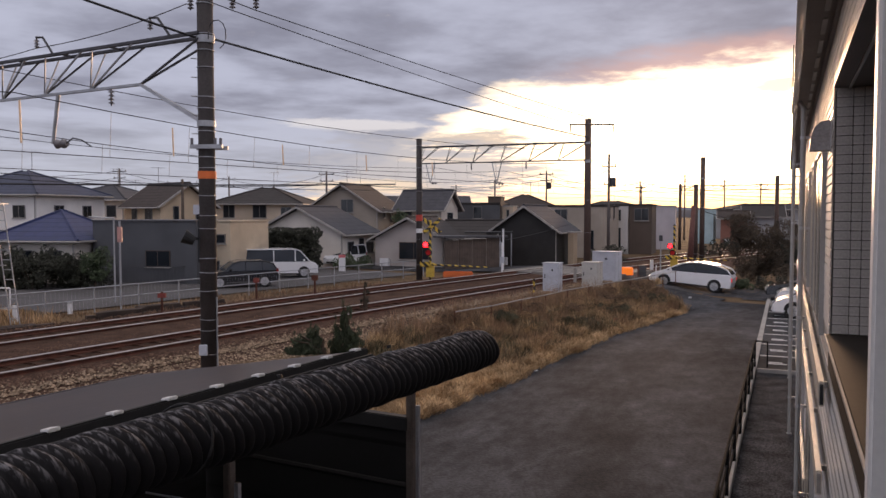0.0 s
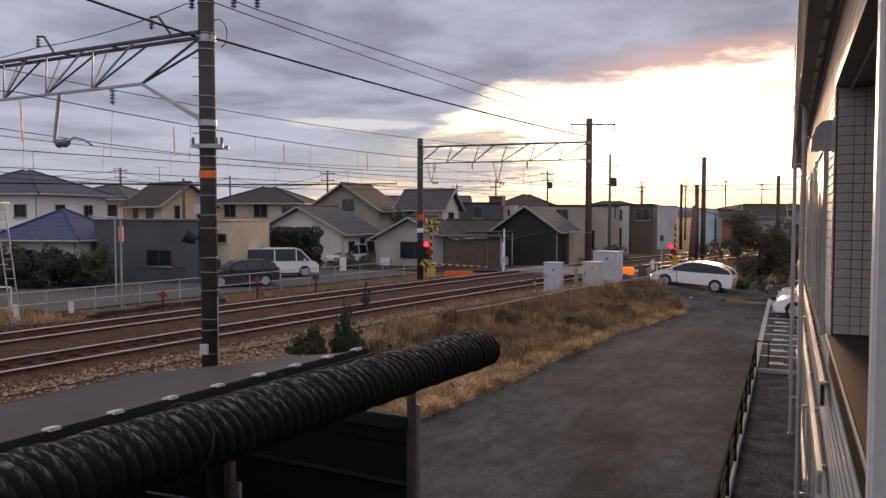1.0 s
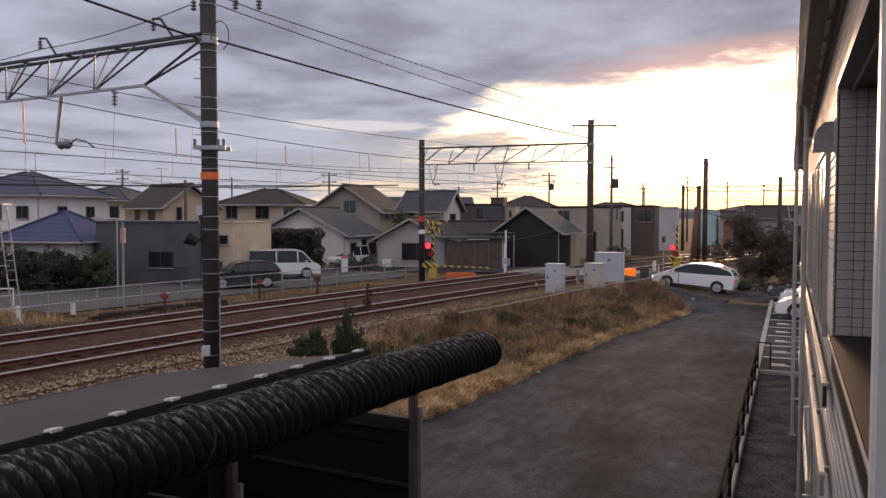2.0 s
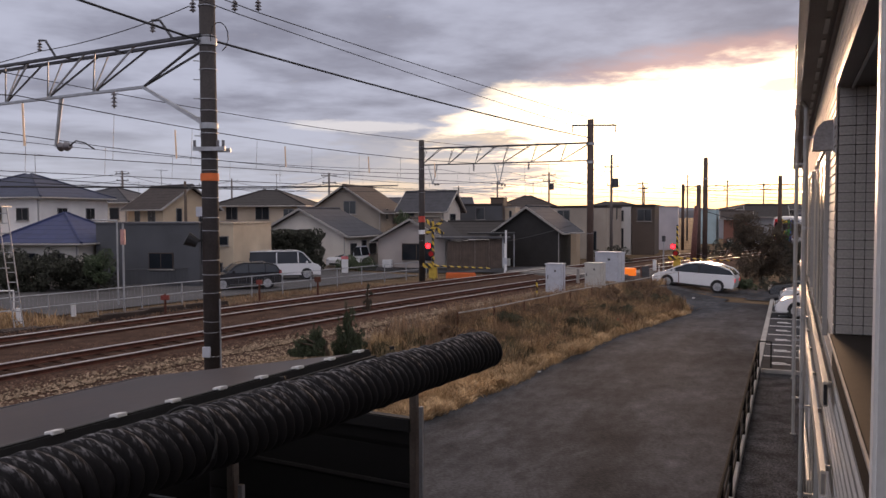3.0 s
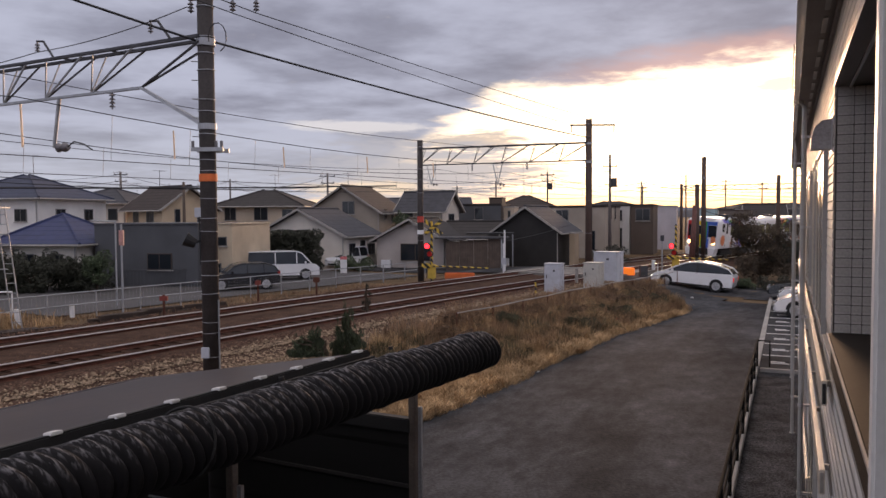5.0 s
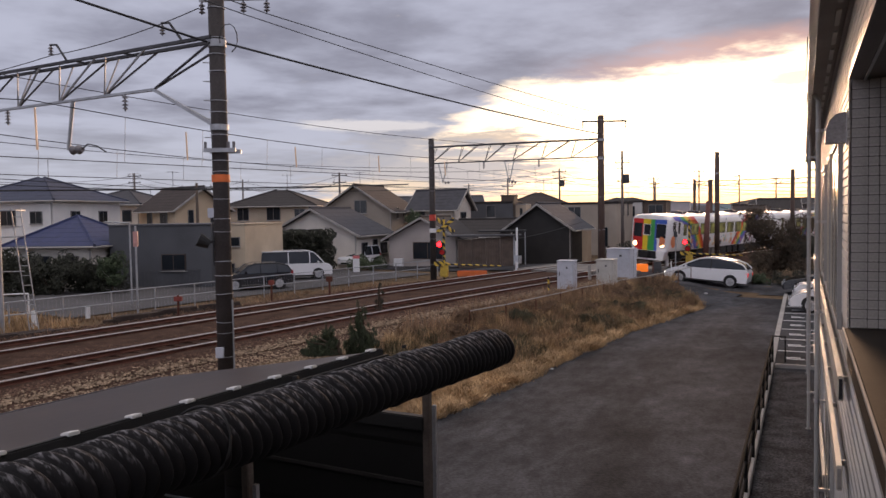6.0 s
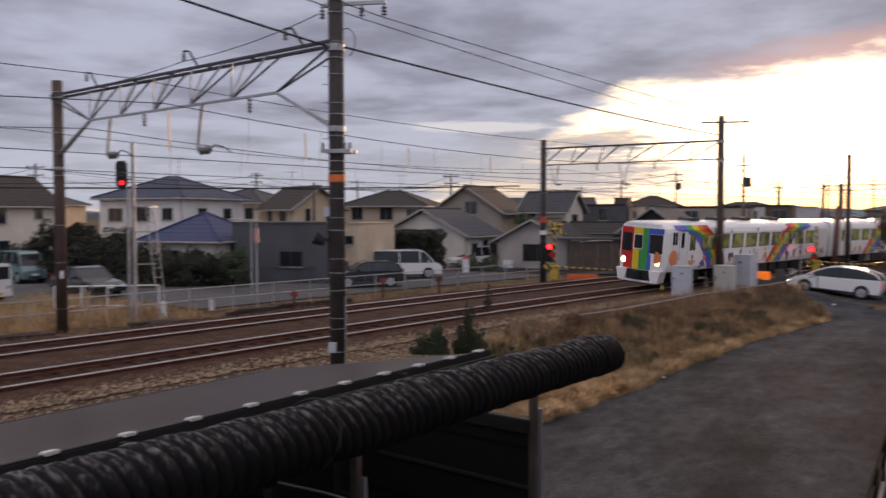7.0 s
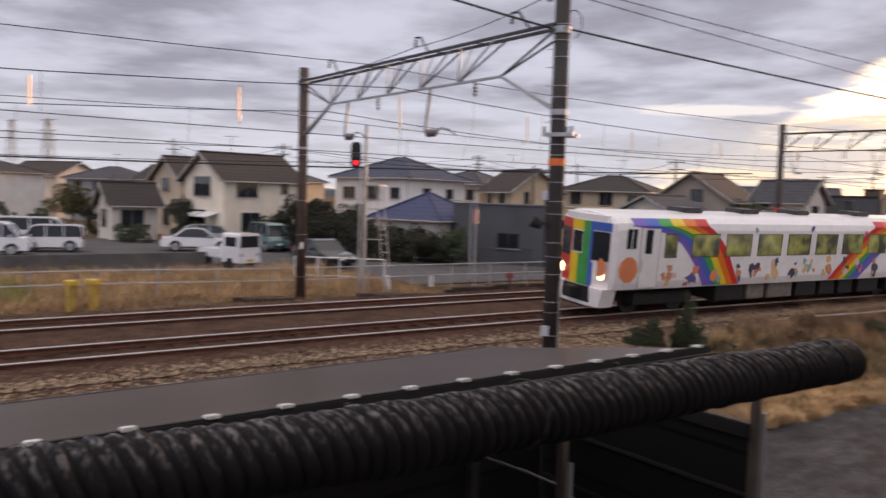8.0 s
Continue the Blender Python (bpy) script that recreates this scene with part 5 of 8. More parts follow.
house(13.4, 74.0, -25, 5.2, 6.0, 5.0, 5.2, wall_mat("drab", (0.36, 0.31, 0.26)), ROOF_DARK, "flat", label="beige flat-roofed house with a dark roof edge", wins=(("f", -1.4, 3.7, 1.2, 1.1), ("f", -1.2, 0.9, 1.6, 1.9), ("f", 1.3, 1.1, 0.8, 1.8), ("r", -1.0, 3.9, 0.35, 1.3), ("r", 0.8, 3.9, 0.35, 1.3), ("r", -1.0, 1.4, 0.35, 1.3), ("f", 1.2, 3.9, 0.4, 1.2)))
house(18.0, 80.4, -20, 2.7, 5.0, 5.15, 5.35, wall_mat("pale_grey", (0.55, 0.53, 0.51)), ROOF_DARK, "flat", label="pale grey flat-roofed house front", wins=(("f", 0.0, 3.7, 1.3, 1.1), ("f", 0.0, 1.0, 1.3, 2.0)))
house(20.4, 79.6, -20, 2.2, 5.0, 5.15, 5.35, BROWNW, ROOF_DARK, "flat", label="brown-clad flat-roofed house wing", wins=(("f", 0.1, 3.7, 1.4, 1.2),))
house(25.2, 90.5, -18, 3.4, 5.0, 5.1, 5.3, wall_mat("lavender_grey", (0.50, 0.47, 0.50)), FASCIA, "flat", label="plain grey flat-roofed house")
house(36.0, 107.0, -24, 2.4, 4.0, 4.9, 5.05, wall_mat("pale_blue", (0.40, 0.52, 0.55)), FASCIA, "flat", label="pale blue narrow building")
house(38.9, 104.5, -20, 3.2, 4.0, 3.8, 4.6, wall_mat("brick_red", (0.24, 0.11, 0.08)), ROOF_BROWN, "gable", "x", label="red-brown house with a brown roof")
house(43.6, 106.5, -18, 4.6, 5.0, 4.1, 5.4, GREYW, ROOF_DARK, "gable", "x", label="house with a dark gabled roof")
# beyond the car park
ha = house(-39.25, 47.75, 68, 6.2, 6.4, 5.2, 7.0, wall_mat("warm_cream", (0.82, 0.73, 0.60)), ROOF_BROWN, "gable", "x", label="cream two-storey house with a brown gabled roof", wins=(("l", 0.2, 3.9, 2.7, 1.45), ("f", -1.3, 3.9, 1.7, 1.4), ("l", 0.6, 1.0, 1.8, 1.9), ("f", 1.8, 4.2, 0.6, 0.9), ("f", -1.0, 1.2, 1.5, 1.6)))
for y0, y1 in ((-2.4, -0.4), (0.0, 2.2)):
    part("awning", prism(B(), [(-4.1, 2.05), (-3.1, 2.35), (-3.1, 2.43), (-4.1, 2.13)], y0, y1), WHITE, ha, "pale awning over the ground floor")
house(-48.5, 54.5, 66, 7.6, 6.0, 5.3, 7.0, BEIGE, ROOF_BROWN, "gable", "x", label="beige two-storey house with a brown gabled roof", wins=(("l", 0.2, 4.1, 1.8, 1.2), ("l", 0.0, 1.2, 1.6, 1.8), ("f", -1.5, 4.0, 1.4, 1.2)))
house(-47.8, 44.7, 62, 3.4, 3.8, 3.2, 4.6, CREAM, ROOF_DARK, "gable", "x", label="small one-storey house with a dark roof", wins=(("l", 0.2, 1.3, 1.7, 1.4), ("f", -0.2, 1.3, 1.7, 1.4)))
for i, (x, y, w, e, r, wm, rm, lb) in enumerate(((-84, 58, 10, 5.6, 7.0, WHITEW, ROOF_DARK, "distant white house with a dark roof"), (-88, 70, 9, 5.6, 7.2, CREAM, ROOF_BROWN, "distant cream house with a brown roof"), (-75, 68, 8, 5.2, 6.8, GREYW, ROOF_GREY, "distant grey house with a grey roof"), (-66, 70, 8, 5.4, 6.9, CREAM, ROOF_DARK, "distant cream house with a dark roof"), (-60, 80, 9, 5.6, 7.3, BEIGE, ROOF_GREY, "distant beige house with a grey roof"), (-45, 82, 9, 5.4, 7.2, WHITEW, ROOF_GREY, "distant white house with a grey roof"), (-36, 90, 8, 5.2, 6.8, CREAM, ROOF_DARK, "distant cream house with a dark roof"), (-2, 100, 10, 5.0, 6.4, GREYW, ROOF_GREY, "distant grey house with a grey roof"), (24, 112, 9, 5.0, 6.2, CREAM, ROOF_DARK, "distant cream house with a dark roof"), (-100, 62, 12, 5.6, 7.0, WHITEW, ROOF_GREY, "distant white house with a grey roof"), (52, 125, 14, 5.0, 6.0, GREYW, ROOF_DARK, "distant grey house with a dark roof"))):
    house(x, y, 10 - 7 * (i % 3), w, 7, e, r, wm, rm, "gable" if i % 2 else "hip", "x", label=lb, wins=(("f", -1.8, 3.9, 1.4, 1.1), ("f", 1.6, 3.9, 1.4, 1.1), ("f", 0, 1.3, 1.6, 1.6)))


def far_land():
    """Low hills along the horizon."""
    # distance haze is put into the colours: the farther range is paler and bluer
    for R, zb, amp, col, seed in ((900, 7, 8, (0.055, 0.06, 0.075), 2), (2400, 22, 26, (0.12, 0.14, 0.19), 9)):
        rows = [[], [], []]
        for i in range(121):
            a = radians(-80 + i * 1.2)
            h = max(4, zb + amp * (noise.noise((i * 0.11, seed, 0)) + 0.5 * noise.noise((i * 0.4, seed, 2))))
            for k, (f, hh) in enumerate(((0.94, -2), (1.0, h), (1.12, -2))):
                rows[k].append((math.sin(a) * R * f, math.cos(a) * R * f, hh))
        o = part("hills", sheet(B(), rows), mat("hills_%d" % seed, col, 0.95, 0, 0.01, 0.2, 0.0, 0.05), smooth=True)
        tagged(o, "low blue-grey hills on the horizon", "hills", kind="structure")


far_land()


# ---------- train ----------
CAR_L, CAR_GAP = 20.6, 0.7
RAINBOW = [("rainbow_red", (0.60, 0.02, 0.02)), ("rainbow_orange", (0.75, 0.17, 0.01)), ("rainbow_yellow", (0.78, 0.55, 0.02)), ("rainbow_green", (0.04, 0.33, 0.07)), ("rainbow_blue", (0.05, 0.12, 0.50)), ("rainbow_violet", (0.16, 0.10, 0.46))]
RB = [mat(n, c, 0.35, 0, 2.0, 0.08, 0.02, 8.0, coat=0.3) for n, c in RAINBOW]
BODYW = mat("train_white", (0.82, 0.80, 0.80), 0.35, 0, 1.0, 0.06, 0.02, 6.0, coat=0.3)


def train_car(front, k):
    """A train car: nose at y = 0 looking towards -y, body back along +y, rail top at z = 0."""
    t = thing("train_car", Matrix(), "white train front car with rainbow stripes and lit headlamps" if front else "white train car with rainbow stripes and lit windows", "train", "train cars")
    HW, ZB, ZS, ZR = 1.42, 0.95, 2.94, 3.32
    y0, y1 = 0.0, CAR_L
    prof = [(-HW + 0.06, ZB), (-HW, ZB + 0.25), (-HW, ZS - 0.1), (-HW + 0.06, ZS + 0.12), (-HW + 0.24, ZR - 0.12), (-HW + 0.6, ZR - 0.02), (0, ZR + 0.03)]
    prof = prof + [(-x, z) for x, z in prof[-2::-1]]
    bm = B()
    ys = [(0.32, 0.84, -0.05), (0.42, 0.93, -0.02), (0.66, 1.0, 0.0), (y1 - 0.15, 1.0, 0.0), (y1, 0.97, 0.0)] if front else [(0.0, 0.97, 0.0), (0.15, 1.0, 0.0), (y1 - 0.15, 1.0, 0.0), (y1, 0.97, 0.0)]
    rings = [[bm.verts.new((x * f, y, (z + dz if z > 2 else z))) for x, z in prof] for y, f, dz in ys]
    for a, b in zip(rings, rings[1:]):
        for i in range(len(prof) - 1):
            bm.faces.new((a[i], a[i + 1], b[i + 1], b[i]))
        bm.faces.new((a[-1], a[0], b[0], b[-1]))
    bm.faces.new(rings[0])
    bm.faces.new(rings[-1][::-1])
    bmesh.ops.recalc_face_normals(bm, faces=bm.faces[:])
    part("body", bm, BODYW, t, "glossy white body")
    # roof units
    for y in ((4.2, 7.2, 10.2, 14.2) if front else (3.5, 7.5, 11.5, 15.5)):
        bm = B()
        box(bm, (-0.42, y, ZR - 0.02), (0.42, y + 0.95, ZR + 0.17), bevel=0.05)
        part("roof_unit", bm, STEEL_DARK, t, "dark roof-mounted cooling unit")
    # underfloor equipment, bogies, skirt
    for y in (2.9, CAR_L - 3.4):
        bg = part("bogie", box(B(), (-1.05, y - 1.4, 0.35), (1.05, y + 1.4, 0.75), bevel=0.05), BLACK, t, "dark bogie")
        for dy in (-1.05, 1.05):
            for sx in (-1, 1):
                part("wheel", rod(B(), (sx * 0.48, y + dy, 0.43), (sx * 0.60, y + dy, 0.43), 0.43, seg=20), STEEL_DARK, bg)
            part("axle", rod(B(), (-0.9, y + dy, 0.43), (0.9, y + dy, 0.43), 0.08), STEEL_DARK, bg)
    rr = random.Random(k)
    y = 5.2
    while y < CAR_L - 6.0:
        l = rr.uniform(0.7, 1.6)
        part("equipment_box", box(B(), (-1.25, y, 0.38), (1.25, y + l, 0.94), bevel=0.03), mat("underfloor_grey", (0.20, 0.175, 0.155), 0.8, 0.1) if rr.random() < 0.6 else BLACK, t, "underfloor equipment box")
        y += l + rr.uniform(0.1, 0.35)
    tint = bpy.data.materials.get("tinted_window")
    if not tint:
        tint = mat("tinted_window", (0.05, 0.055, 0.05), 0.08, 0, 1.0, 0.2, 0.0)
        b = tint.node_tree.nodes["Principled BSDF"]
        b.inputs["Emission Color"].default_value = (0.75, 0.70, 0.20, 1)
        nz = tint.node_tree.nodes.new("ShaderNodeTexNoise")
        nz.inputs["Scale"].default_value, nz.inputs["Detail"].default_value = 1.7, 2
        tcn = tint.node_tree.nodes.new("ShaderNodeTexCoord")
        tint.node_tree.links.new(tcn.outputs["Object"], nz.inputs["Vector"])
        mr = tint.node_tree.nodes.new("ShaderNodeMapRange")
        mr.inputs[1].default_value, mr.inputs[2].default_value, mr.inputs[3].default_value, mr.inputs[4].default_value = 0.38, 0.72, 0.015, 0.20
        tint.node_tree.links.new(nz.outputs[0], mr.inputs[0])
        tint.node_tree.links.new(mr.outputs[0], b.inputs["Emission Strength"])
    # side windows and doors, both sides
    for sx in (-1, 1):
        def plate(name, ya, yb, za, zb, m, label="", proud=0.006, parent=t):
            a, b = (HW + 0.001, HW + proud)
            bm2 = box(B(), (min(sx * a, sx * b), ya, za), (max(sx * a, sx * b), yb, zb))
            return part(name, bm2, m, parent, label)
        if front:
            cw = plate("cab_window", 0.70, 1.12, 2.26, 2.88, GLASS, "dark cab side window", proud=0.010)
            plate("window_bar", 0.90, 0.93, 2.27, 2.87, BODYW, proud=0.014, parent=cw)
            d = plate("door", 1.32, 2.12, 1.02, 2.90, BODYW, "white cab door", proud=0.008)
            plate("door_window", 1.50, 1.80, 2.10, 2.86, GLASS, proud=0.014, parent=d)
            plate("door_seam", 1.30, 1.315, 1.02, 2.92, STEEL_DARK, proud=0.004, parent=d)
            plate("door_seam", 2.125, 2.14, 1.02, 2.92, STEEL_DARK, proud=0.004, parent=d)
            plate("door_handle", 1.38, 1.41, 1.5, 1.9, GALV, proud=0.02, parent=d)
            wy = [(2.4, 2.9)] + [(3.65 + i * 1.66, 4.92 + i * 1.66) for i in range(9)]
        else:
            d = plate("door", 1.2, 2.2, 1.02, 2.85, BODYW, "white passenger door", proud=0.008)
            plate("door_window", 1.5, 1.9, 1.95, 2.70, tint, proud=0.014, parent=d)
            wy = [(3.2 + i * 1.66, 4.47 + i * 1.66) for i in range(10)]
        for ya, yb in wy:
            if yb < CAR_L - 0.4:
                w = plate("side_window", ya, yb, 1.98, 2.70, tint, "tinted window glowing yellow-green from inside", proud=0.010)
                plate("window_frame", ya - 0.03, yb + 0.03, 1.95, 2.73, STEEL_DARK, proud=0.006, parent=w)
        # rainbow: six bands between an outer and an inner edge, sweeping down from the roof
        ZS_ = (2.99, 2.90, 2.75, 2.50, 2.20, 1.85, 1.50, 1.15, 1.0)
        if front:
            sweeps = (((4.35, 4.55, 4.80, 5.08, 5.35, 5.60, 5.80, 6.02, 6.12), (0.95, 1.80, 2.45, 3.00, 3.35, 3.70, 3.98, 4.22, 4.32)),
                      ((14.0, 13.75, 13.45, 13.1, 12.7, 12.25, 11.8, 11.4, 11.25), (17.6, 17.0, 16.3, 15.6, 15.0, 14.4, 13.9, 13.4, 13.2)))
        else:
            sweeps = (((8.0, 7.75, 7.45, 7.1, 6.7, 6.25, 5.8, 5.4, 5.25), (11.6, 11.0, 10.3, 9.6, 9.0, 8.4, 7.9, 7.4, 7.2)),
                      ((12.9, 13.1, 13.4, 13.7, 14.1, 14.6, 15.0, 15.4, 15.6), (10.9, 11.2, 11.5, 11.9, 12.3, 12.7, 13.1, 13.5, 13.7)))
        fine_z = [ZS_[0] + (ZS_[-1] - ZS_[0]) * i / 28 for i in range(29)]

        def ease(vals):
            """Smooth course through the widths at the given heights."""
            lin = [float(np.interp(-z, [-q for q in ZS_], vals)) for z in fine_z]
            for _ in range(5):
                lin = [lin[0]] + [(lin[i - 1] + 2 * lin[i] + lin[i + 1]) / 4 for i in range(1, 28)] + [lin[-1]]
            return lin
        for outer, inner in sweeps:
            outer, inner = ease(outer), ease(inner)
            for bi, mm in enumerate(RB):
                bm2 = B()
                prev = None
                for zz3, ya, yb in zip(fine_z, outer, inner):
                    cur = [bm2.verts.new((sx * (HW + 0.004), ya + (yb - ya) * f / 6, zz3)) for f in (bi, bi + 1)]
                    if prev:
                        bm2.faces.new((prev[0], cur[0], cur[1], prev[1]))
                    else:
                        up = [bm2.verts.new((sx * (HW - 0.19), v.co.y, 3.205)) for v in cur]
                        low = [bm2.verts.new((sx * (HW - 0.055), v.co.y, 3.065)) for v in cur]
                        bm2.faces.new((up[0], low[0], low[1], up[1]))
                        bm2.faces.new((low[0], cur[0], cur[1], low[1]))
                    prev = cur
                part("rainbow_band", bm2, mm, t, "painted rainbow stripe")
        # plain coloured shapes low on the side
        rc = random.Random(31 + k + sx)
        pal = [mat("decal_%d" % i, c, 0.4, 0, 2.0, 0.1, 0.0) for i, c in enumerate(((0.74, 0.24, 0.10), (0.74, 0.48, 0.50), (0.10, 0.10, 0.30), (0.70, 0.46, 0.24), (0.30, 0.42, 0.40), (0.68, 0.12, 0.32), (0.06, 0.06, 0.10), (0.62, 0.28, 0.14)))]
        spots = []
        for i in range(17):
            yc, zc = 2.75 + i * 1.05 + rc.uniform(-0.12, 0.12), rc.uniform(1.28, 1.48)
            spots += [(yc, zc, rc.uniform(0.20, 0.30))]
            spots += [(yc + rc.uniform(-0.30, 0.30), zc + rc.uniform(-0.22, 0.34), rc.uniform(0.07, 0.17)) for _ in range(4)]
        spots += [(3.5 + i * 1.66 + rc.uniform(-0.2, 0.2), rc.uniform(2.72, 2.95), rc.uniform(0.06, 0.13)) for i in range(2, 9, 2)]
        if front:
            spots = [(0.86, 1.60, 0.42)] + [q for q in spots if q[0] > 2.2]
        for i, (yy, zz2, rad) in enumerate(spots):
            if yy > CAR_L - 0.6 or (not front and yy < 2.5):
                continue
            bm2 = B()
            n = 10
            c0 = bm2.verts.new((sx * (HW + 0.0085 + 0.0004 * (i % 5)), yy, zz2))
            wobble = [1.0 if (i == 0 and front) else rc.uniform(0.45, 1.25) for j in range(n)]
            ring = [bm2.verts.new((sx * (HW + 0.0085 + 0.0004 * (i % 5)), yy + rad * wobble[j] * math.cos(2 * math.pi * j / n) * 0.95, zz2 + rad * wobble[j] * math.sin(2 * math.pi * j / n))) for j in range(n)]
            for j in range(n):
                bm2.faces.new((c0, ring[j], ring[(j + 1) % n]))
            bmesh.ops.recalc_face_normals(bm2, faces=bm2.faces[:])
            part("decal", bm2, pal[0] if (i == 0 and front) else pal[rc.randrange(8)], t, "plain coloured shape on the side")
    if front:
        # three-faced front: a flat centre and two panes swept back
        def face_y(x):
            return max(0.0, abs(x) - 0.32) * 0.36

        def face(name, xa, xb, za, zb, mm, off, deep, label=""):
            bm = B()
            cuts = sorted({xa, xb} | {c for c in (-0.32, 0.32) if xa < c < xb})
            cols = []
            for x in cuts:
                yf = face_y(x) - off
                cols.append([bm.verts.new(v) for v in ((x, yf, za), (x, yf, zb), (x, yf + deep, zb), (x, yf + deep, za))])
            for a, b in zip(cols, cols[1:]):
                for q in range(4):
                    bm.faces.new((a[q], a[(q + 1) % 4], b[(q + 1) % 4], b[q]))
            bm.faces.new(cols[0])
            bm.faces.new(cols[-1][::-1])
            bmesh.ops.recalc_face_normals(bm, faces=bm.faces[:])
            return part(name, bm, mm, t, label)
        face("front_panel", -1.19, 1.19, 0.95, 3.02, BODYW, 0.0, 0.34)
        face("front_visor", -0.96, 0.96, 3.022, 3.23, BODYW, -0.02, 0.30)
        for a, b, z0f, z1f, mm in ((-1.19, -0.33, 1.55, 3.02, RB[0]), (-1.0, -0.33, 0.97, 1.548, RB[0]), (-0.328, 0.02, 0.97, 1.95, RB[2]), (-0.328, 0.20, 2.70, 3.02, RB[2]), (0.022, 0.20, 0.97, 1.95, RB[3]), (0.202, 0.46, 0.97, 3.02, RB[3]), (0.462, 0.62, 0.97, 1.72, RB[4]), (0.462, 1.16, 2.74, 3.02, RB[4]), (0.462, 0.55, 1.722, 2.738, RB[4])):
            face("front_band", a, b, z0f, z1f, mm, 0.006, 0.005, "painted front stripe")
        face("windscreen", -1.12, -0.42, 1.82, 2.72, GLASS, 0.022, 0.018, "dark cab windscreen")
        face("windscreen", 0.56, 1.13, 1.80, 2.72, GLASS, 0.022, 0.018, "dark cab windscreen")
        face("windscreen", -0.26, 0.18, 2.0, 2.66, GLASS, 0.018, 0.011, "dark centre door window")
        for sx in (-1, 1):
            ly = face_y(0.95)
            lamp = part("headlamp", rod(B(), (sx * 0.95, ly - 0.06, 1.36), (sx * 0.95, ly, 1.36), 0.145, seg=16), glow("headlamp_glow", (1.0, 0.55, 0.20), 9.0), t, "bright lit headlamp")
            part("headlamp_ring", rod(B(), (sx * 0.95, ly - 0.05, 1.36), (sx * 0.95, ly + 0.02, 1.36), 0.18, seg=16), WHITE, lamp)
            part("skirt", prism(B(), [(sx * 0.62, 0.95), (sx * 1.24, 0.95), (sx * 1.10, 0.36), (sx * 0.72, 0.36)], 0.02, 0.62), BODYW, t, "white front skirt")
        dc = part("front_decal", rod(B(), (0.86, face_y(0.86) - 0.034, 1.60), (0.86, face_y(0.86) - 0.03, 1.60), 0.30, seg=18), pal[0], t, "plain orange-red disc on the front")
        part("coupler", box(B(), (-0.25, -0.35, 0.55), (0.25, 0.2, 0.90), bevel=0.04), BLACK, t, "dark coupler")
        # black plate put in for the shade of the recess under the nose
        part("underfront_shade", prism(B(), [(-0.62, 0.93), (0.62, 0.93), (0.60, 0.28), (-0.60, 0.28)], 0.02, 0.12), BLACK, t, "black plate standing for the shaded recess below the front")
        part("bumper_rail", box(B(), (-0.72, -0.02, 0.34), (0.72, 0.12, 0.44), bevel=0.02), BODYW, t)
    else:
        part("gangway", box(B(), (-0.6, -0.68, 0.98), (0.6, 0.0, 3.0)), BLACK, t, "dark gangway bellows")
    return t


TRAIN = [train_car(i == 0, i) for i in range(5)]


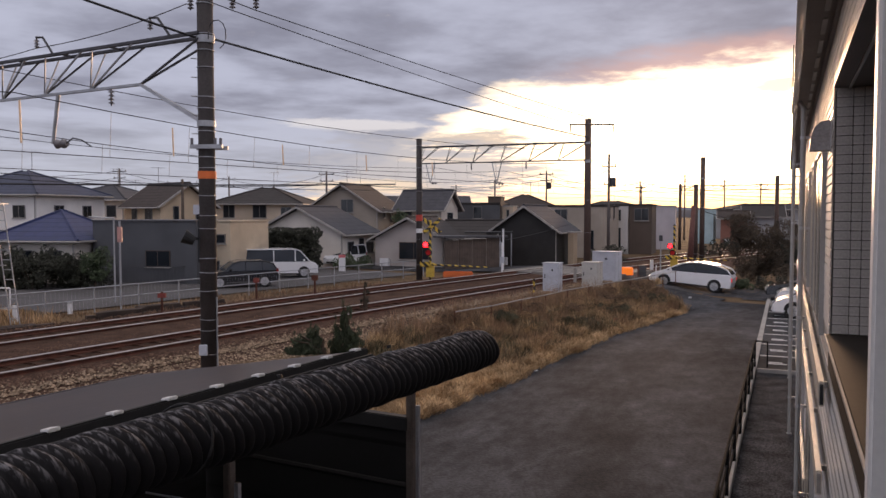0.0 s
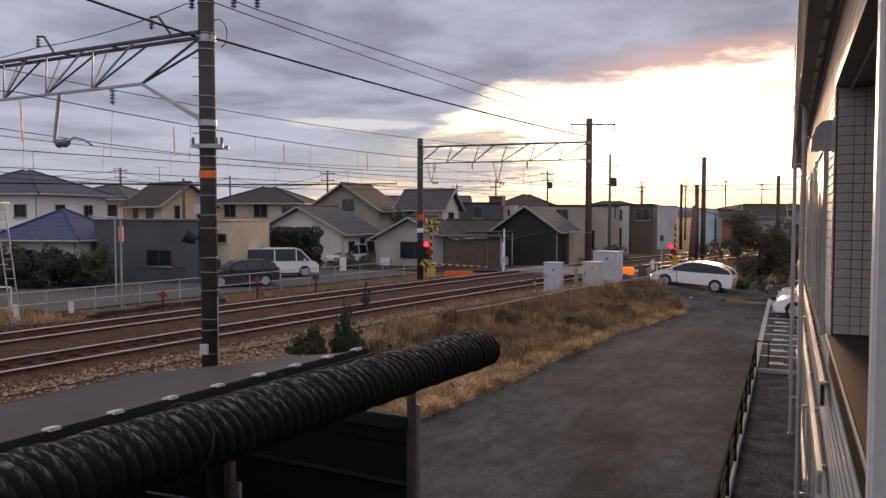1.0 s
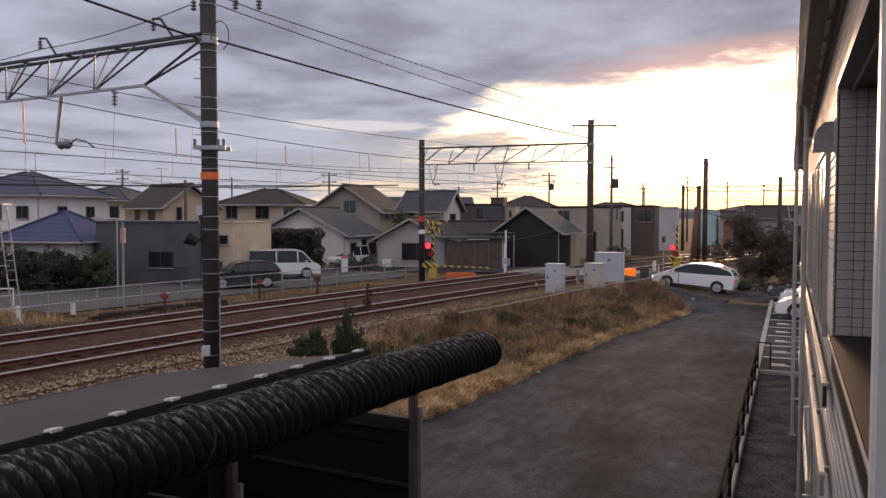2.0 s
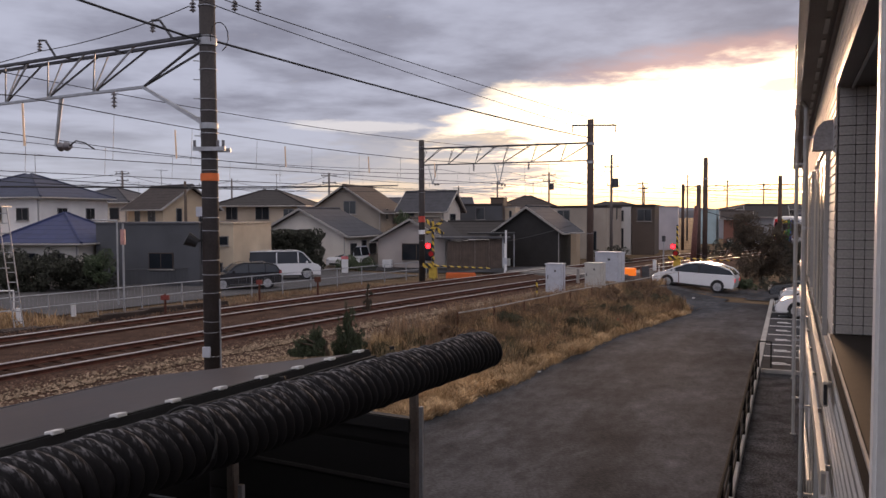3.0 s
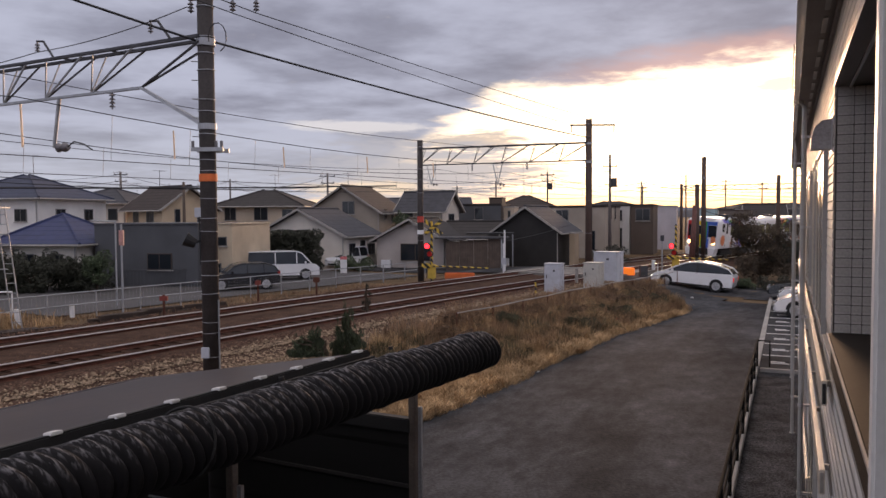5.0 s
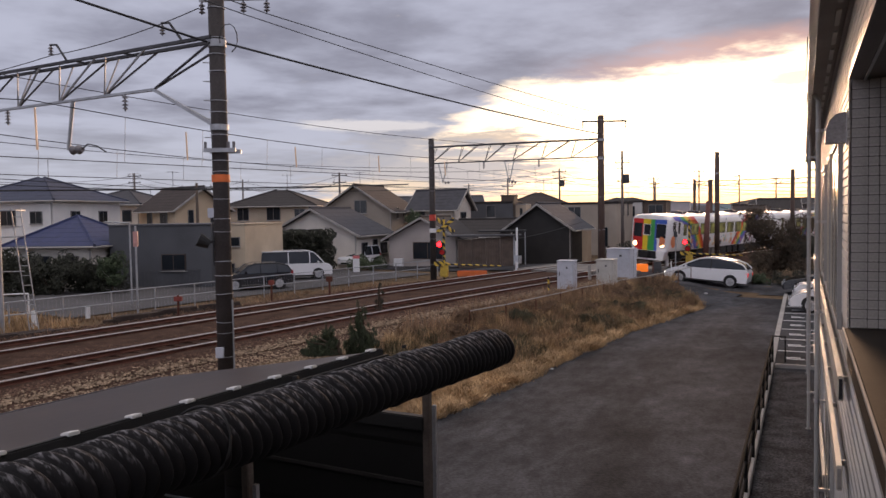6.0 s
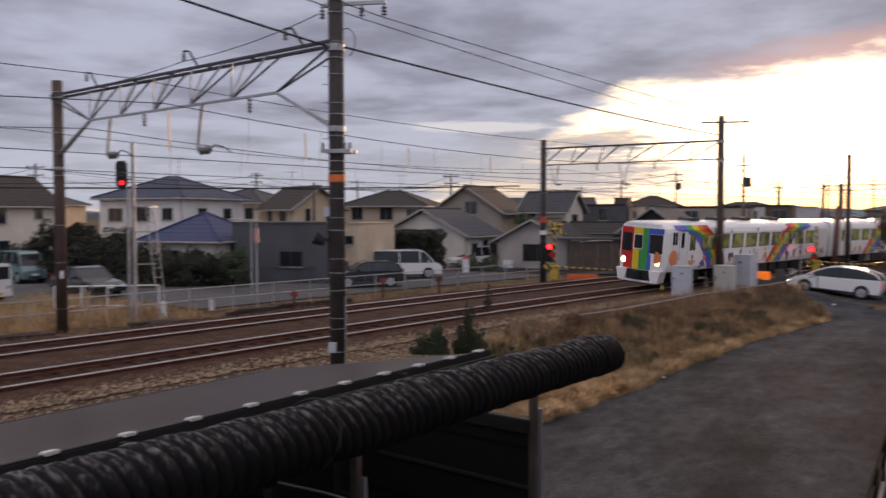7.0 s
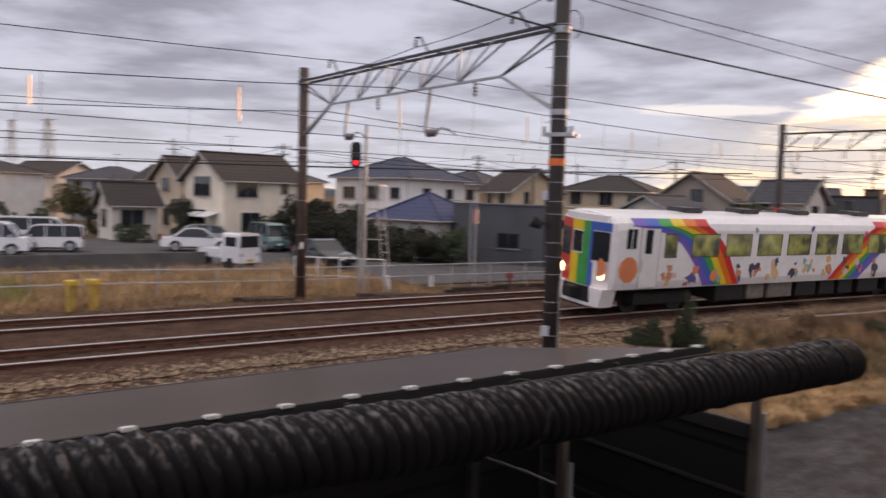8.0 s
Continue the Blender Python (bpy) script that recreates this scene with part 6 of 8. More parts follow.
# ---------- vehicles ----------
def vehicle(name, x, y, z, rz, L, W, H, paint, label, shape="hatch", category="car", pitch=0.0, lit=False):
    """A car: nose towards -y. shape: hatch, suv, van, sedan, kei."""
    t = thing(name, pose(x, y, z, pitch, 0, rz), label, category, "cars")
    gc = 0.19
    wr = 0.32 if H > 1.3 else 0.29
    S = {
        "hatch": ([(0.01, 0.28), (0.0, 0.52), (0.03, 0.70), (0.10, 0.84), (0.20, 0.94), (0.60, 1.0), (0.97, 1.06), (1.0, 0.86), (0.995, 0.55), (0.985, 0.30)], [(0.18, 0.92), (0.30, 1.22), (0.41, 1.44), (0.52, 1.53), (0.64, 1.535), (0.80, 1.47), (0.93, 1.30), (0.985, 1.04)]),
        "suv": ([(0, 0.35), (0.0, 0.75), (0.05, 0.95), (0.26, 1.05), (0.98, 1.05), (1.0, 0.75), (0.99, 0.38)], [(0.24, 1.03), (0.38, 1.52), (0.48, 1.63), (0.80, 1.62), (0.93, 1.45), (0.985, 1.05)]),
        "van": ([(0, 0.32), (0.0, 0.80), (0.04, 1.02), (0.12, 1.12), (0.99, 1.15), (1.0, 0.70), (0.995, 0.34)], [(0.11, 1.10), (0.23, 1.80), (0.30, 1.93), (0.95, 1.94), (0.985, 1.80), (0.995, 1.12)]),
        "sedan": ([(0, 0.30), (0.0, 0.60), (0.06, 0.74), (0.28, 0.88), (0.80, 0.92), (0.98, 0.90), (1.0, 0.65), (0.99, 0.32)], [(0.27, 0.87), (0.42, 1.36), (0.52, 1.44), (0.66, 1.42), (0.82, 0.93)]),
        "kei": ([(0, 0.30), (0.0, 0.72), (0.04, 0.90), (0.10, 1.00), (0.99, 1.02), (1.0, 0.66), (0.99, 0.32)], [(0.08, 0.98), (0.19, 1.62), (0.26, 1.74), (0.93, 1.75), (0.985, 1.6), (0.995, 1.0)]),
    }[shape]
    low, cab = S
    ztop = max(p[1] for p in cab)
    f = H / ztop

    def loft(bm, outline, wid, taper_top, z_taper):
        """Outline in y, z swept across the width with narrower top."""
        zs = [p[1] for p in outline]
        za, zb = min(zs), max(zs)
        sides = []
        for s, q in ((-1, 0.94), (-1, 1.0), (1, 1.0), (1, 0.94)):
            ring = []
            for (yy, zz) in outline:
                k = (zz - za) / max(1e-6, zb - za)
                w2 = wid / 2 * (1 - taper_top * k)
                inset = 0.0 if q == 1.0 else 0.06
                cy = L / 2
                ring.append(bm.verts.new((s * (w2 if q < 1 else w2 - 0.05), (yy * L - cy) * (1.0 if q == 1.0 else 0.985) + cy, zz * f + (0 if q == 1.0 else (-0.03 if k > 0.9 else 0.0)))))
            sides.append(ring)
        n = len(outline)
        for a, b in zip((sides[0], sides[1], sides[2]), (sides[1], sides[2], sides[3])):
            for i in range(n):
                bm.faces.new((a[i], a[(i + 1) % n], b[(i + 1) % n], b[i]))
        bm.faces.new(sides[0])
        bm.faces.new(sides[3][::-1])
        bmesh.ops.recalc_face_normals(bm, faces=bm.faces[:])
        return bm
    body = part("body", loft(B(), low, W, 0.06, 0), paint, t)
    glassm = GLASS
    gl = part("greenhouse", loft(B(), cab, W * 0.95, 0.20, 0), glassm, t, "dark tinted windows")
    # painted roof shell and pillars
    top = [p for p in cab if p[1] > ztop - 0.16]
    roof = [(p[0], p[1] + 0.030) for p in top]
    roof = roof + [(p[0], p[1] - 0.04) for p in roof[::-1]]
    part("roof", loft(B(), roof, W * 0.83, 0.04, 0), paint, t)
    for sx in (-1, 1):
        a0, a1 = cab[0], cab[1]
        z0f = cab[0][1]

        def edge(p):
            k = (p[1] - z0f) / (ztop - z0f)
            return Vector((sx * (W * 0.95 / 2 * (1 - 0.20 * k) + 0.004), p[0] * L, p[1] * f))
        bm = B()
        tube(bm, [edge(p) for p in cab], 0.035, 5)
        part("pillar", bm, paint, t)
        mids = {"hatch": (0.56,), "suv": (0.55, 0.78), "van": (0.30, 0.58), "sedan": (0.58,), "kei": (0.42, 0.7)}[shape]
        for my in mids:
            bm = B()
            zlow = cab[0][1] + 0.02
            rod(bm, edge((my, zlow)), edge((my, ztop - 0.07)), 0.035, seg=5)
            part("pillar", bm, BLACK if shape in ("hatch", "sedan") else paint, t)
        # mirrors, lamps, handles
        part("mirror", box(B(), (sx * W / 2 - (0.02 if sx > 0 else 0.16), cab[0][0] * L + 0.32, cab[0][1] * f + 0.02), (sx * W / 2 + (0.16 if sx > 0 else 0.02), cab[0][0] * L + 0.44, cab[0][1] * f + 0.15), bevel=0.02), paint, t)
        zl = low[1][1] * f
        part("headlight", box(B(), (min(sx * W * 0.30, sx * W * 0.475), -0.012 + low[1][0] * L, zl - 0.08), (max(sx * W * 0.30, sx * W * 0.475), 0.26 + low[1][0] * L, zl + 0.05), bevel=0.02), glow("car_headlight", (1.0, 0.95, 0.8), 5.0) if lit else mat("headlight_lens", (0.6, 0.62, 0.65), 0.1, 0.2), t, "clear headlight")
        part("taillight", box(B(), (min(sx * W * 0.40, sx * W * 0.478), L - 0.14, zl + 0.12), (max(sx * W * 0.40, sx * W * 0.478), L + 0.006, zl + 0.36), bevel=0.02), glow("car_taillight", (0.8, 0.03, 0.03), 0.5) if lit else mat("taillight_lens", (0.35, 0.02, 0.02), 0.2), t, "red taillight")
        part("trim_strip", box(B(), (min(sx * (W / 2 - 0.05), sx * (W / 2 + 0.004)), 0.22 * L, 0.30 * f - 0.06), (max(sx * (W / 2 - 0.05), sx * (W / 2 + 0.004)), 0.78 * L, 0.30 * f + 0.02)), BLACK, t)
        for hy in (0.48, 0.70):
            part("door_handle", box(B(), (min(sx * (W / 2 - 0.07), sx * (W / 2 - 0.015)), hy * L, 0.84 * f), (max(sx * (W / 2 - 0.07), sx * (W / 2 - 0.015)), hy * L + 0.16, 0.84 * f + 0.03)), paint, t)
        for wy in (0.19, 0.80):
            wh = part("wheel", rod(B(), (sx * (W / 2 - 0.21), wy * L, wr), (sx * (W / 2 + 0.008), wy * L, wr), wr, seg=24), BLACK, t, "black tyre")
            rim = part("rim", rod(B(), (sx * (W / 2 + 0.0), wy * L, wr), (sx * (W / 2 + 0.014), wy * L, wr), wr * 0.70, seg=20), mat("wheel_alloy", (0.55, 0.55, 0.57), 0.4, 0.5), wh, "alloy rim")
            bm = B()
            for q in range(5):
                a = q * 2 * math.pi / 5
                rod(bm, (sx * (W / 2 + 0.016), wy * L, wr), (sx * (W / 2 + 0.016), wy * L + wr * 0.6 * math.cos(a), wr + wr * 0.6 * math.sin(a)), 0.03, seg=4)
            part("spokes", bm, GALV, wh)
            arch = part("wheel_arch", rod(B(), (sx * (W / 2 - 0.20), wy * L, wr + 0.02), (sx * (W / 2 - 0.004), wy * L, wr + 0.02), wr + 0.05, seg=20), BLACK, t)
    part("bumper", box(B(), (-W * 0.46, -0.03, 0.26), (W * 0.46, 0.25, 0.48 * f), bevel=0.05), paint, t)
    part("grille", box(B(), (-W * 0.26, -0.045, 0.32), (W * 0.26, -0.02, 0.44), bevel=0.008), BLACK, t, "dark grille")
    part("number_plate", box(B(), (-0.17, -0.062, 0.44), (0.17, -0.046, 0.60)), WHITE, t, "blank white plate")
    return t


CARW = mat("car_white", (0.74, 0.74, 0.76), 0.22, 0, 1.0, 0.04, 0.0, 5.0, coat=0.6)
CARB = mat("car_black", (0.012, 0.013, 0.016), 0.18, 0.2, 1.0, 0.1, 0.0, 5.0, coat=0.6)
CARD = mat("car_slate", (0.018, 0.021, 0.029), 0.2, 0.3, 1.0, 0.1, 0.0, 5.0, coat=0.6)
CART = mat("car_teal", (0.15, 0.24, 0.25), 0.3, 0.1, 1.0, 0.1, 0.0, 5.0, coat=0.5)
CARS = mat("car_silver", (0.40, 0.41, 0.43), 0.3, 0.5, 1.0, 0.06, 0.0, 5.0, coat=0.5)


vehicle("car", 12.23, 45.47, 0.33, -119, 4.5, 1.74, 1.53, CARW, "white estate car waiting with lit headlamps before the crossing", "hatch", pitch=-4.5, lit=True)
vehicle("van", -8.1, 49.6, 0.41, 109, 4.7, 1.7, 1.78, CARW, "white delivery van with dark side windows in the car park", "van", "van")
vehicle("car", -12.9, 41.8, 0.41, -66, 3.9, 1.72, 1.42, CARD, "dark blue estate car parked behind the fence", "suv")
vehicle("car", -8.3, 57.6, 0.41, -30, 3.6, 1.5, 1.6, CARW, "small white car parked before a house", "kei")
BL = pose(0, 0, 0, 0, 0, -23.85)
for (o, yl, mt, shp, H, lb) in ((-0.55, 36.4, CARW, "hatch", 1.5, "white car parked nose-out in a bay"), (-0.40, 38.9, CARW, "suv", 1.6, "white tall car parked nose-out in a bay"), (-0.95, 43.6, CARB, "sedan", 1.45, "black car parked nose-out in a bay")):
    p = BL @ Vector((o, yl, 0))
    vehicle("car", p.x, p.y, 0.01, -113.85, 4.3, 1.7, H, mt, lb, shp)
vehicle("car", -22.2, 35.2, 0.41, 60, 4.6, 1.75, 1.42, CARB, "black saloon in the car park", "sedan")
vehicle("van", -31.2, 41.8, 0.41, 62, 3.4, 1.48, 1.85, CART, "teal box-shaped small van in the car park", "kei", "van")
vehicle("car", -33.9, 40.6, 0.41, 133, 4.6, 1.75, 1.48, CARW, "white saloon car in the car park", "sedan")
vehicle("car", -42.3, 31.4, 0.41, -47, 3.5, 1.5, 1.6, CARW, "white small car in the car park", "kei")
vehicle("van", -43.8, 36.6, 0.41, 133, 4.6, 1.7, 1.85, CARW, "white tall van in the car park", "van", "van")
vehicle("van", -39.5, 30.0, 0.41, 133, 4.4, 1.7, 1.85, CARW, "white van in the car park", "van", "van")
vehicle("car", -36.5, 44.6, 0.41, 133, 4.2, 1.7, 1.5, CARS, "silver car in the car park", "suv")


def small_truck(x, y, rz):
    t = thing("pickup_truck", pose(x, y, 0.41, 0, 0, rz), "white small flatbed truck in the car park", "truck", "cars")
    part("cab", prism(B(), [(-0.72, 0.3), (0.72, 0.3), (0.72, 1.1), (0.66, 1.72), (0.55, 1.80), (-0.55, 1.80), (-0.66, 1.72), (-0.72, 1.1)], 0.05, 1.35), CARW, t, "white cab")
    part("windscreen", box(B(), (-0.60, 0.028, 1.08), (0.60, 0.048, 1.66), bevel=0.01), GLASS, t, "dark windscreen")
    for sx in (-1, 1):
        part("side_window", box(B(), (min(sx * 0.70, sx * 0.725), 0.25, 1.12), (max(sx * 0.70, sx * 0.725), 1.1, 1.6)), GLASS, t)
        part("headlight", box(B(), (min(sx * 0.42, sx * 0.66), 0.02, 0.62), (max(sx * 0.42, sx * 0.66), 0.049, 0.78)), mat("headlight_lens", (0.6, 0.62, 0.65), 0.1, 0.2), t)
        for wy in (0.75, 2.6):
            part("wheel", rod(B(), (sx * 0.52, wy, 0.27), (sx * 0.73, wy, 0.27), 0.27, seg=18), BLACK, t, "black tyre")
        part("bed_side", box(B(), (min(sx * 0.69, sx * 0.72), 1.42, 0.62), (max(sx * 0.69, sx * 0.72), 3.3, 0.92)), CARW, t)
    part("bed", box(B(), (-0.72, 1.40, 0.50), (0.72, 3.32, 0.60)), CARW, t)
    part("tailgate", box(B(), (-0.69, 3.29, 0.61), (0.69, 3.32, 0.92)), CARW, t)
    part("bumper", box(B(), (-0.70, 0.0, 0.28), (0.70, 0.048, 0.50), bevel=0.01), CARW, t)
    part("number_plate", box(B(), (-0.17, -0.012, 0.34), (0.17, -0.002, 0.48)), YELLOW, t, "blank yellow plate")


small_truck(-25.7, 32.0, 80)


# ---------- beside the railway ----------
def cabinet(x, y, rz, w, d, h, label, z0=0.45, m=CABINET):
    t = thing("signal_cabinet", pose(x, y, z0, 0, 0, rz), label, "cabinet", "signal cabinets")
    part("plinth", box(B(), (-w / 2 + 0.04, -d / 2 + 0.04, -0.25), (w / 2 - 0.04, d / 2 - 0.04, 0.08)), CONCRETE, t)
    part("body", box(B(), (-w / 2, -d / 2, 0.083), (w / 2, d / 2, h - 0.05), bevel=0.015), m, t)
    part("lid", box(B(), (-w / 2 - 0.03, -d / 2 - 0.03, h - 0.048), (w / 2 + 0.03, d / 2 + 0.03, h), bevel=0.012), m, t)
    dr = part("door", box(B(), (-w / 2 + 0.05, -d / 2 - 0.014, 0.16), (w / 2 - 0.05, -d / 2 - 0.002, h - 0.12), bevel=0.004), m, t)
    part("handle", box(B(), (-w / 2 + 0.10, -d / 2 - 0.045, h * 0.52), (-w / 2 + 0.14, -d / 2 - 0.016, h * 0.64)), STEEL_DARK, dr, "dark handle")
    part("name_plate", box(B(), (w * 0.05, -d / 2 - 0.019, h * 0.74), (w * 0.16, -d / 2 - 0.0155, h * 0.80)), STEEL_DARK, dr)
    for zz in (0.3, h - 0.3):
        part("hinge", rod(B(), (w / 2 - 0.04, -d / 2 - 0.02, zz), (w / 2 - 0.04, -d / 2 - 0.02, zz + 0.1), 0.014, seg=6), GALV, dr)
    part("side_seam", box(B(), (w / 2 + 0.002, -0.008, 0.12), (w / 2 + 0.006, 0.008, h - 0.08)), STEEL_DARK, t)
    return t


cabinet(5.40, 38.3, -24, 0.80, 0.72, 1.55, "pale blue-grey steel signal cabinet beside the track")
cabinet(7.75, 40.4, -30, 0.86, 0.80, 1.45, "cream-grey steel signal cabinet with a dark plinth", m=mat("cream_cabinet", (0.50, 0.49, 0.46), 0.5, 0, 1.5, 0.12, 0.05, 12.0))
cabinet(9.4, 44.6, -34, 1.40, 1.0, 1.80, "large pale blue-grey signal cabinet by the crossing")


def stripe_mat():
    m = mat("hazard_stripes", (0.62, 0.42, 0.05), 0.5, 0, 2, 0.1, 0.0)
    nt = m.node_tree
    b = nt.nodes["Principled BSDF"]
    tc = nt.nodes.new("ShaderNodeTexCoord")
    wv = nt.nodes.new("ShaderNodeTexWave")
    wv.bands_direction = "DIAGONAL"
    wv.inputs["Scale"].default_value = 1.6
    nt.links.new(tc.outputs["Object"], wv.inputs["Vector"])
    gt = nt.nodes.new("ShaderNodeMath")
    gt.operation = "GREATER_THAN"
    gt.inputs[1].default_value = 0.5
    nt.links.new(wv.outputs[1], gt.inputs[0])
    mx = nt.nodes.new("ShaderNodeMix")
    mx.data_type = "RGBA"
    nt.links.new(gt.outputs[0], mx.inputs[0])
    mx.inputs[6].default_value, mx.inputs[7].default_value = (0.02, 0.02, 0.02, 1), (0.62, 0.42, 0.05, 1)
    nt.links.new(mx.outputs[2], b.inputs["Base Color"])
    return m


HAZARD = stripe_mat()
LAMP_ON = glow("crossing_lamp_on", (1.0, 0.012, 0.016), 9.0)
LAMP_DIM = glow("crossing_lamp_dim", (0.5, 0.01, 0.01), 0.12)


def crossing_signal(x, y, rz, zt, zl, label, cross=True, z0=0.6):
    t = thing("crossing_signal", pose(x, y, z0, 0, 0, rz), label, "crossing signal", "crossing signals")
    h = zt - z0
    part("pole", rod(B(), (0, 0, -0.2), (0, 0, h), 0.07, seg=10), HAZARD, t, "black and yellow banded pole")
    l = zl - z0
    part("arm", box(B(), (-0.40, -0.03, l + 0.0), (0.05, 0.03, l + 0.05)), STEEL_DARK, t)
    for zz, mm, xx in ((l + 0.02, LAMP_ON, -0.26), (l - 0.42, LAMP_DIM, -0.10)):
        hd = part("lamp_head", rod(B(), (xx, 0.05, zz), (xx, -0.09, zz), 0.20, seg=18), BLACK, t, "black lamp backboard")
        part("lamp", rod(B(), (xx, -0.092, zz), (xx, -0.12, zz), 0.145, seg=16), mm, hd, "glowing red lamp")
        bm = B()
        for i in range(9):
            a0, a1 = math.pi * i / 9, math.pi * (i + 1) / 9
            v = [bm.verts.new((xx + 0.17 * math.cos(a), yy, zz + 0.17 * math.sin(a))) for a, yy in ((a0, -0.09), (a1, -0.09), (a1, -0.32), (a0, -0.32))]
            bm.faces.new(v)
        part("hood", bm, BLACK, hd)
    if cross:
        for a in (38, -38):
            o = part("cross_board", box(B(), (-0.62, -0.13, -0.09), (0.62, -0.10, 0.09), bevel=0.004), HAZARD, t, "black and yellow cross board")
            o.matrix_basis = pose(0.12, 0.0 if a > 0 else -0.035, h - 0.35, 0, a, 0)
    part("control_box", box(B(), (-0.22, -0.18, 0.2), (0.22, 0.16, 1.0), bevel=0.02), YELLOW, t, "yellow barrier machine")
    arm = part("barrier_arm", rod(B(), (0.1, -0.2, 0.92), (3.4, -0.2, 0.80), 0.05, 0.03, seg=8), HAZARD, t, "lowered striped barrier arm")
    part("counterweight", box(B(), (-0.55, -0.28, 0.80), (0.0, -0.12, 1.08), bevel=0.02), HAZARD, t)
    part("finial", rod(B(), (0, 0, h), (0, 0, h + 0.12), 0.09, 0.02, seg=10), STEEL_DARK, t)
    return t


crossing_signal(-0.72, 44.2, -8, 4.05, 2.62, "level crossing signal with lit red lamp and cross boards")
crossing_signal(15.2, 51.2, -20, 3.6, 2.25, "level crossing signal with lit red lamp and lowered barrier", cross=False)


def post(name, x, y, z0, z1, r, m, label, category, top=None, group=""):
    t = thing(name, pose(x, y, z0), label, category, group)
    part("pole", rod(B(), (0, 0, 0), (0, 0, z1 - z0), r, seg=8), m, t)
    if top:
        mm, w, h, zc = top
        part("head", box(B(), (-w / 2, -0.06, zc - z0 - h / 2), (w / 2, 0.06, zc - z0 + h / 2), bevel=0.015), mm, t)
    return t


DARKRED = mat("faded_red_box", (0.22, 0.045, 0.035), 0.7, 0, 3.0, 0.3, 0.1)
post("marker_post", 3.9, 50.5, 0.6, 3.4, 0.06, WHITE, "slim white post at the crossing", "post", None, "white posts")
post("marker_post", 3.7, 48.8, 0.6, 2.6, 0.05, WHITE, "slim white post at the crossing", "post", (CABINET, 0.25, 0.4, 1.5), "white posts")
post("marker_post", 13.3, 47.6, 0.5, 3.0, 0.04, GALV, "slim grey post with a small dark box", "post", (STEEL_DARK, 0.2, 0.35, 2.9))
post("marker_post", 12.1, 44.2, 0.35, 1.5, 0.03, WHITE, "short white post by the verge", "post")
post("push_button_post", -13.1, 31.6, 0.45, 4.1, 0.045, GALV, "grey post with a red and white emergency box", "post", (mat("red_white_box", (0.55, 0.30, 0.27), 0.5), 0.18, 0.62, 3.55))
t = post("gooseneck_pole", -14.6, 34.6, 0.45, 4.2, 0.04, GALV, "slim grey pole with a bent arm", "post")
part("arm", rod(B(), (0, 0, 3.74), (-1.1, 0, 3.8), 0.035), GALV, t)
post("trackside_post", -8.5, 35.4, 0.45, 1.5, 0.05, RUST, "rusty post with a red box by the track", "post", (DARKRED, 0.26, 0.20, 1.36), "trackside posts")
post("trackside_post", -11.0, 30.4, 0.45, 1.35, 0.05, RUST, "rusty post with a red box by the track", "post", (DARKRED, 0.32, 0.18, 1.2), "trackside posts")
post("trackside_post", -6.0, 36.4, 0.45, 1.5, 0.05, RUST, "rusty post with a box by the track", "post", (RUST, 0.30, 0.24, 1.40), "trackside posts")
post("marker_post", -15.6, 28.3, 0.40, 1.05, 0.10, WHITE, "short thick white marker post", "post")
post("marker_post", -14.7, 30.6, 0.45, 0.95, 0.10, WHITE, "short white marker stone", "post")
for u, o in ((33.2, 1.9), (35.6, 1.9)):
    p = track(u, o)
    post("hazard_stake", p.x, p.y, 0.4, 1.25, 0.045, HAZARD, "black and yellow striped stake by the rails", "stake", None, "striped stakes")
post("concrete_stake", 7.3, 43.0, 0.45, 1.4, 0.09, CONCRETE, "short concrete stake by the cabinets", "stake")
post("concrete_stake", 14.0, 52.2, 0.6, 1.3, 0.12, WHITE, "short white stake by the track", "stake")
o = part("orange_barrier", box(B(), (-0.9, -0.08, 0), (0.9, 0.08, 0.42), bevel=0.05), ORANGE)
o.matrix_basis = pose(0.9, 46.6, 0.52, 0, 0, -6)
tagged(o, "low bright orange barrier block by the crossing", "barrier")
o = part("orange_box", box(B(), (-0.36, -0.25, 0), (0.36, 0.25, 0.55), bevel=0.04), glow("lit_orange", (1.0, 0.22, 0.02), 0.5))
o.matrix_basis = pose(11.1, 47.0, 0.6, 0, 0, -20)
tagged(o, "glowing orange obstacle light box", "warning light")
o = part("dark_box", box(B(), (-0.22, -0.2, 0), (0.22, 0.2, 0.9), bevel=0.02), STEEL_DARK)
o.matrix_basis = pose(11.75, 46.0, 0.45)
tagged(o, "dark steel box by the crossing", "box")


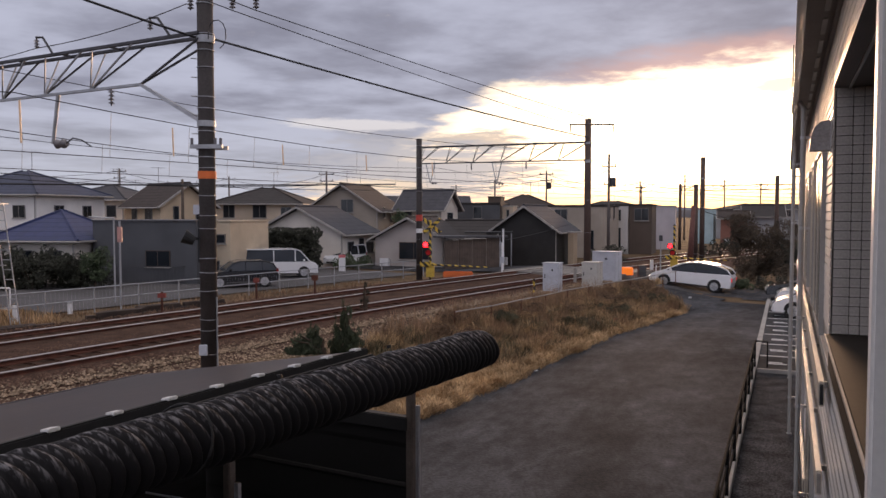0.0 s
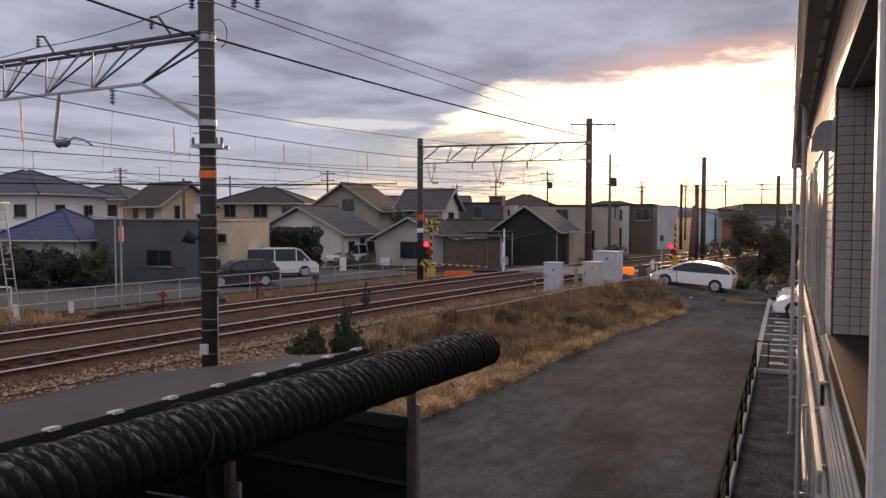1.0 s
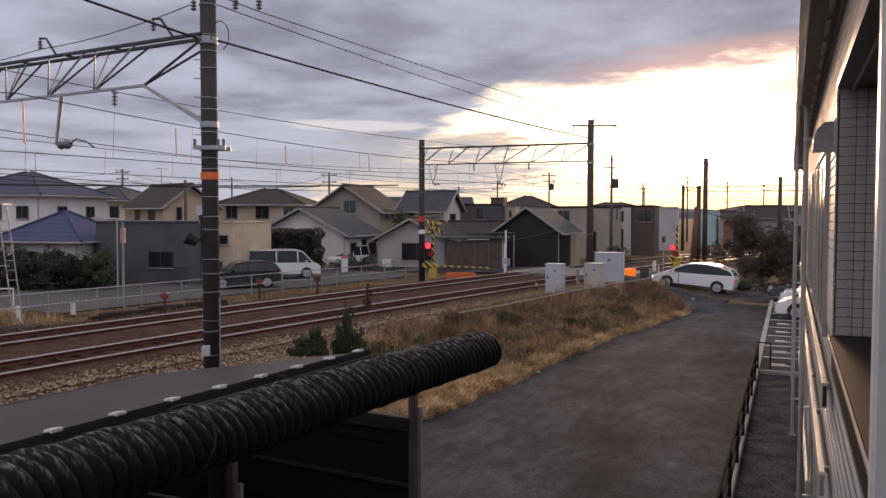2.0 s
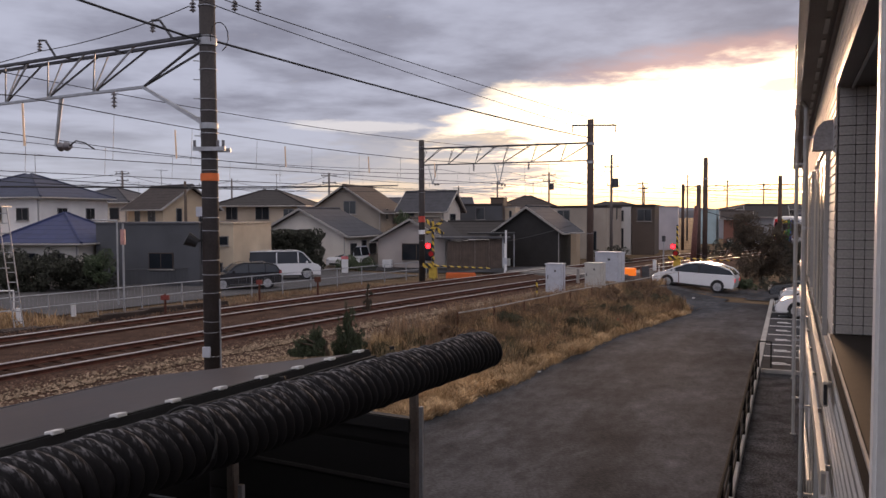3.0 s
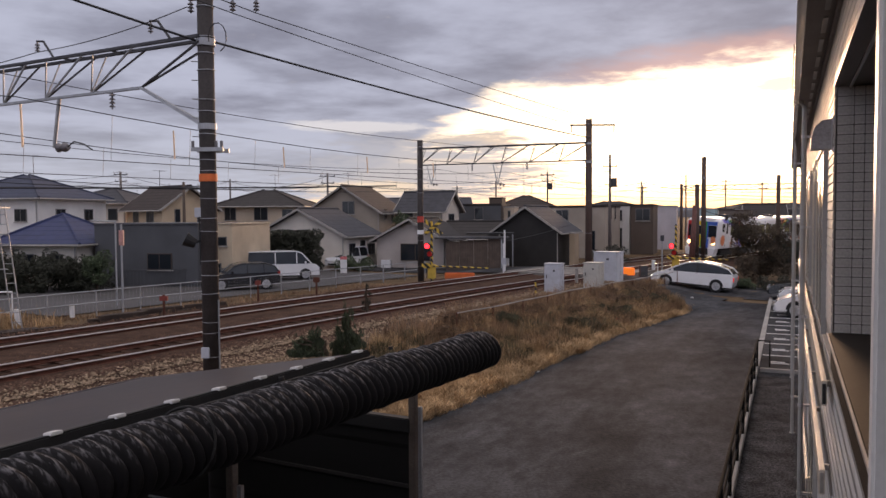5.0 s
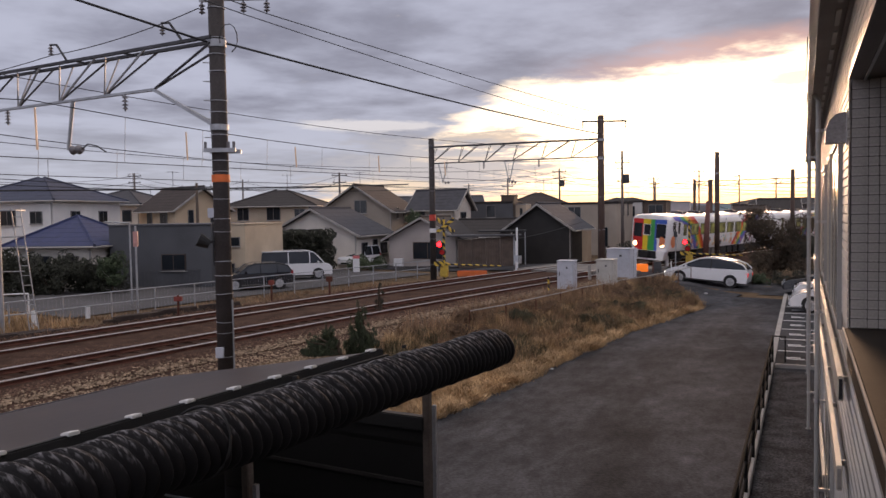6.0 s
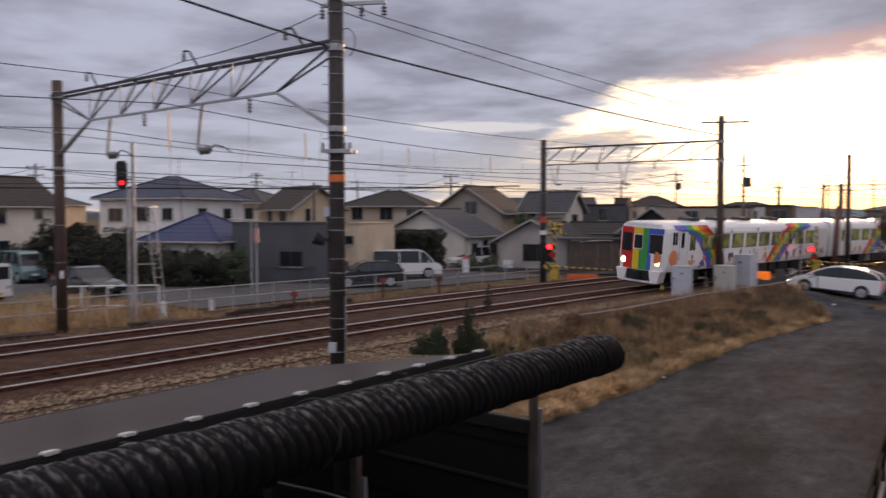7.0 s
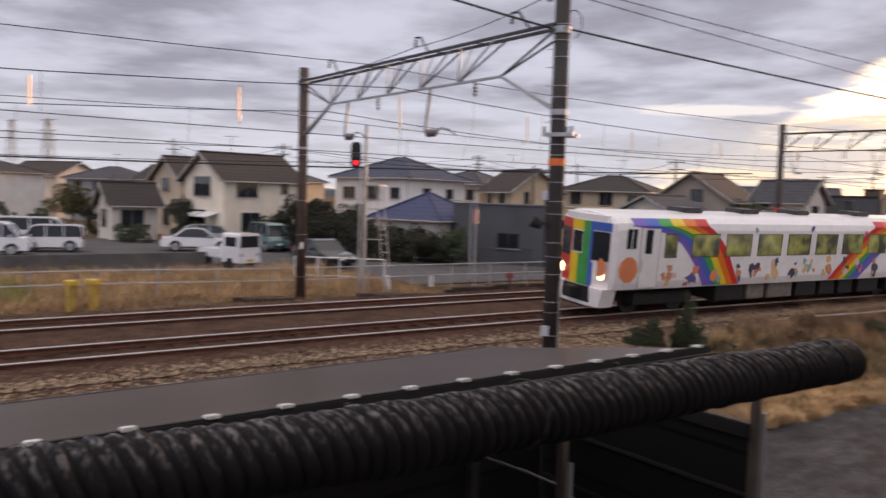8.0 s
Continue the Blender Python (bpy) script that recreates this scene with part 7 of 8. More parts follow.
def colour_signal():
    """Railway colour light signal with a ladder."""
    t = thing("railway_signal", pose(-15.8, 26.65, 0.42), "railway signal with black oval head showing red", "railway signal")
    part("post", rod(B(), (0, 0, 0), (0, 0, 6.7), 0.07, seg=12), GALV, t, "grey steel post")
    hd = B()
    prism(hd, [(-0.20 + 0.0, -0.36), (-0.13, -0.50), (0.13, -0.50), (0.20, -0.36), (0.20, 0.36), (0.13, 0.50), (-0.13, 0.50), (-0.20, 0.36)], -0.10, 0.02)
    h = part("head", hd, BLACK, t, "black oval signal head")
    h.matrix_basis = pose(-0.40, -0.1, 5.5, 0, 0, 30)
    part("red_light", rod(B(), (0, -0.104, -0.30), (0, -0.125, -0.30), 0.09, seg=14), glow("signal_red", (1.0, 0.02, 0.03), 1.4), h, "lit red lens")
    for zz in (-0.02, 0.26):
        part("lens", rod(B(), (0, -0.104, zz), (0, -0.12, zz), 0.08, seg=12), GLASS, h)
    part("arm", box(B(), (-0.40, -0.05, 5.3), (0.0, 0.05, 5.36)), GALV, t)
    for dx in (0.0, 0.0):
        pass
    part("second_post", rod(B(), (-0.32, 0.15, 0), (-0.32, 0.15, 5.0), 0.05, seg=10), GALV, t)
    for y0, y1 in ((0.55, 0.30), (0.95, 0.62)):
        part("ladder_rail", rod(B(), (y1 + 0.55, 0.2, 0.0), (y1 - 0.1 + 0.2, 0.1, 4.4), 0.022, seg=6), GALV, t)
    first = None
    for i in range(12):
        z = 0.35 + i * 0.34
        k = z / 4.4
        part("rung", rod(B(), (0.85 - 0.45 * k, 0.2 - 0.1 * k, z), (1.17 - 0.45 * k, 0.2 - 0.1 * k, z), 0.014, seg=6), GALV, t)
    part("platform", box(B(), (-0.1, -0.2, 4.30), (0.75, 0.4, 4.34)), GALV, t)
    for zz in (2.2, 3.4):
        part("brace", rod(B(), (0, 0, zz), (0.75, 0.15, zz), 0.02, seg=6), GALV, t)


colour_signal()


def fences():
    t = thing("pipe_fence", Matrix(), "galvanised pipe fence along the far side of the tracks", "fence")
    first = None
    us = [-30 + i * 2.0 for i in range(36)]

    def off_at(u):
        return -10.0 - 1.2 * step01(u, 12, 2)
    for u in us:
        p = track(u, off_at(u), 0.38)
        m = pose(p.x, p.y, p.z, 0, 0, heading(u))
        if first is None:
            first = part("post", rod(B(), (0, 0, 0), (0, 0, 1.05), 0.03, seg=8), GALV, t)
            first.matrix_basis = m
        else:
            again(first, m)
    for z in (1.42, 0.95):
        part("rail", tube(B(), [track(u, off_at(u), z) for u in us], 0.024, 6), GALV, t)
    # thin mesh of uprights
    bm = B()
    for i in range(430):
        u = -30 + i * 70 / 430
        p = track(u, off_at(u), 0.42)
        rod(bm, p, p + Vector((0, 0, 1.0)), 0.0022, seg=3, caps=False)
    o = part("wire_mesh", bm, GALV, t, "thin upright fence wires")
    tagged(o, kind="stuff")
    # white wire fence on the verge between lane and tracks
    t = thing("wire_fence", Matrix(), "thin white wire on low stakes along the grass bank", "fence")
    pts = []
    for i in range(11):
        u = 21 + i * 2.25
        p = track(u, 5.3 + 0.12 * math.sin(i), 0.45)
        part("stake", rod(B(), p, p + Vector((0, 0, 0.75)), 0.022, seg=6), RUST, t)
        pts.append(p + Vector((0, 0, 0.72 - 0.02 * (i % 2))))
    part("wire", tube(B(), pts, 0.022, 6), CONCRETE, t)
    # dark iron fence before the charcoal house
    t = thing("iron_fence", Matrix(), "dark thin-barred iron fence before the charcoal house", "fence")
    a, b = Vector((-21.5, 42.4, 0.40)), Vector((-11.0, 45.2, 0.40))
    for z in (0.15, 1.0):
        part("rail", rod(B(), a + Vector((0, 0, z)), b + Vector((0, 0, z)), 0.02, seg=6), STEEL_DARK, t)
    first = None
    for i in range(60):
        p = a.lerp(b, i / 59)
        if first is None:
            first = part("bar", rod(B(), (0, 0, 0), (0, 0, 1.05), 0.012, seg=5), STEEL_DARK, t)
            first.matrix_basis = pose(*p)
        else:
            again(first, pose(*p))
    # corrugated hoarding beyond the crossing
    t = thing("corrugated_fence", pose(0.3, 55.6, 0.4, 0, 0, -4), "rusty corrugated sheet hoarding with a sloped top", "fence")
    cm = banded("corrugated_rust", (0.13, 0.095, 0.075), 0.12, "X", 0.6, 0.7, 0.3, 0.02, 0.2, 0.5)
    for i in range(4):
        part("sheet", box(B(), (i * 1.0 - 0.2, -0.03, -0.1), (i * 1.0 + 0.78, 0.03, 2.1 + 0.06 * i), bevel=0.0), cm, t, "ribbed rusty metal sheet")
    part("roof_sheet", box(B(), (-1.0, -0.3, 2.30), (4.3, 2.2, 2.40)), STEEL_DARK, t, "dark lean-to roof sheet")
    part("roof_sheet", box(B(), (1.2, 1.6, 2.55), (4.7, 4.2, 2.66)), BLACK, t, "black lean-to roof sheet")
    part("corner_post", box(B(), (4.55, 1.62, 0), (4.63, 1.70, 2.548)), GALV, t)
    part("corner_post", box(B(), (3.72, -0.06, 0), (3.82, 0.06, 2.29)), GALV, t)
    # low wall between meadow and car park
    bm = B()
    wa, wb = Vector((-37.5, 14.5, 0)), Vector((-28.3, 31.6, 0))
    nrm = Vector((wb.y - wa.y, wa.x - wb.x, 0)).normalized() * 0.12
    rows2 = [[(*(wa.lerp(wb, i / 13) + nrm * q).xy, z) for q, z in ((1, 0.3), (1, 1.15), (-1, 1.15), (-1, 0.3))] for i in range(14)]
    o = part("low_wall", sheet(bm, rows2), mat("dark_concrete_wall", (0.12, 0.11, 0.105), 0.9, 0, 0.8, 0.3, 0.3))
    tagged(o, "low weathered dark concrete wall before the car park", "wall", kind="structure")
    # yellow buffers at the far end
    for dx in (0.0, 0.72):
        p = Vector((-20.95 + dx * 0.42, 17.3 + dx * 0.85, 0.40))
        t = thing("yellow_post", pose(p.x, p.y, 0.40, 0, 0, heading(2) + 20), "short yellow trackside post with a flat cap", "post", "yellow posts")
        part("pillar", box(B(), (-0.12, -0.12, 0), (0.12, 0.12, 0.85), bevel=0.02), mat("ochre_post_paint", (0.50, 0.33, 0.07), 0.7, 0, 3.0, 0.3, 0.1), t)
        part("cap", box(B(), (-0.26, -0.14, 0.852), (0.26, 0.14, 1.0), bevel=0.02), YELLOW, t)


fences()


def utility_pole(x, y, z1, arms=((0.0, 1.6), (0.7, 1.4)), r=0.14, box_z=None, rz=0, z0=0.3, lean=0.0, m=None):
    t = thing("utility_pole", pose(x, y, z0, 0, lean, rz), "grey concrete utility pole with crossarms", "utility pole", "utility poles")
    h = z1 - z0
    part("shaft", rod(B(), (0, 0, 0), (0, 0, h), r, r * 0.65, seg=12), m or mat("utility_concrete", (0.14, 0.12, 0.115), 0.85, 0, 1.5, 0.25, 0.2), t, smooth=True)
    for dz, w in arms:
        a = part("crossarm", box(B(), (-w / 2, -0.05, h - 0.35 - dz), (w / 2, 0.05, h - 0.27 - dz)), STEEL_DARK, t)
        for k in (-1, 0, 1):
            part("pin_insulator", rod(B(), (k * w * 0.44, 0, h - 0.27 - dz), (k * w * 0.44, 0, h - 0.12 - dz), 0.04, 0.03, seg=8), PORCELAIN, a)
    if box_z:
        part("transformer", rod(B(), (0.32, -0.1, box_z - z0), (0.32, -0.1, box_z - z0 + 0.75), 0.24, seg=14), STEEL_DARK, t, "grey transformer drum")
        part("transformer_bracket", box(B(), (0.05, -0.14, box_z - z0 + 0.2), (0.30, -0.06, box_z - z0 + 0.3)), STEEL_DARK, t)
    return t


utility_pole(-34.4, 83.2, 9.2, rz=-10)
utility_pole(-11.8, 79.2, 8.7)
utility_pole(11.8, 89.2, 9.2, box_z=7.2)
utility_pole(13.7, 64.6, 9.3, arms=((0.7, 1.2), (2.2, 0.8)), box_z=6.6)
utility_pole(26.9, 106.7, 8.9)
utility_pole(-19.0, 57.0, 6.9, arms=((0.0, 2.4),), m=mat("timber_pole", (0.10, 0.075, 0.06), 0.9))
utility_pole(16.9, 53.4, 4.95, arms=(), r=0.22, lean=3.0, m=mat("red_brown_pole", (0.14, 0.06, 0.05), 0.8))
utility_pole(6.5, 98, 8.6)
utility_pole(-46, 62, 9.0, rz=15)
utility_pole(-56, 58, 9.2, rz=15)
utility_pole(42.5, 118, 9.5)
utility_pole(36.5, 118, 10.3)
utility_pole(48.8, 120, 9.2)
utility_pole(31, 122, 8.8)
utility_pole(2, 120, 8.8)
utility_pole(-26, 95, 8.9)
mast("railway_mast", 18.5, 55.7, 0.5, 8.4, 0.18, POLE_BROWN, "brown concrete mast beyond the crossing", ((6.9, 0.1, GALV),), rings=3)
mast("railway_mast", 19.1, 59.0, 0.45, 6.6, 0.18, POLE_BROWN, "short brown concrete mast beyond the crossing", (), rings=2)
mast("railway_mast", 29.5, 69.0, 0.5, 7.75, 0.19, POLE_BROWN, "brown concrete mast further along the line", (), rings=2)
g3 = girder("catenary_beam", Vector((25.5, 84.0, 0)), Vector((36.5, 78.0, 0)), 7.35, 0.5, "distant lattice beam over the tracks", knees=False, n=6, wide=0.3, lite=STEEL_DARK)
for q in ((25.5, 84.0), (36.5, 78.0)):
    mast("railway_mast", q[0], q[1], 0.5, 7.6, 0.17, POLE_BROWN, "distant brown concrete mast", ())


def far_wires():
    def line(a, b, s, r=0.02):
        o = part("service_wire", tube(B(), sag(a, b, s), r, 4), WIRE)
        tagged(o, "thin sagging service wire between poles", "wire", "service wires")
    top = [(-56, 58, 8.7), (-46, 62, 8.6), (-34.4, 83.2, 8.9), (-26, 95, 8.6), (-11.8, 79.2, 8.4), (11.8, 89.2, 8.9), (26.9, 106.7, 8.6), (42.5, 118, 9.2)]
    for a, b in zip(top, top[1:]):
        for dz in (0.0, -0.7):
            line((a[0], a[1], a[2] + dz), (b[0], b[1], b[2] + dz), 0.9)
    line((13.7, 64.6, 8.0), (11.8, 89.2, 8.0), 0.6)
    line((13.7, 64.6, 7.4), (26.9, 106.7, 7.8), 0.9)
    line((18.5, 55.7, 4.6), (26.0, 57.0, 3.4), 0.3, 0.025)
    line((26.0, 57.0, 3.4), (33.0, 62.0, 5.0), 0.2, 0.025)
    line((4.0, 52.5, 2.6), (9.5, 58.8, 3.6), 0.1)
    # heavy dark cable on the car park side
    o = part("service_cable", tube(B(), sag((-46.0, 3.0, 5.75), (-2.7, 44.0, 6.05), 0.45), 0.035, 5), WIRE)
    tagged(o, "thick black sagging cable beside the car park", "wire", "service wires")
    for i in range(4):
        line((20, 66 + 3 * i, 6.0 + 0.4 * i), (60, 110, 6.6 + 0.5 * i), 0.5)


far_wires()


def pylon(x, y, h):
    t = thing("pylon", pose(x, y, 0), "distant grey lattice power pylon", "pylon", "pylons")
    bm = B()
    for sx in (-1, 1):
        for sy in (-1, 1):
            rod(bm, (sx * 2.6, sy * 2.6, 0), (sx * 0.5, sy * 0.5, h), 0.22, seg=4)
    for i in range(7):
        z0, z1 = h * i / 7, h * (i + 1) / 7
        w0, w1 = 2.6 - 2.1 * i / 7, 2.6 - 2.1 * (i + 1) / 7
        for sy in (-1, 1):
            rod(bm, (-w0, sy * w0, z0), (w1, sy * w1, z1), 0.12, seg=3)
            rod(bm, (w0, sy * w0, z0), (-w1, sy * w1, z1), 0.12, seg=3)
    part("tower", bm, GALV, t)
    for k in (0.72, 0.85, 0.98):
        part("crossarm", rod(B(), (-4.2, 0, h * k), (4.2, 0, h * k), 0.2, seg=4), GALV, t)


pylon(-236, 186, 27)
pylon(-323, 236, 33)


# ---------- plants ----------
def leaves(n, blobs, size, seed, flat=0.5, rise=0.0):
    """Leaf quads scattered in overlapping lobes (centre, radii)."""
    rng = random.Random(seed)
    verts, faces = [], []
    wts = [b[1][0] * b[1][1] * b[1][2] for b in blobs]
    for _ in range(n):
        c, r = rng.choices(blobs, wts)[0]
        while True:
            d = Vector((rng.uniform(-1, 1), rng.uniform(-1, 1), rng.uniform(-1, 1)))
            if 0.05 < d.length < 1:
                break
        d = d.normalized() * (d.length ** 0.45)
        p = Vector((c[0] + d.x * r[0], c[1] + d.y * r[1], c[2] + d.z * r[2]))
        p += Vector((noise.noise(p * 1.7), noise.noise(p * 1.7 + Vector((9, 0, 0))), noise.noise(p * 1.7 + Vector((0, 9, 0))))) * 0.6 * min(r)
        a = Vector((rng.uniform(-1, 1), rng.uniform(-1, 1), rng.uniform(-1, 1) + rise)).normalized()
        b = a.orthogonal().normalized()
        s = size * rng.uniform(0.6, 1.4)
        k = len(verts)
        verts += [tuple(p - a * s), tuple(p + b * s * flat), tuple(p + a * s), tuple(p - b * s * flat)]
        faces.append((k, k + 1, k + 2, k + 3))
    me = bpy.data.meshes.new("crown")
    me.from_pydata(verts, [], faces)
    return me


def plant(name, x, y, z, blobs, n, size, material, label, category, seed, trunk=None, limbs=5, flat=0.5, rise=0.0):
    t = thing(name, pose(x, y, z), label, category, "plants")
    me = leaves(n, blobs, size, seed, flat, rise)
    me.materials.append(material)
    o = new("crown", me)
    o.parent = t
    rng = random.Random(seed)
    h = trunk or max(b[0][2] for b in blobs) * 0.7
    part("trunk", tube(B(), [(0, 0, -0.1), (0.05, 0.02, h * 0.3), (-0.03, 0.04, h * 0.65), (0.02, 0, h)], lambda i: (0.05 + 0.02 * h) * (1 - 0.22 * i), 8), BARK, t)
    for i in range(limbs):
        b = blobs[i % len(blobs)]
        tip = Vector(b[0]) + Vector((rng.uniform(-1, 1) * b[1][0], rng.uniform(-1, 1) * b[1][1], rng.uniform(0, 0.8) * b[1][2]))
        part("limb", tube(B(), [(0, 0, h * 0.25), Vector((0, 0, h * 0.3)).lerp(tip, 0.5) + Vector((0, 0, 0.1)), tip], lambda k: 0.035 * (1 - 0.4 * k) + 0.004, 6), BARK, t)
    return t


def lobes(n, rx, ry, z0, z1, r, seed):
    rng = random.Random(seed)
    return [((rng.uniform(-rx, rx), rng.uniform(-ry, ry), rng.uniform(z0, z1)), (r * rng.uniform(0.4, 1.0), r * rng.uniform(0.4, 1.0), r * rng.uniform(0.4, 0.9))) for _ in range(n * 2)]


plant("tree", 19.3, 47.6, 0.1, lobes(16, 1.35, 1.2, 0.7, 3.9, 0.9, 1), 26000, 0.055, mat("bare_twig_leaf", (0.065, 0.045, 0.027), 0.8, 0, 2, 0.4, 0.0, isl=0.5), "dark half-bare tree beyond the parking bays", "tree", 1, 2.6, 10)
plant("tree", 21.4, 48.6, 0.1, lobes(9, 1.2, 1.0, 0.8, 2.4, 0.9, 2), 9000, 0.06, LEAF_DARK, "dark dense tree beyond the parking bays", "tree", 2, 2.0, 8)
plant("shrub", 17.0, 45.2, 0.0, lobes(6, 1.0, 0.5, 0.1, 0.5, 0.35, 3), 2600, 0.05, LEAF, "low green shrub on the verge", "shrub", 3, 0.4)
plant("shrub", 19.3, 44.6, 0.0, lobes(6, 1.3, 0.5, 0.1, 0.7, 0.4, 4), 2600, 0.05, LEAF_DARK, "low dark shrub on the verge", "shrub", 4, 0.4)
SPIKY = mat("olive_spiky_leaf", (0.050, 0.066, 0.034), 0.8, 0, 2.0, 0.4, 0.0, isl=0.5)
def cone(cx, cy, h, r):
    """Stacked lobes that narrow upwards, with a loose foot."""
    return [((cx + 0.10 * math.sin(k * 2.4), cy + 0.10 * math.cos(k * 1.7), 0.12 + h * k / 7), (r * (1 - 0.125 * k), r * (1 - 0.125 * k), h / 7)) for k in range(8)]


plant("shrub", -3.35, 21.7, 0.3, cone(-0.75, 0.0, 0.62, 0.32) + cone(-0.30, 0.1, 0.85, 0.34) + cone(-0.5, 0.3, 0.5, 0.4), 5200, 0.075, SPIKY, "dark green spiky shrub beside the ballast", "shrub", 5, 0.6, 12, flat=0.14, rise=1.2)
plant("shrub", -2.72, 21.7, 0.3, cone(0.0, 0.0, 1.45, 0.34) + cone(-0.22, 0.1, 1.0, 0.26) + cone(0.28, 0.0, 0.85, 0.28), 5600, 0.085, SPIKY, "upright dark green spiky shrub beside the ballast", "shrub", 6, 1.3, 12, flat=0.13, rise=1.6)
plant("weed", -3.0, 29.8, 0.5, lobes(6, 0.16, 0.1, 0.3, 1.2, 0.10, 7), 130, 0.07, LEAF_DARK, "tall thin dark weed between the tracks", "weed", 7, 1.3, 6, flat=0.25, rise=1.0)
DRY_BUSH = mat("dry_bush_leaf", (0.17, 0.105, 0.062), 0.9, 0, 2.0, 0.4, 0.0, isl=0.5)
DULL_BUSH = mat("dull_bush_leaf", (0.075, 0.070, 0.038), 0.9, 0, 2.0, 0.4, 0.0, isl=0.5)
for i, (u, o, w, h) in enumerate(((36.2, 6.6, 0.9, 0.75), (34.3, 6.9, 0.9, 0.7), (32.3, 6.4, 1.0, 0.75), (37.4, 5.4, 0.8, 0.7), (30.3, 6.9, 0.8, 0.55), (28.2, 6.2, 0.8, 0.5), (25.8, 5.2, 0.8, 0.7), (23.6, 5.6, 0.7, 0.6), (21.6, 5.0, 0.7, 0.75), (19.6, 6.0, 0.6, 0.6), (26.5, 7.4, 0.6, 0.4), (34.0, 5.3, 0.8, 0.6))):
    p = track(u, o)
    plant("shrub", p.x, p.y, land(u, o) - 0.05, lobes(6, w, w * 0.7, 0.1, h * 0.75, 0.30, 90 + i), 3000, 0.055, DULL_BUSH if i % 3 == 1 else DRY_BUSH, "olive-brown low bush among dry grass" if i % 3 == 1 else "brown withered bush among dry grass", "shrub", 90 + i, h * 0.5, 8, flat=0.16, rise=0.9)
hb = [((-2.5 + 0.5 * i, 0.25 * (-1) ** (i + k), 0.4 + 0.55 * k), (0.5, 0.6, 0.42)) for i in range(11) for k in range(5)]
plant("hedge", -11.6, 55.0, 0.4, hb, 30000, 0.085, LEAF_DARK, "dark clipped hedge before a house", "hedge", 8, 1.2)
plant("shrub", -21.8, 41.9, 0.4, lobes(12, 2.2, 0.7, 0.3, 2.0, 0.65, 9), 8000, 0.06, LEAF_DARK, "dark garden shrubs before the blue-roofed house", "shrub", 9, 1.2)
plant("shrub", -18.6, 41.5, 0.4, lobes(6, 0.7, 0.5, 0.5, 2.2, 0.5, 10), 3600, 0.055, LEAF, "olive garden shrub by the fence", "shrub", 10, 1.4)
plant("shrub", -26.0, 41.0, 0.4, lobes(10, 1.7, 0.8, 0.3, 2.4, 0.75, 11), 7000, 0.06, LEAF_DARK, "dark garden shrubs by the car park", "shrub", 11, 1.4)
plant("tree", -28.0, 46.5, 0.4, lobes(8, 1.0, 0.8, 1.0, 3.6, 0.75, 12), 6500, 0.07, LEAF_DARK, "dark evergreen tree between houses", "tree", 12, 2.6)
plant("tree", -33.0, 45.5, 0.4, lobes(8, 1.3, 0.8, 0.6, 2.6, 0.8, 13), 6500, 0.07, LEAF_DARK, "dark tree beside the cream house", "tree", 13, 1.8)
plant("tree", -43.2, 47.5, 0.4, lobes(8, 0.8, 0.8, 0.8, 3.6, 0.75, 14), 6000, 0.07, LEAF_DARK, "dark tree before a beige house", "tree", 14, 2.6)
plant("tree", -4.0, 70.5, 0.4, lobes(7, 0.7, 0.6, 1.0, 3.8, 0.8, 15), 5000, 0.08, LEAF, "green conical tree between houses", "tree", 15, 2.8)
plant("tree", -70.0, 58.0, 0.4, lobes(7, 2.0, 1.6, 1.4, 3.4, 1.2, 16), 5000, 0.12, mat("olive_leaf", (0.09, 0.085, 0.035), 0.8, 0, 2, 0.4, 0.0, isl=0.5), "olive-green tree beyond the car park", "tree", 16, 2.5)
plant("shrub", -24.5, 66.0, 0.4, lobes(6, 0.5, 0.5, 2.5, 4.2, 0.55, 17), 1500, 0.07, LEAF, "thin garden tree before a cream house", "tree", 17, 3.5)


for i, (x, y, w, h, n) in enumerate(((-24.0, 52.5, 1.6, 2.6, 5000), (-30.5, 44.0, 1.8, 1.9, 6000), (-35.0, 46.0, 1.2, 1.6, 3500), (-44.5, 42.0, 1.4, 1.2, 3500), (-41.0, 44.0, 0.9, 2.4, 3500), (-52.0, 46.0, 2.2, 2.2, 5000), (-58.0, 44.0, 2.6, 1.8, 5000), (-66.0, 46.0, 3.0, 2.2, 5000), (-22.0, 57.5, 1.6, 2.2, 3500), (-6.5, 56.0, 1.2, 0.8, 2500), (12.6, 60.0, 1.2, 1.4, 2500), (23.5, 66.0, 1.6, 1.6, 3500))):
    plant("shrub", x, y, 0.35, lobes(9, w, 0.6, 0.2, h, 0.5, 40 + i), n, 0.065, LEAF_DARK if i % 3 else LEAF, "dark evergreen garden shrub near the houses", "shrub", 40 + i, h * 0.6)


# dark garden masses between the houses
for i, (x, y, w, h, n, sz) in enumerate(((-29.6, 42.6, 1.3, 3.3, 9000, 0.075), (-27.6, 43.4, 1.4, 2.7, 9000, 0.075), (-21.8, 41.2, 1.6, 1.7, 9000, 0.06), (-19.6, 42.0, 1.5, 1.5, 8000, 0.06), (-42.7, 45.2, 1.2, 3.0, 8000, 0.075), (-34.4, 44.4, 1.1, 1.8, 6000, 0.07), (-24.6, 42.2, 1.3, 2.0, 8000, 0.065))):
    plant("shrub", x, y, 0.35, lobes(12, w, 0.7, 0.3, h, 0.75, 70 + i), n, sz, LEAF_DARK, "large dark evergreen shrub beside the car park", "shrub", 70 + i, h * 0.6)


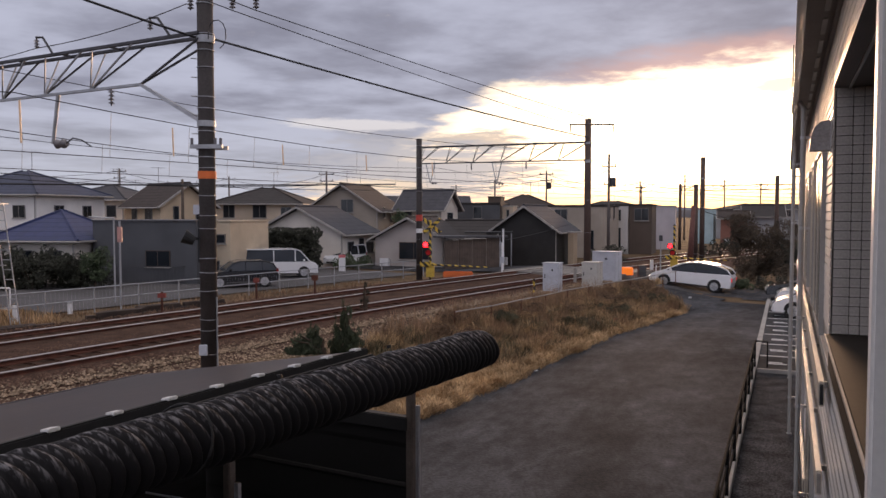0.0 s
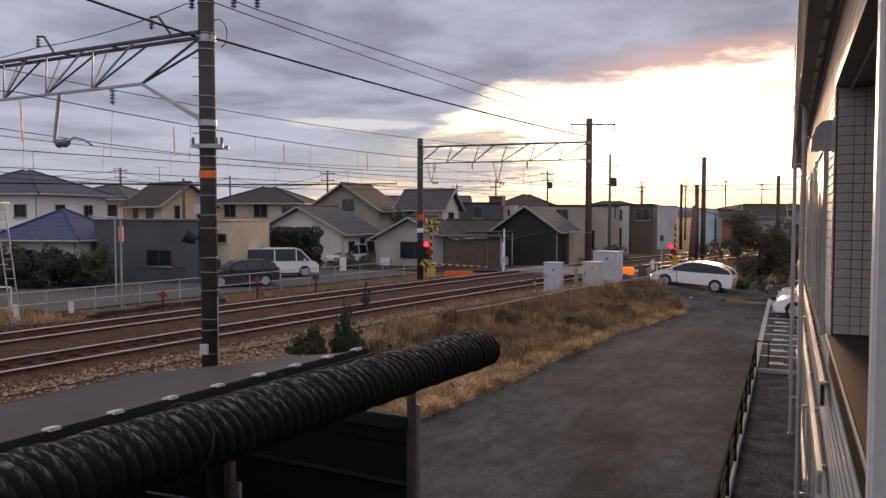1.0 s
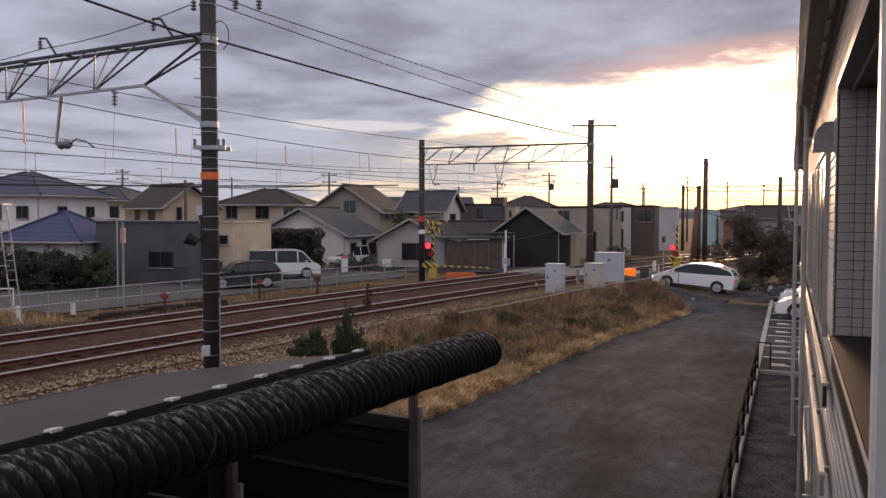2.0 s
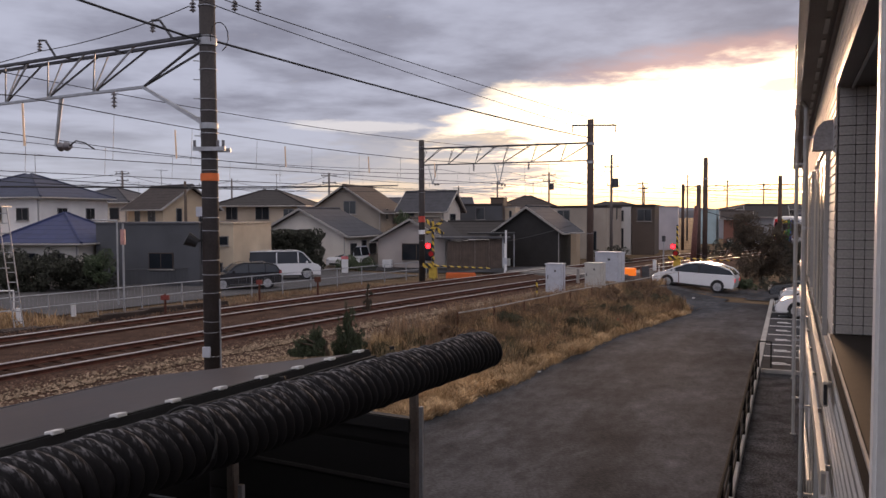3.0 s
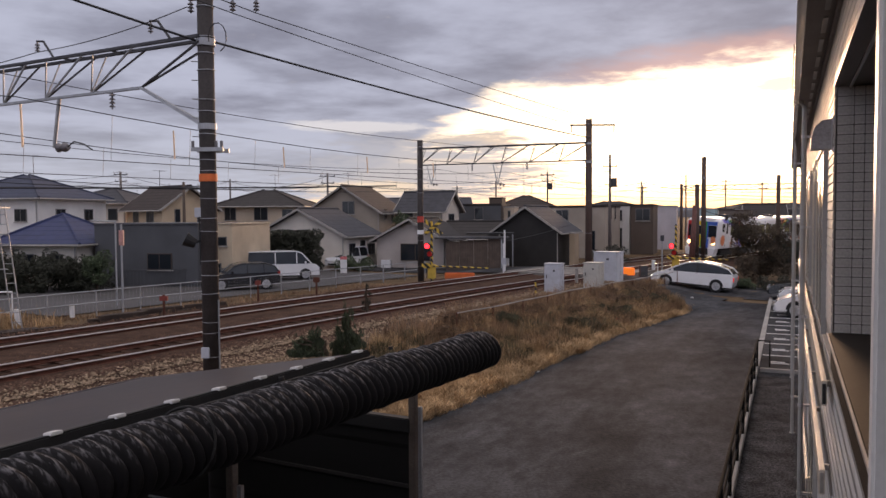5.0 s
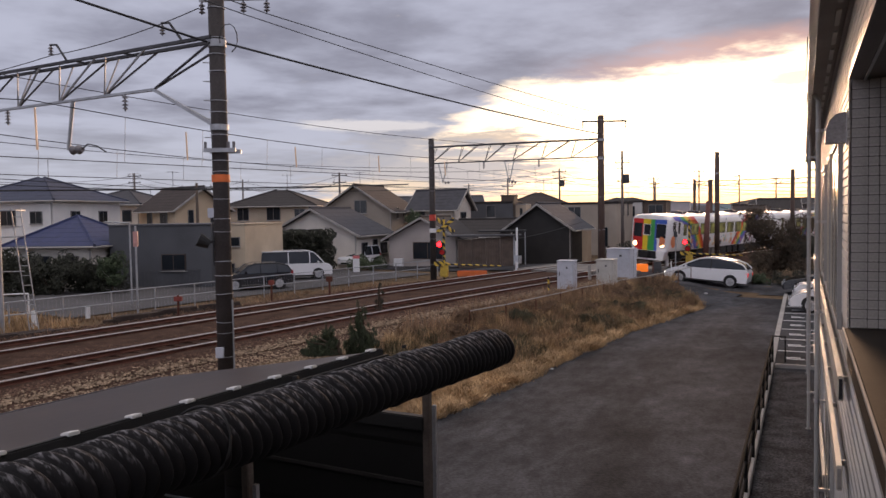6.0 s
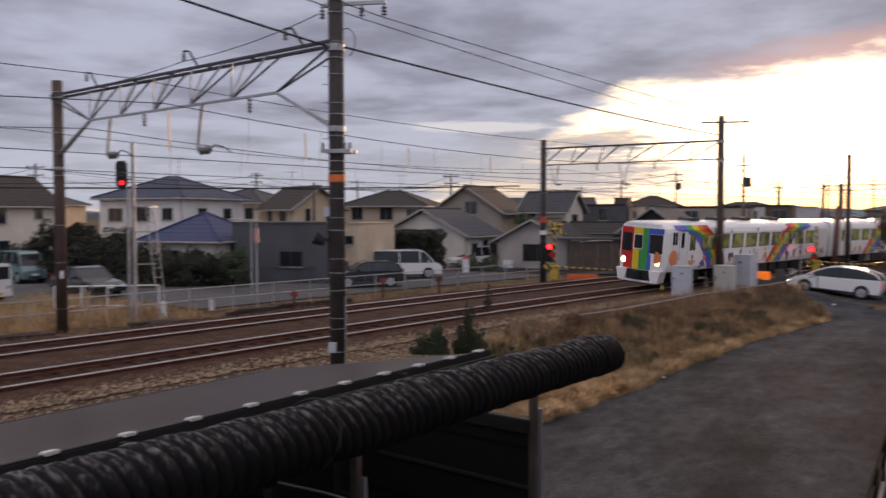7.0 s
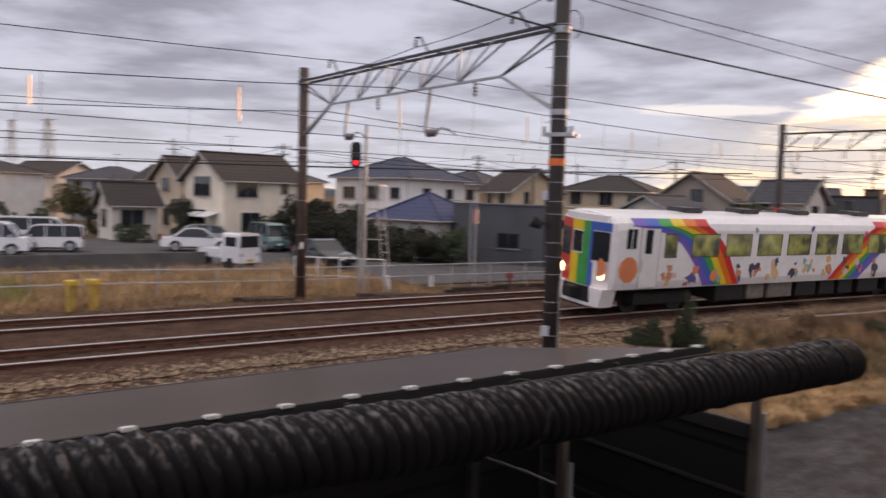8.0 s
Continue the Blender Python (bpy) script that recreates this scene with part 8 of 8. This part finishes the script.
def verge_edge(u):
    """Where the grass gives way to the lane, with a rounded far end."""
    ragged = 0.30 * noise.noise((u * 0.55, 3.0, 0.0)) + 0.14 * noise.noise((u * 2.1, 6.0, 0.0))
    return 9.5 - 0.6 * step01(u, 15, 26) - 4.6 * step01(u, 34.0, 42.5) + ragged


def grass():
    """Withered grass on the banks, in three pieces of stuff."""
    rng = random.Random(77)

    def blades(name, n, where, h, w, material, label, droop=0.5, seed=0.0, cut=0.0, patch=0.5):
        verts, faces = [], []
        made = tries = 0
        while made < n and tries < n * 8:
            tries += 1
            u, o, k = where(rng)
            if o > 4.5 and o > verge_edge(u) + rng.uniform(-0.12, 0.10):
                continue
            p = track(u, o)
            den = noise.noise((p.x * patch, p.y * patch, 4.0 + seed)) + 0.5 * noise.noise((p.x * patch * 3.1, p.y * patch * 3.1, 1.0 + seed))
            if den < cut + rng.uniform(-0.22, 0.12):
                continue
            made += 1
            z = land(u, o) - 0.02
            tuft = noise.noise((p.x * 2.3, p.y * 2.3, seed + 8))
            hh = h * rng.uniform(0.4, 1.15) * (0.85 + 0.7 * max(-0.5, tuft)) * k
            a = rng.random() * 6.28
            dx, dy = math.cos(a), math.sin(a)
            ww = w * rng.uniform(0.6, 1.3)
            fx, fy = noise.noise((p.x * 1.4, p.y * 1.4, 20 + seed)), noise.noise((p.x * 1.4, p.y * 1.4, 40 + seed))
            lx, ly = (rng.uniform(-0.7, 0.7) + fx) * hh * droop, (rng.uniform(-0.7, 0.7) + fy) * hh * droop
            b = len(verts)
            verts += [(p.x - dx * ww, p.y - dy * ww, z), (p.x + dx * ww, p.y + dy * ww, z), (p.x + lx * 0.4 + dx * ww * 0.7, p.y + ly * 0.4 + dy * ww * 0.7, z + hh * 0.65), (p.x + lx * 0.4 - dx * ww * 0.7, p.y + ly * 0.4 - dy * ww * 0.7, z + hh * 0.65), (p.x + lx, p.y + ly, z + hh)]
            faces += [(b, b + 1, b + 2, b + 3), (b + 3, b + 2, b + 4)]
        me = bpy.data.meshes.new(name)
        me.from_pydata(verts, [], faces)
        me.materials.append(material)
        tagged(new(name, me), label, "grass", kind="stuff")

    olive = mat("olive_weed", (0.13, 0.105, 0.055), 0.9, 0, 0.7, 0.4, 0.0, 3.0, isl=0.45)
    blades("straw_grass", 58000, lambda r: (lambda u: (u, 7.2 + 2.6 * r.random() ** 0.85, 1.0))(8 + 34 * r.random() ** 1.4), 0.26, 0.010, DRY, "pale matted straw grass along the lane", 1.5, 0.0, -0.25)
    blades("straw_tufts", 26000, lambda r: (16 + 28 * r.random(), 4.2 + 4.0 * r.random(), 1.0), 0.42, 0.009, DRY, "pale straw tufts on the bank", 0.9, 5.0, 0.12, 0.9)
    blades("brown_weeds", 18000, lambda r: (18 + 27 * r.random(), 4.0 + 4.4 * r.random(), 1.0), 0.52, 0.008, DRY_BROWN, "brown withered weeds on the bank", 0.6, 9.0, -0.02, 0.7)
    blades("olive_weeds", 24000, lambda r: (16 + 29 * r.random(), 4.6 + 3.8 * r.random(), 1.0), 0.40, 0.011, olive, "dull olive weeds on the bank", 0.8, 14.0, 0.0, 0.8)
    blades("tall_weeds", 5000, lambda r: (19 + 16 * r.random(), 3.7 + 2.0 * r.random(), 1.0), 0.85, 0.007, DRY_BROWN, "tall thin brown weeds near the rails", 0.4, 17.0, 0.05, 0.9)
    blades("far_grass", 9000, lambda r: (-28 + 62 * r.random(), -7.0 - 3.4 * r.random(), 1.0), 0.22, 0.011, DRY_BROWN, "short brown grass beyond the tracks", 0.9, 21.0, -0.05)
    blades("far_meadow", 36000, lambda r: (-26 + 42 * r.random() ** 0.9, -8.5 - 11.5 * r.random(), 1.0), 0.50, 0.014, DRY, "tall dry grass before the car park", 0.7, 25.0, -0.2)
    blades("far_green", 14000, lambda r: (-18 + 20 * r.random(), r.uniform(-16.0, -9.6), 1.0), 0.7, 0.014, mat("yellow_green_weed", (0.19, 0.20, 0.06), 0.9, 0, 0.7, 0.4, 0.0, 3.0, isl=0.4), "yellow-green weeds beyond the tracks", 0.6, 31.0, -0.25)
    blades("kerb_weeds", 300, lambda r: (13.3 + 0.6 * r.random(), 15.4 + 0.5 * r.random(), 0.7), 0.3, 0.01, DRY, "dry weed tuft beside the railing", 0.7, 0.0, -2.0)


grass()


def heaps():
    """Old timbers and a sign beyond the far track."""
    rng = random.Random(12)
    old = mat("old_timber", (0.055, 0.038, 0.03), 0.9, 0, 3.0, 0.4, 0.3)
    for (u, o, n) in ((17.5, -7.6, 5), (19.6, -7.9, 5), (21.3, -7.7, 4), (13.6, -7.7, 3), (9.0, -8.2, 3)):
        p = track(u, o)
        t = thing("timber_pile", pose(p.x, p.y, 0.44, 0, 0, heading(u) + 80), "heap of dark old railway timbers", "timber", "timber piles")
        for k in range(n):
            b = part("timber", box(B(), (-0.9, -0.1, 0), (0.9, 0.1, 0.15), bevel=0.015), old, t)
            b.matrix_basis = pose(rng.uniform(-0.3, 0.3), -0.3 + 0.24 * (k % 3), 0.0 if k < 3 else 0.152, 0, 0, rng.uniform(-6, 6))
    t = thing("sign_pillar", pose(-7.0, 54.0, 0.4), "white sign pillar with a pink top band", "sign")
    part("panel", box(B(), (-0.22, -0.10, 0), (0.22, 0.10, 0.95), bevel=0.015), WHITE, t)
    part("top_band", box(B(), (-0.23, -0.11, 0.953), (0.23, 0.11, 1.15), bevel=0.015), mat("pink_band", (0.62, 0.16, 0.17), 0.5), t, "pink-red top band")
    t = thing("pipe_gate", Matrix(), "white pipe gate at the end of the fence", "gate")
    for k in range(5):
        p = Vector((-21.5 + k * 1.0, 30.0 + k * 0.35, 0.4))
        part("upright", rod(B(), p, p + Vector((0, 0, 1.0)), 0.03, seg=8), WHITE, t)
    for z in (0.55, 1.4):
        part("rail", rod(B(), (-21.5, 30.0, z), (-17.5, 31.4, z), 0.03, seg=8), WHITE, t)


heaps()


def litter():
    rng = random.Random(5)
    for (x, y, w, m, lb) in ((2.6, 21.6, 0.06, WHITE, "small white scrap on the lane"), (9.0, 33.2, 0.16, WHITE, "white plastic scrap by the verge"), (6.9, 31.0, 0.18, RED, "red plastic scrap in the weeds"), (12.4, 39.0, 0.12, WHITE, "small white scrap on the lane")):
        u, o = uv_of(x, y)
        ob = part("litter", box(B(), (-w, -w * 0.5, 0), (w, w * 0.5, w * 0.5), bevel=w * 0.12), m)
        ob.matrix_basis = pose(x, y, land(u, o) + 0.004, 0, 8, rng.random() * 90)
        tagged(ob, lb, "litter", "litter")


litter()


# ---------- movement ----------
def train_rows(k):
    """Poses of the k-th car along the near track."""
    nose = ((0.0, 108.0), (1.0, 98.6), (2.0, 89.6), (2.8, 82.4), (3.5, 76.4), (4.2, 69.8), (4.7, 64.7), (5.3, 57.8), (6.0, 49.5), (6.5, 42.2), (7.0, 34.2), (7.5, 25.7), (8.0, 16.25))
    rows = []
    lean = math.degrees(math.atan(CANT / GAUGE))
    for t, u in nose:
        u0 = u + k * (CAR_L + CAR_GAP)
        a, b = track(u0 + 2.9, 0), track(u0 + CAR_L - 3.4, 0)
        d = (b - a).normalized()
        p = a - d * 2.9
        rz = math.degrees(math.atan2(-d.x, d.y))
        rows.append((t, pose(p.x, p.y, RAIL_Z + cant_z(0), 0, lean, rz)))
    return rows


def motions():
    for k, c in enumerate(TRAIN):
        walk(c, train_rows(k))


motions()
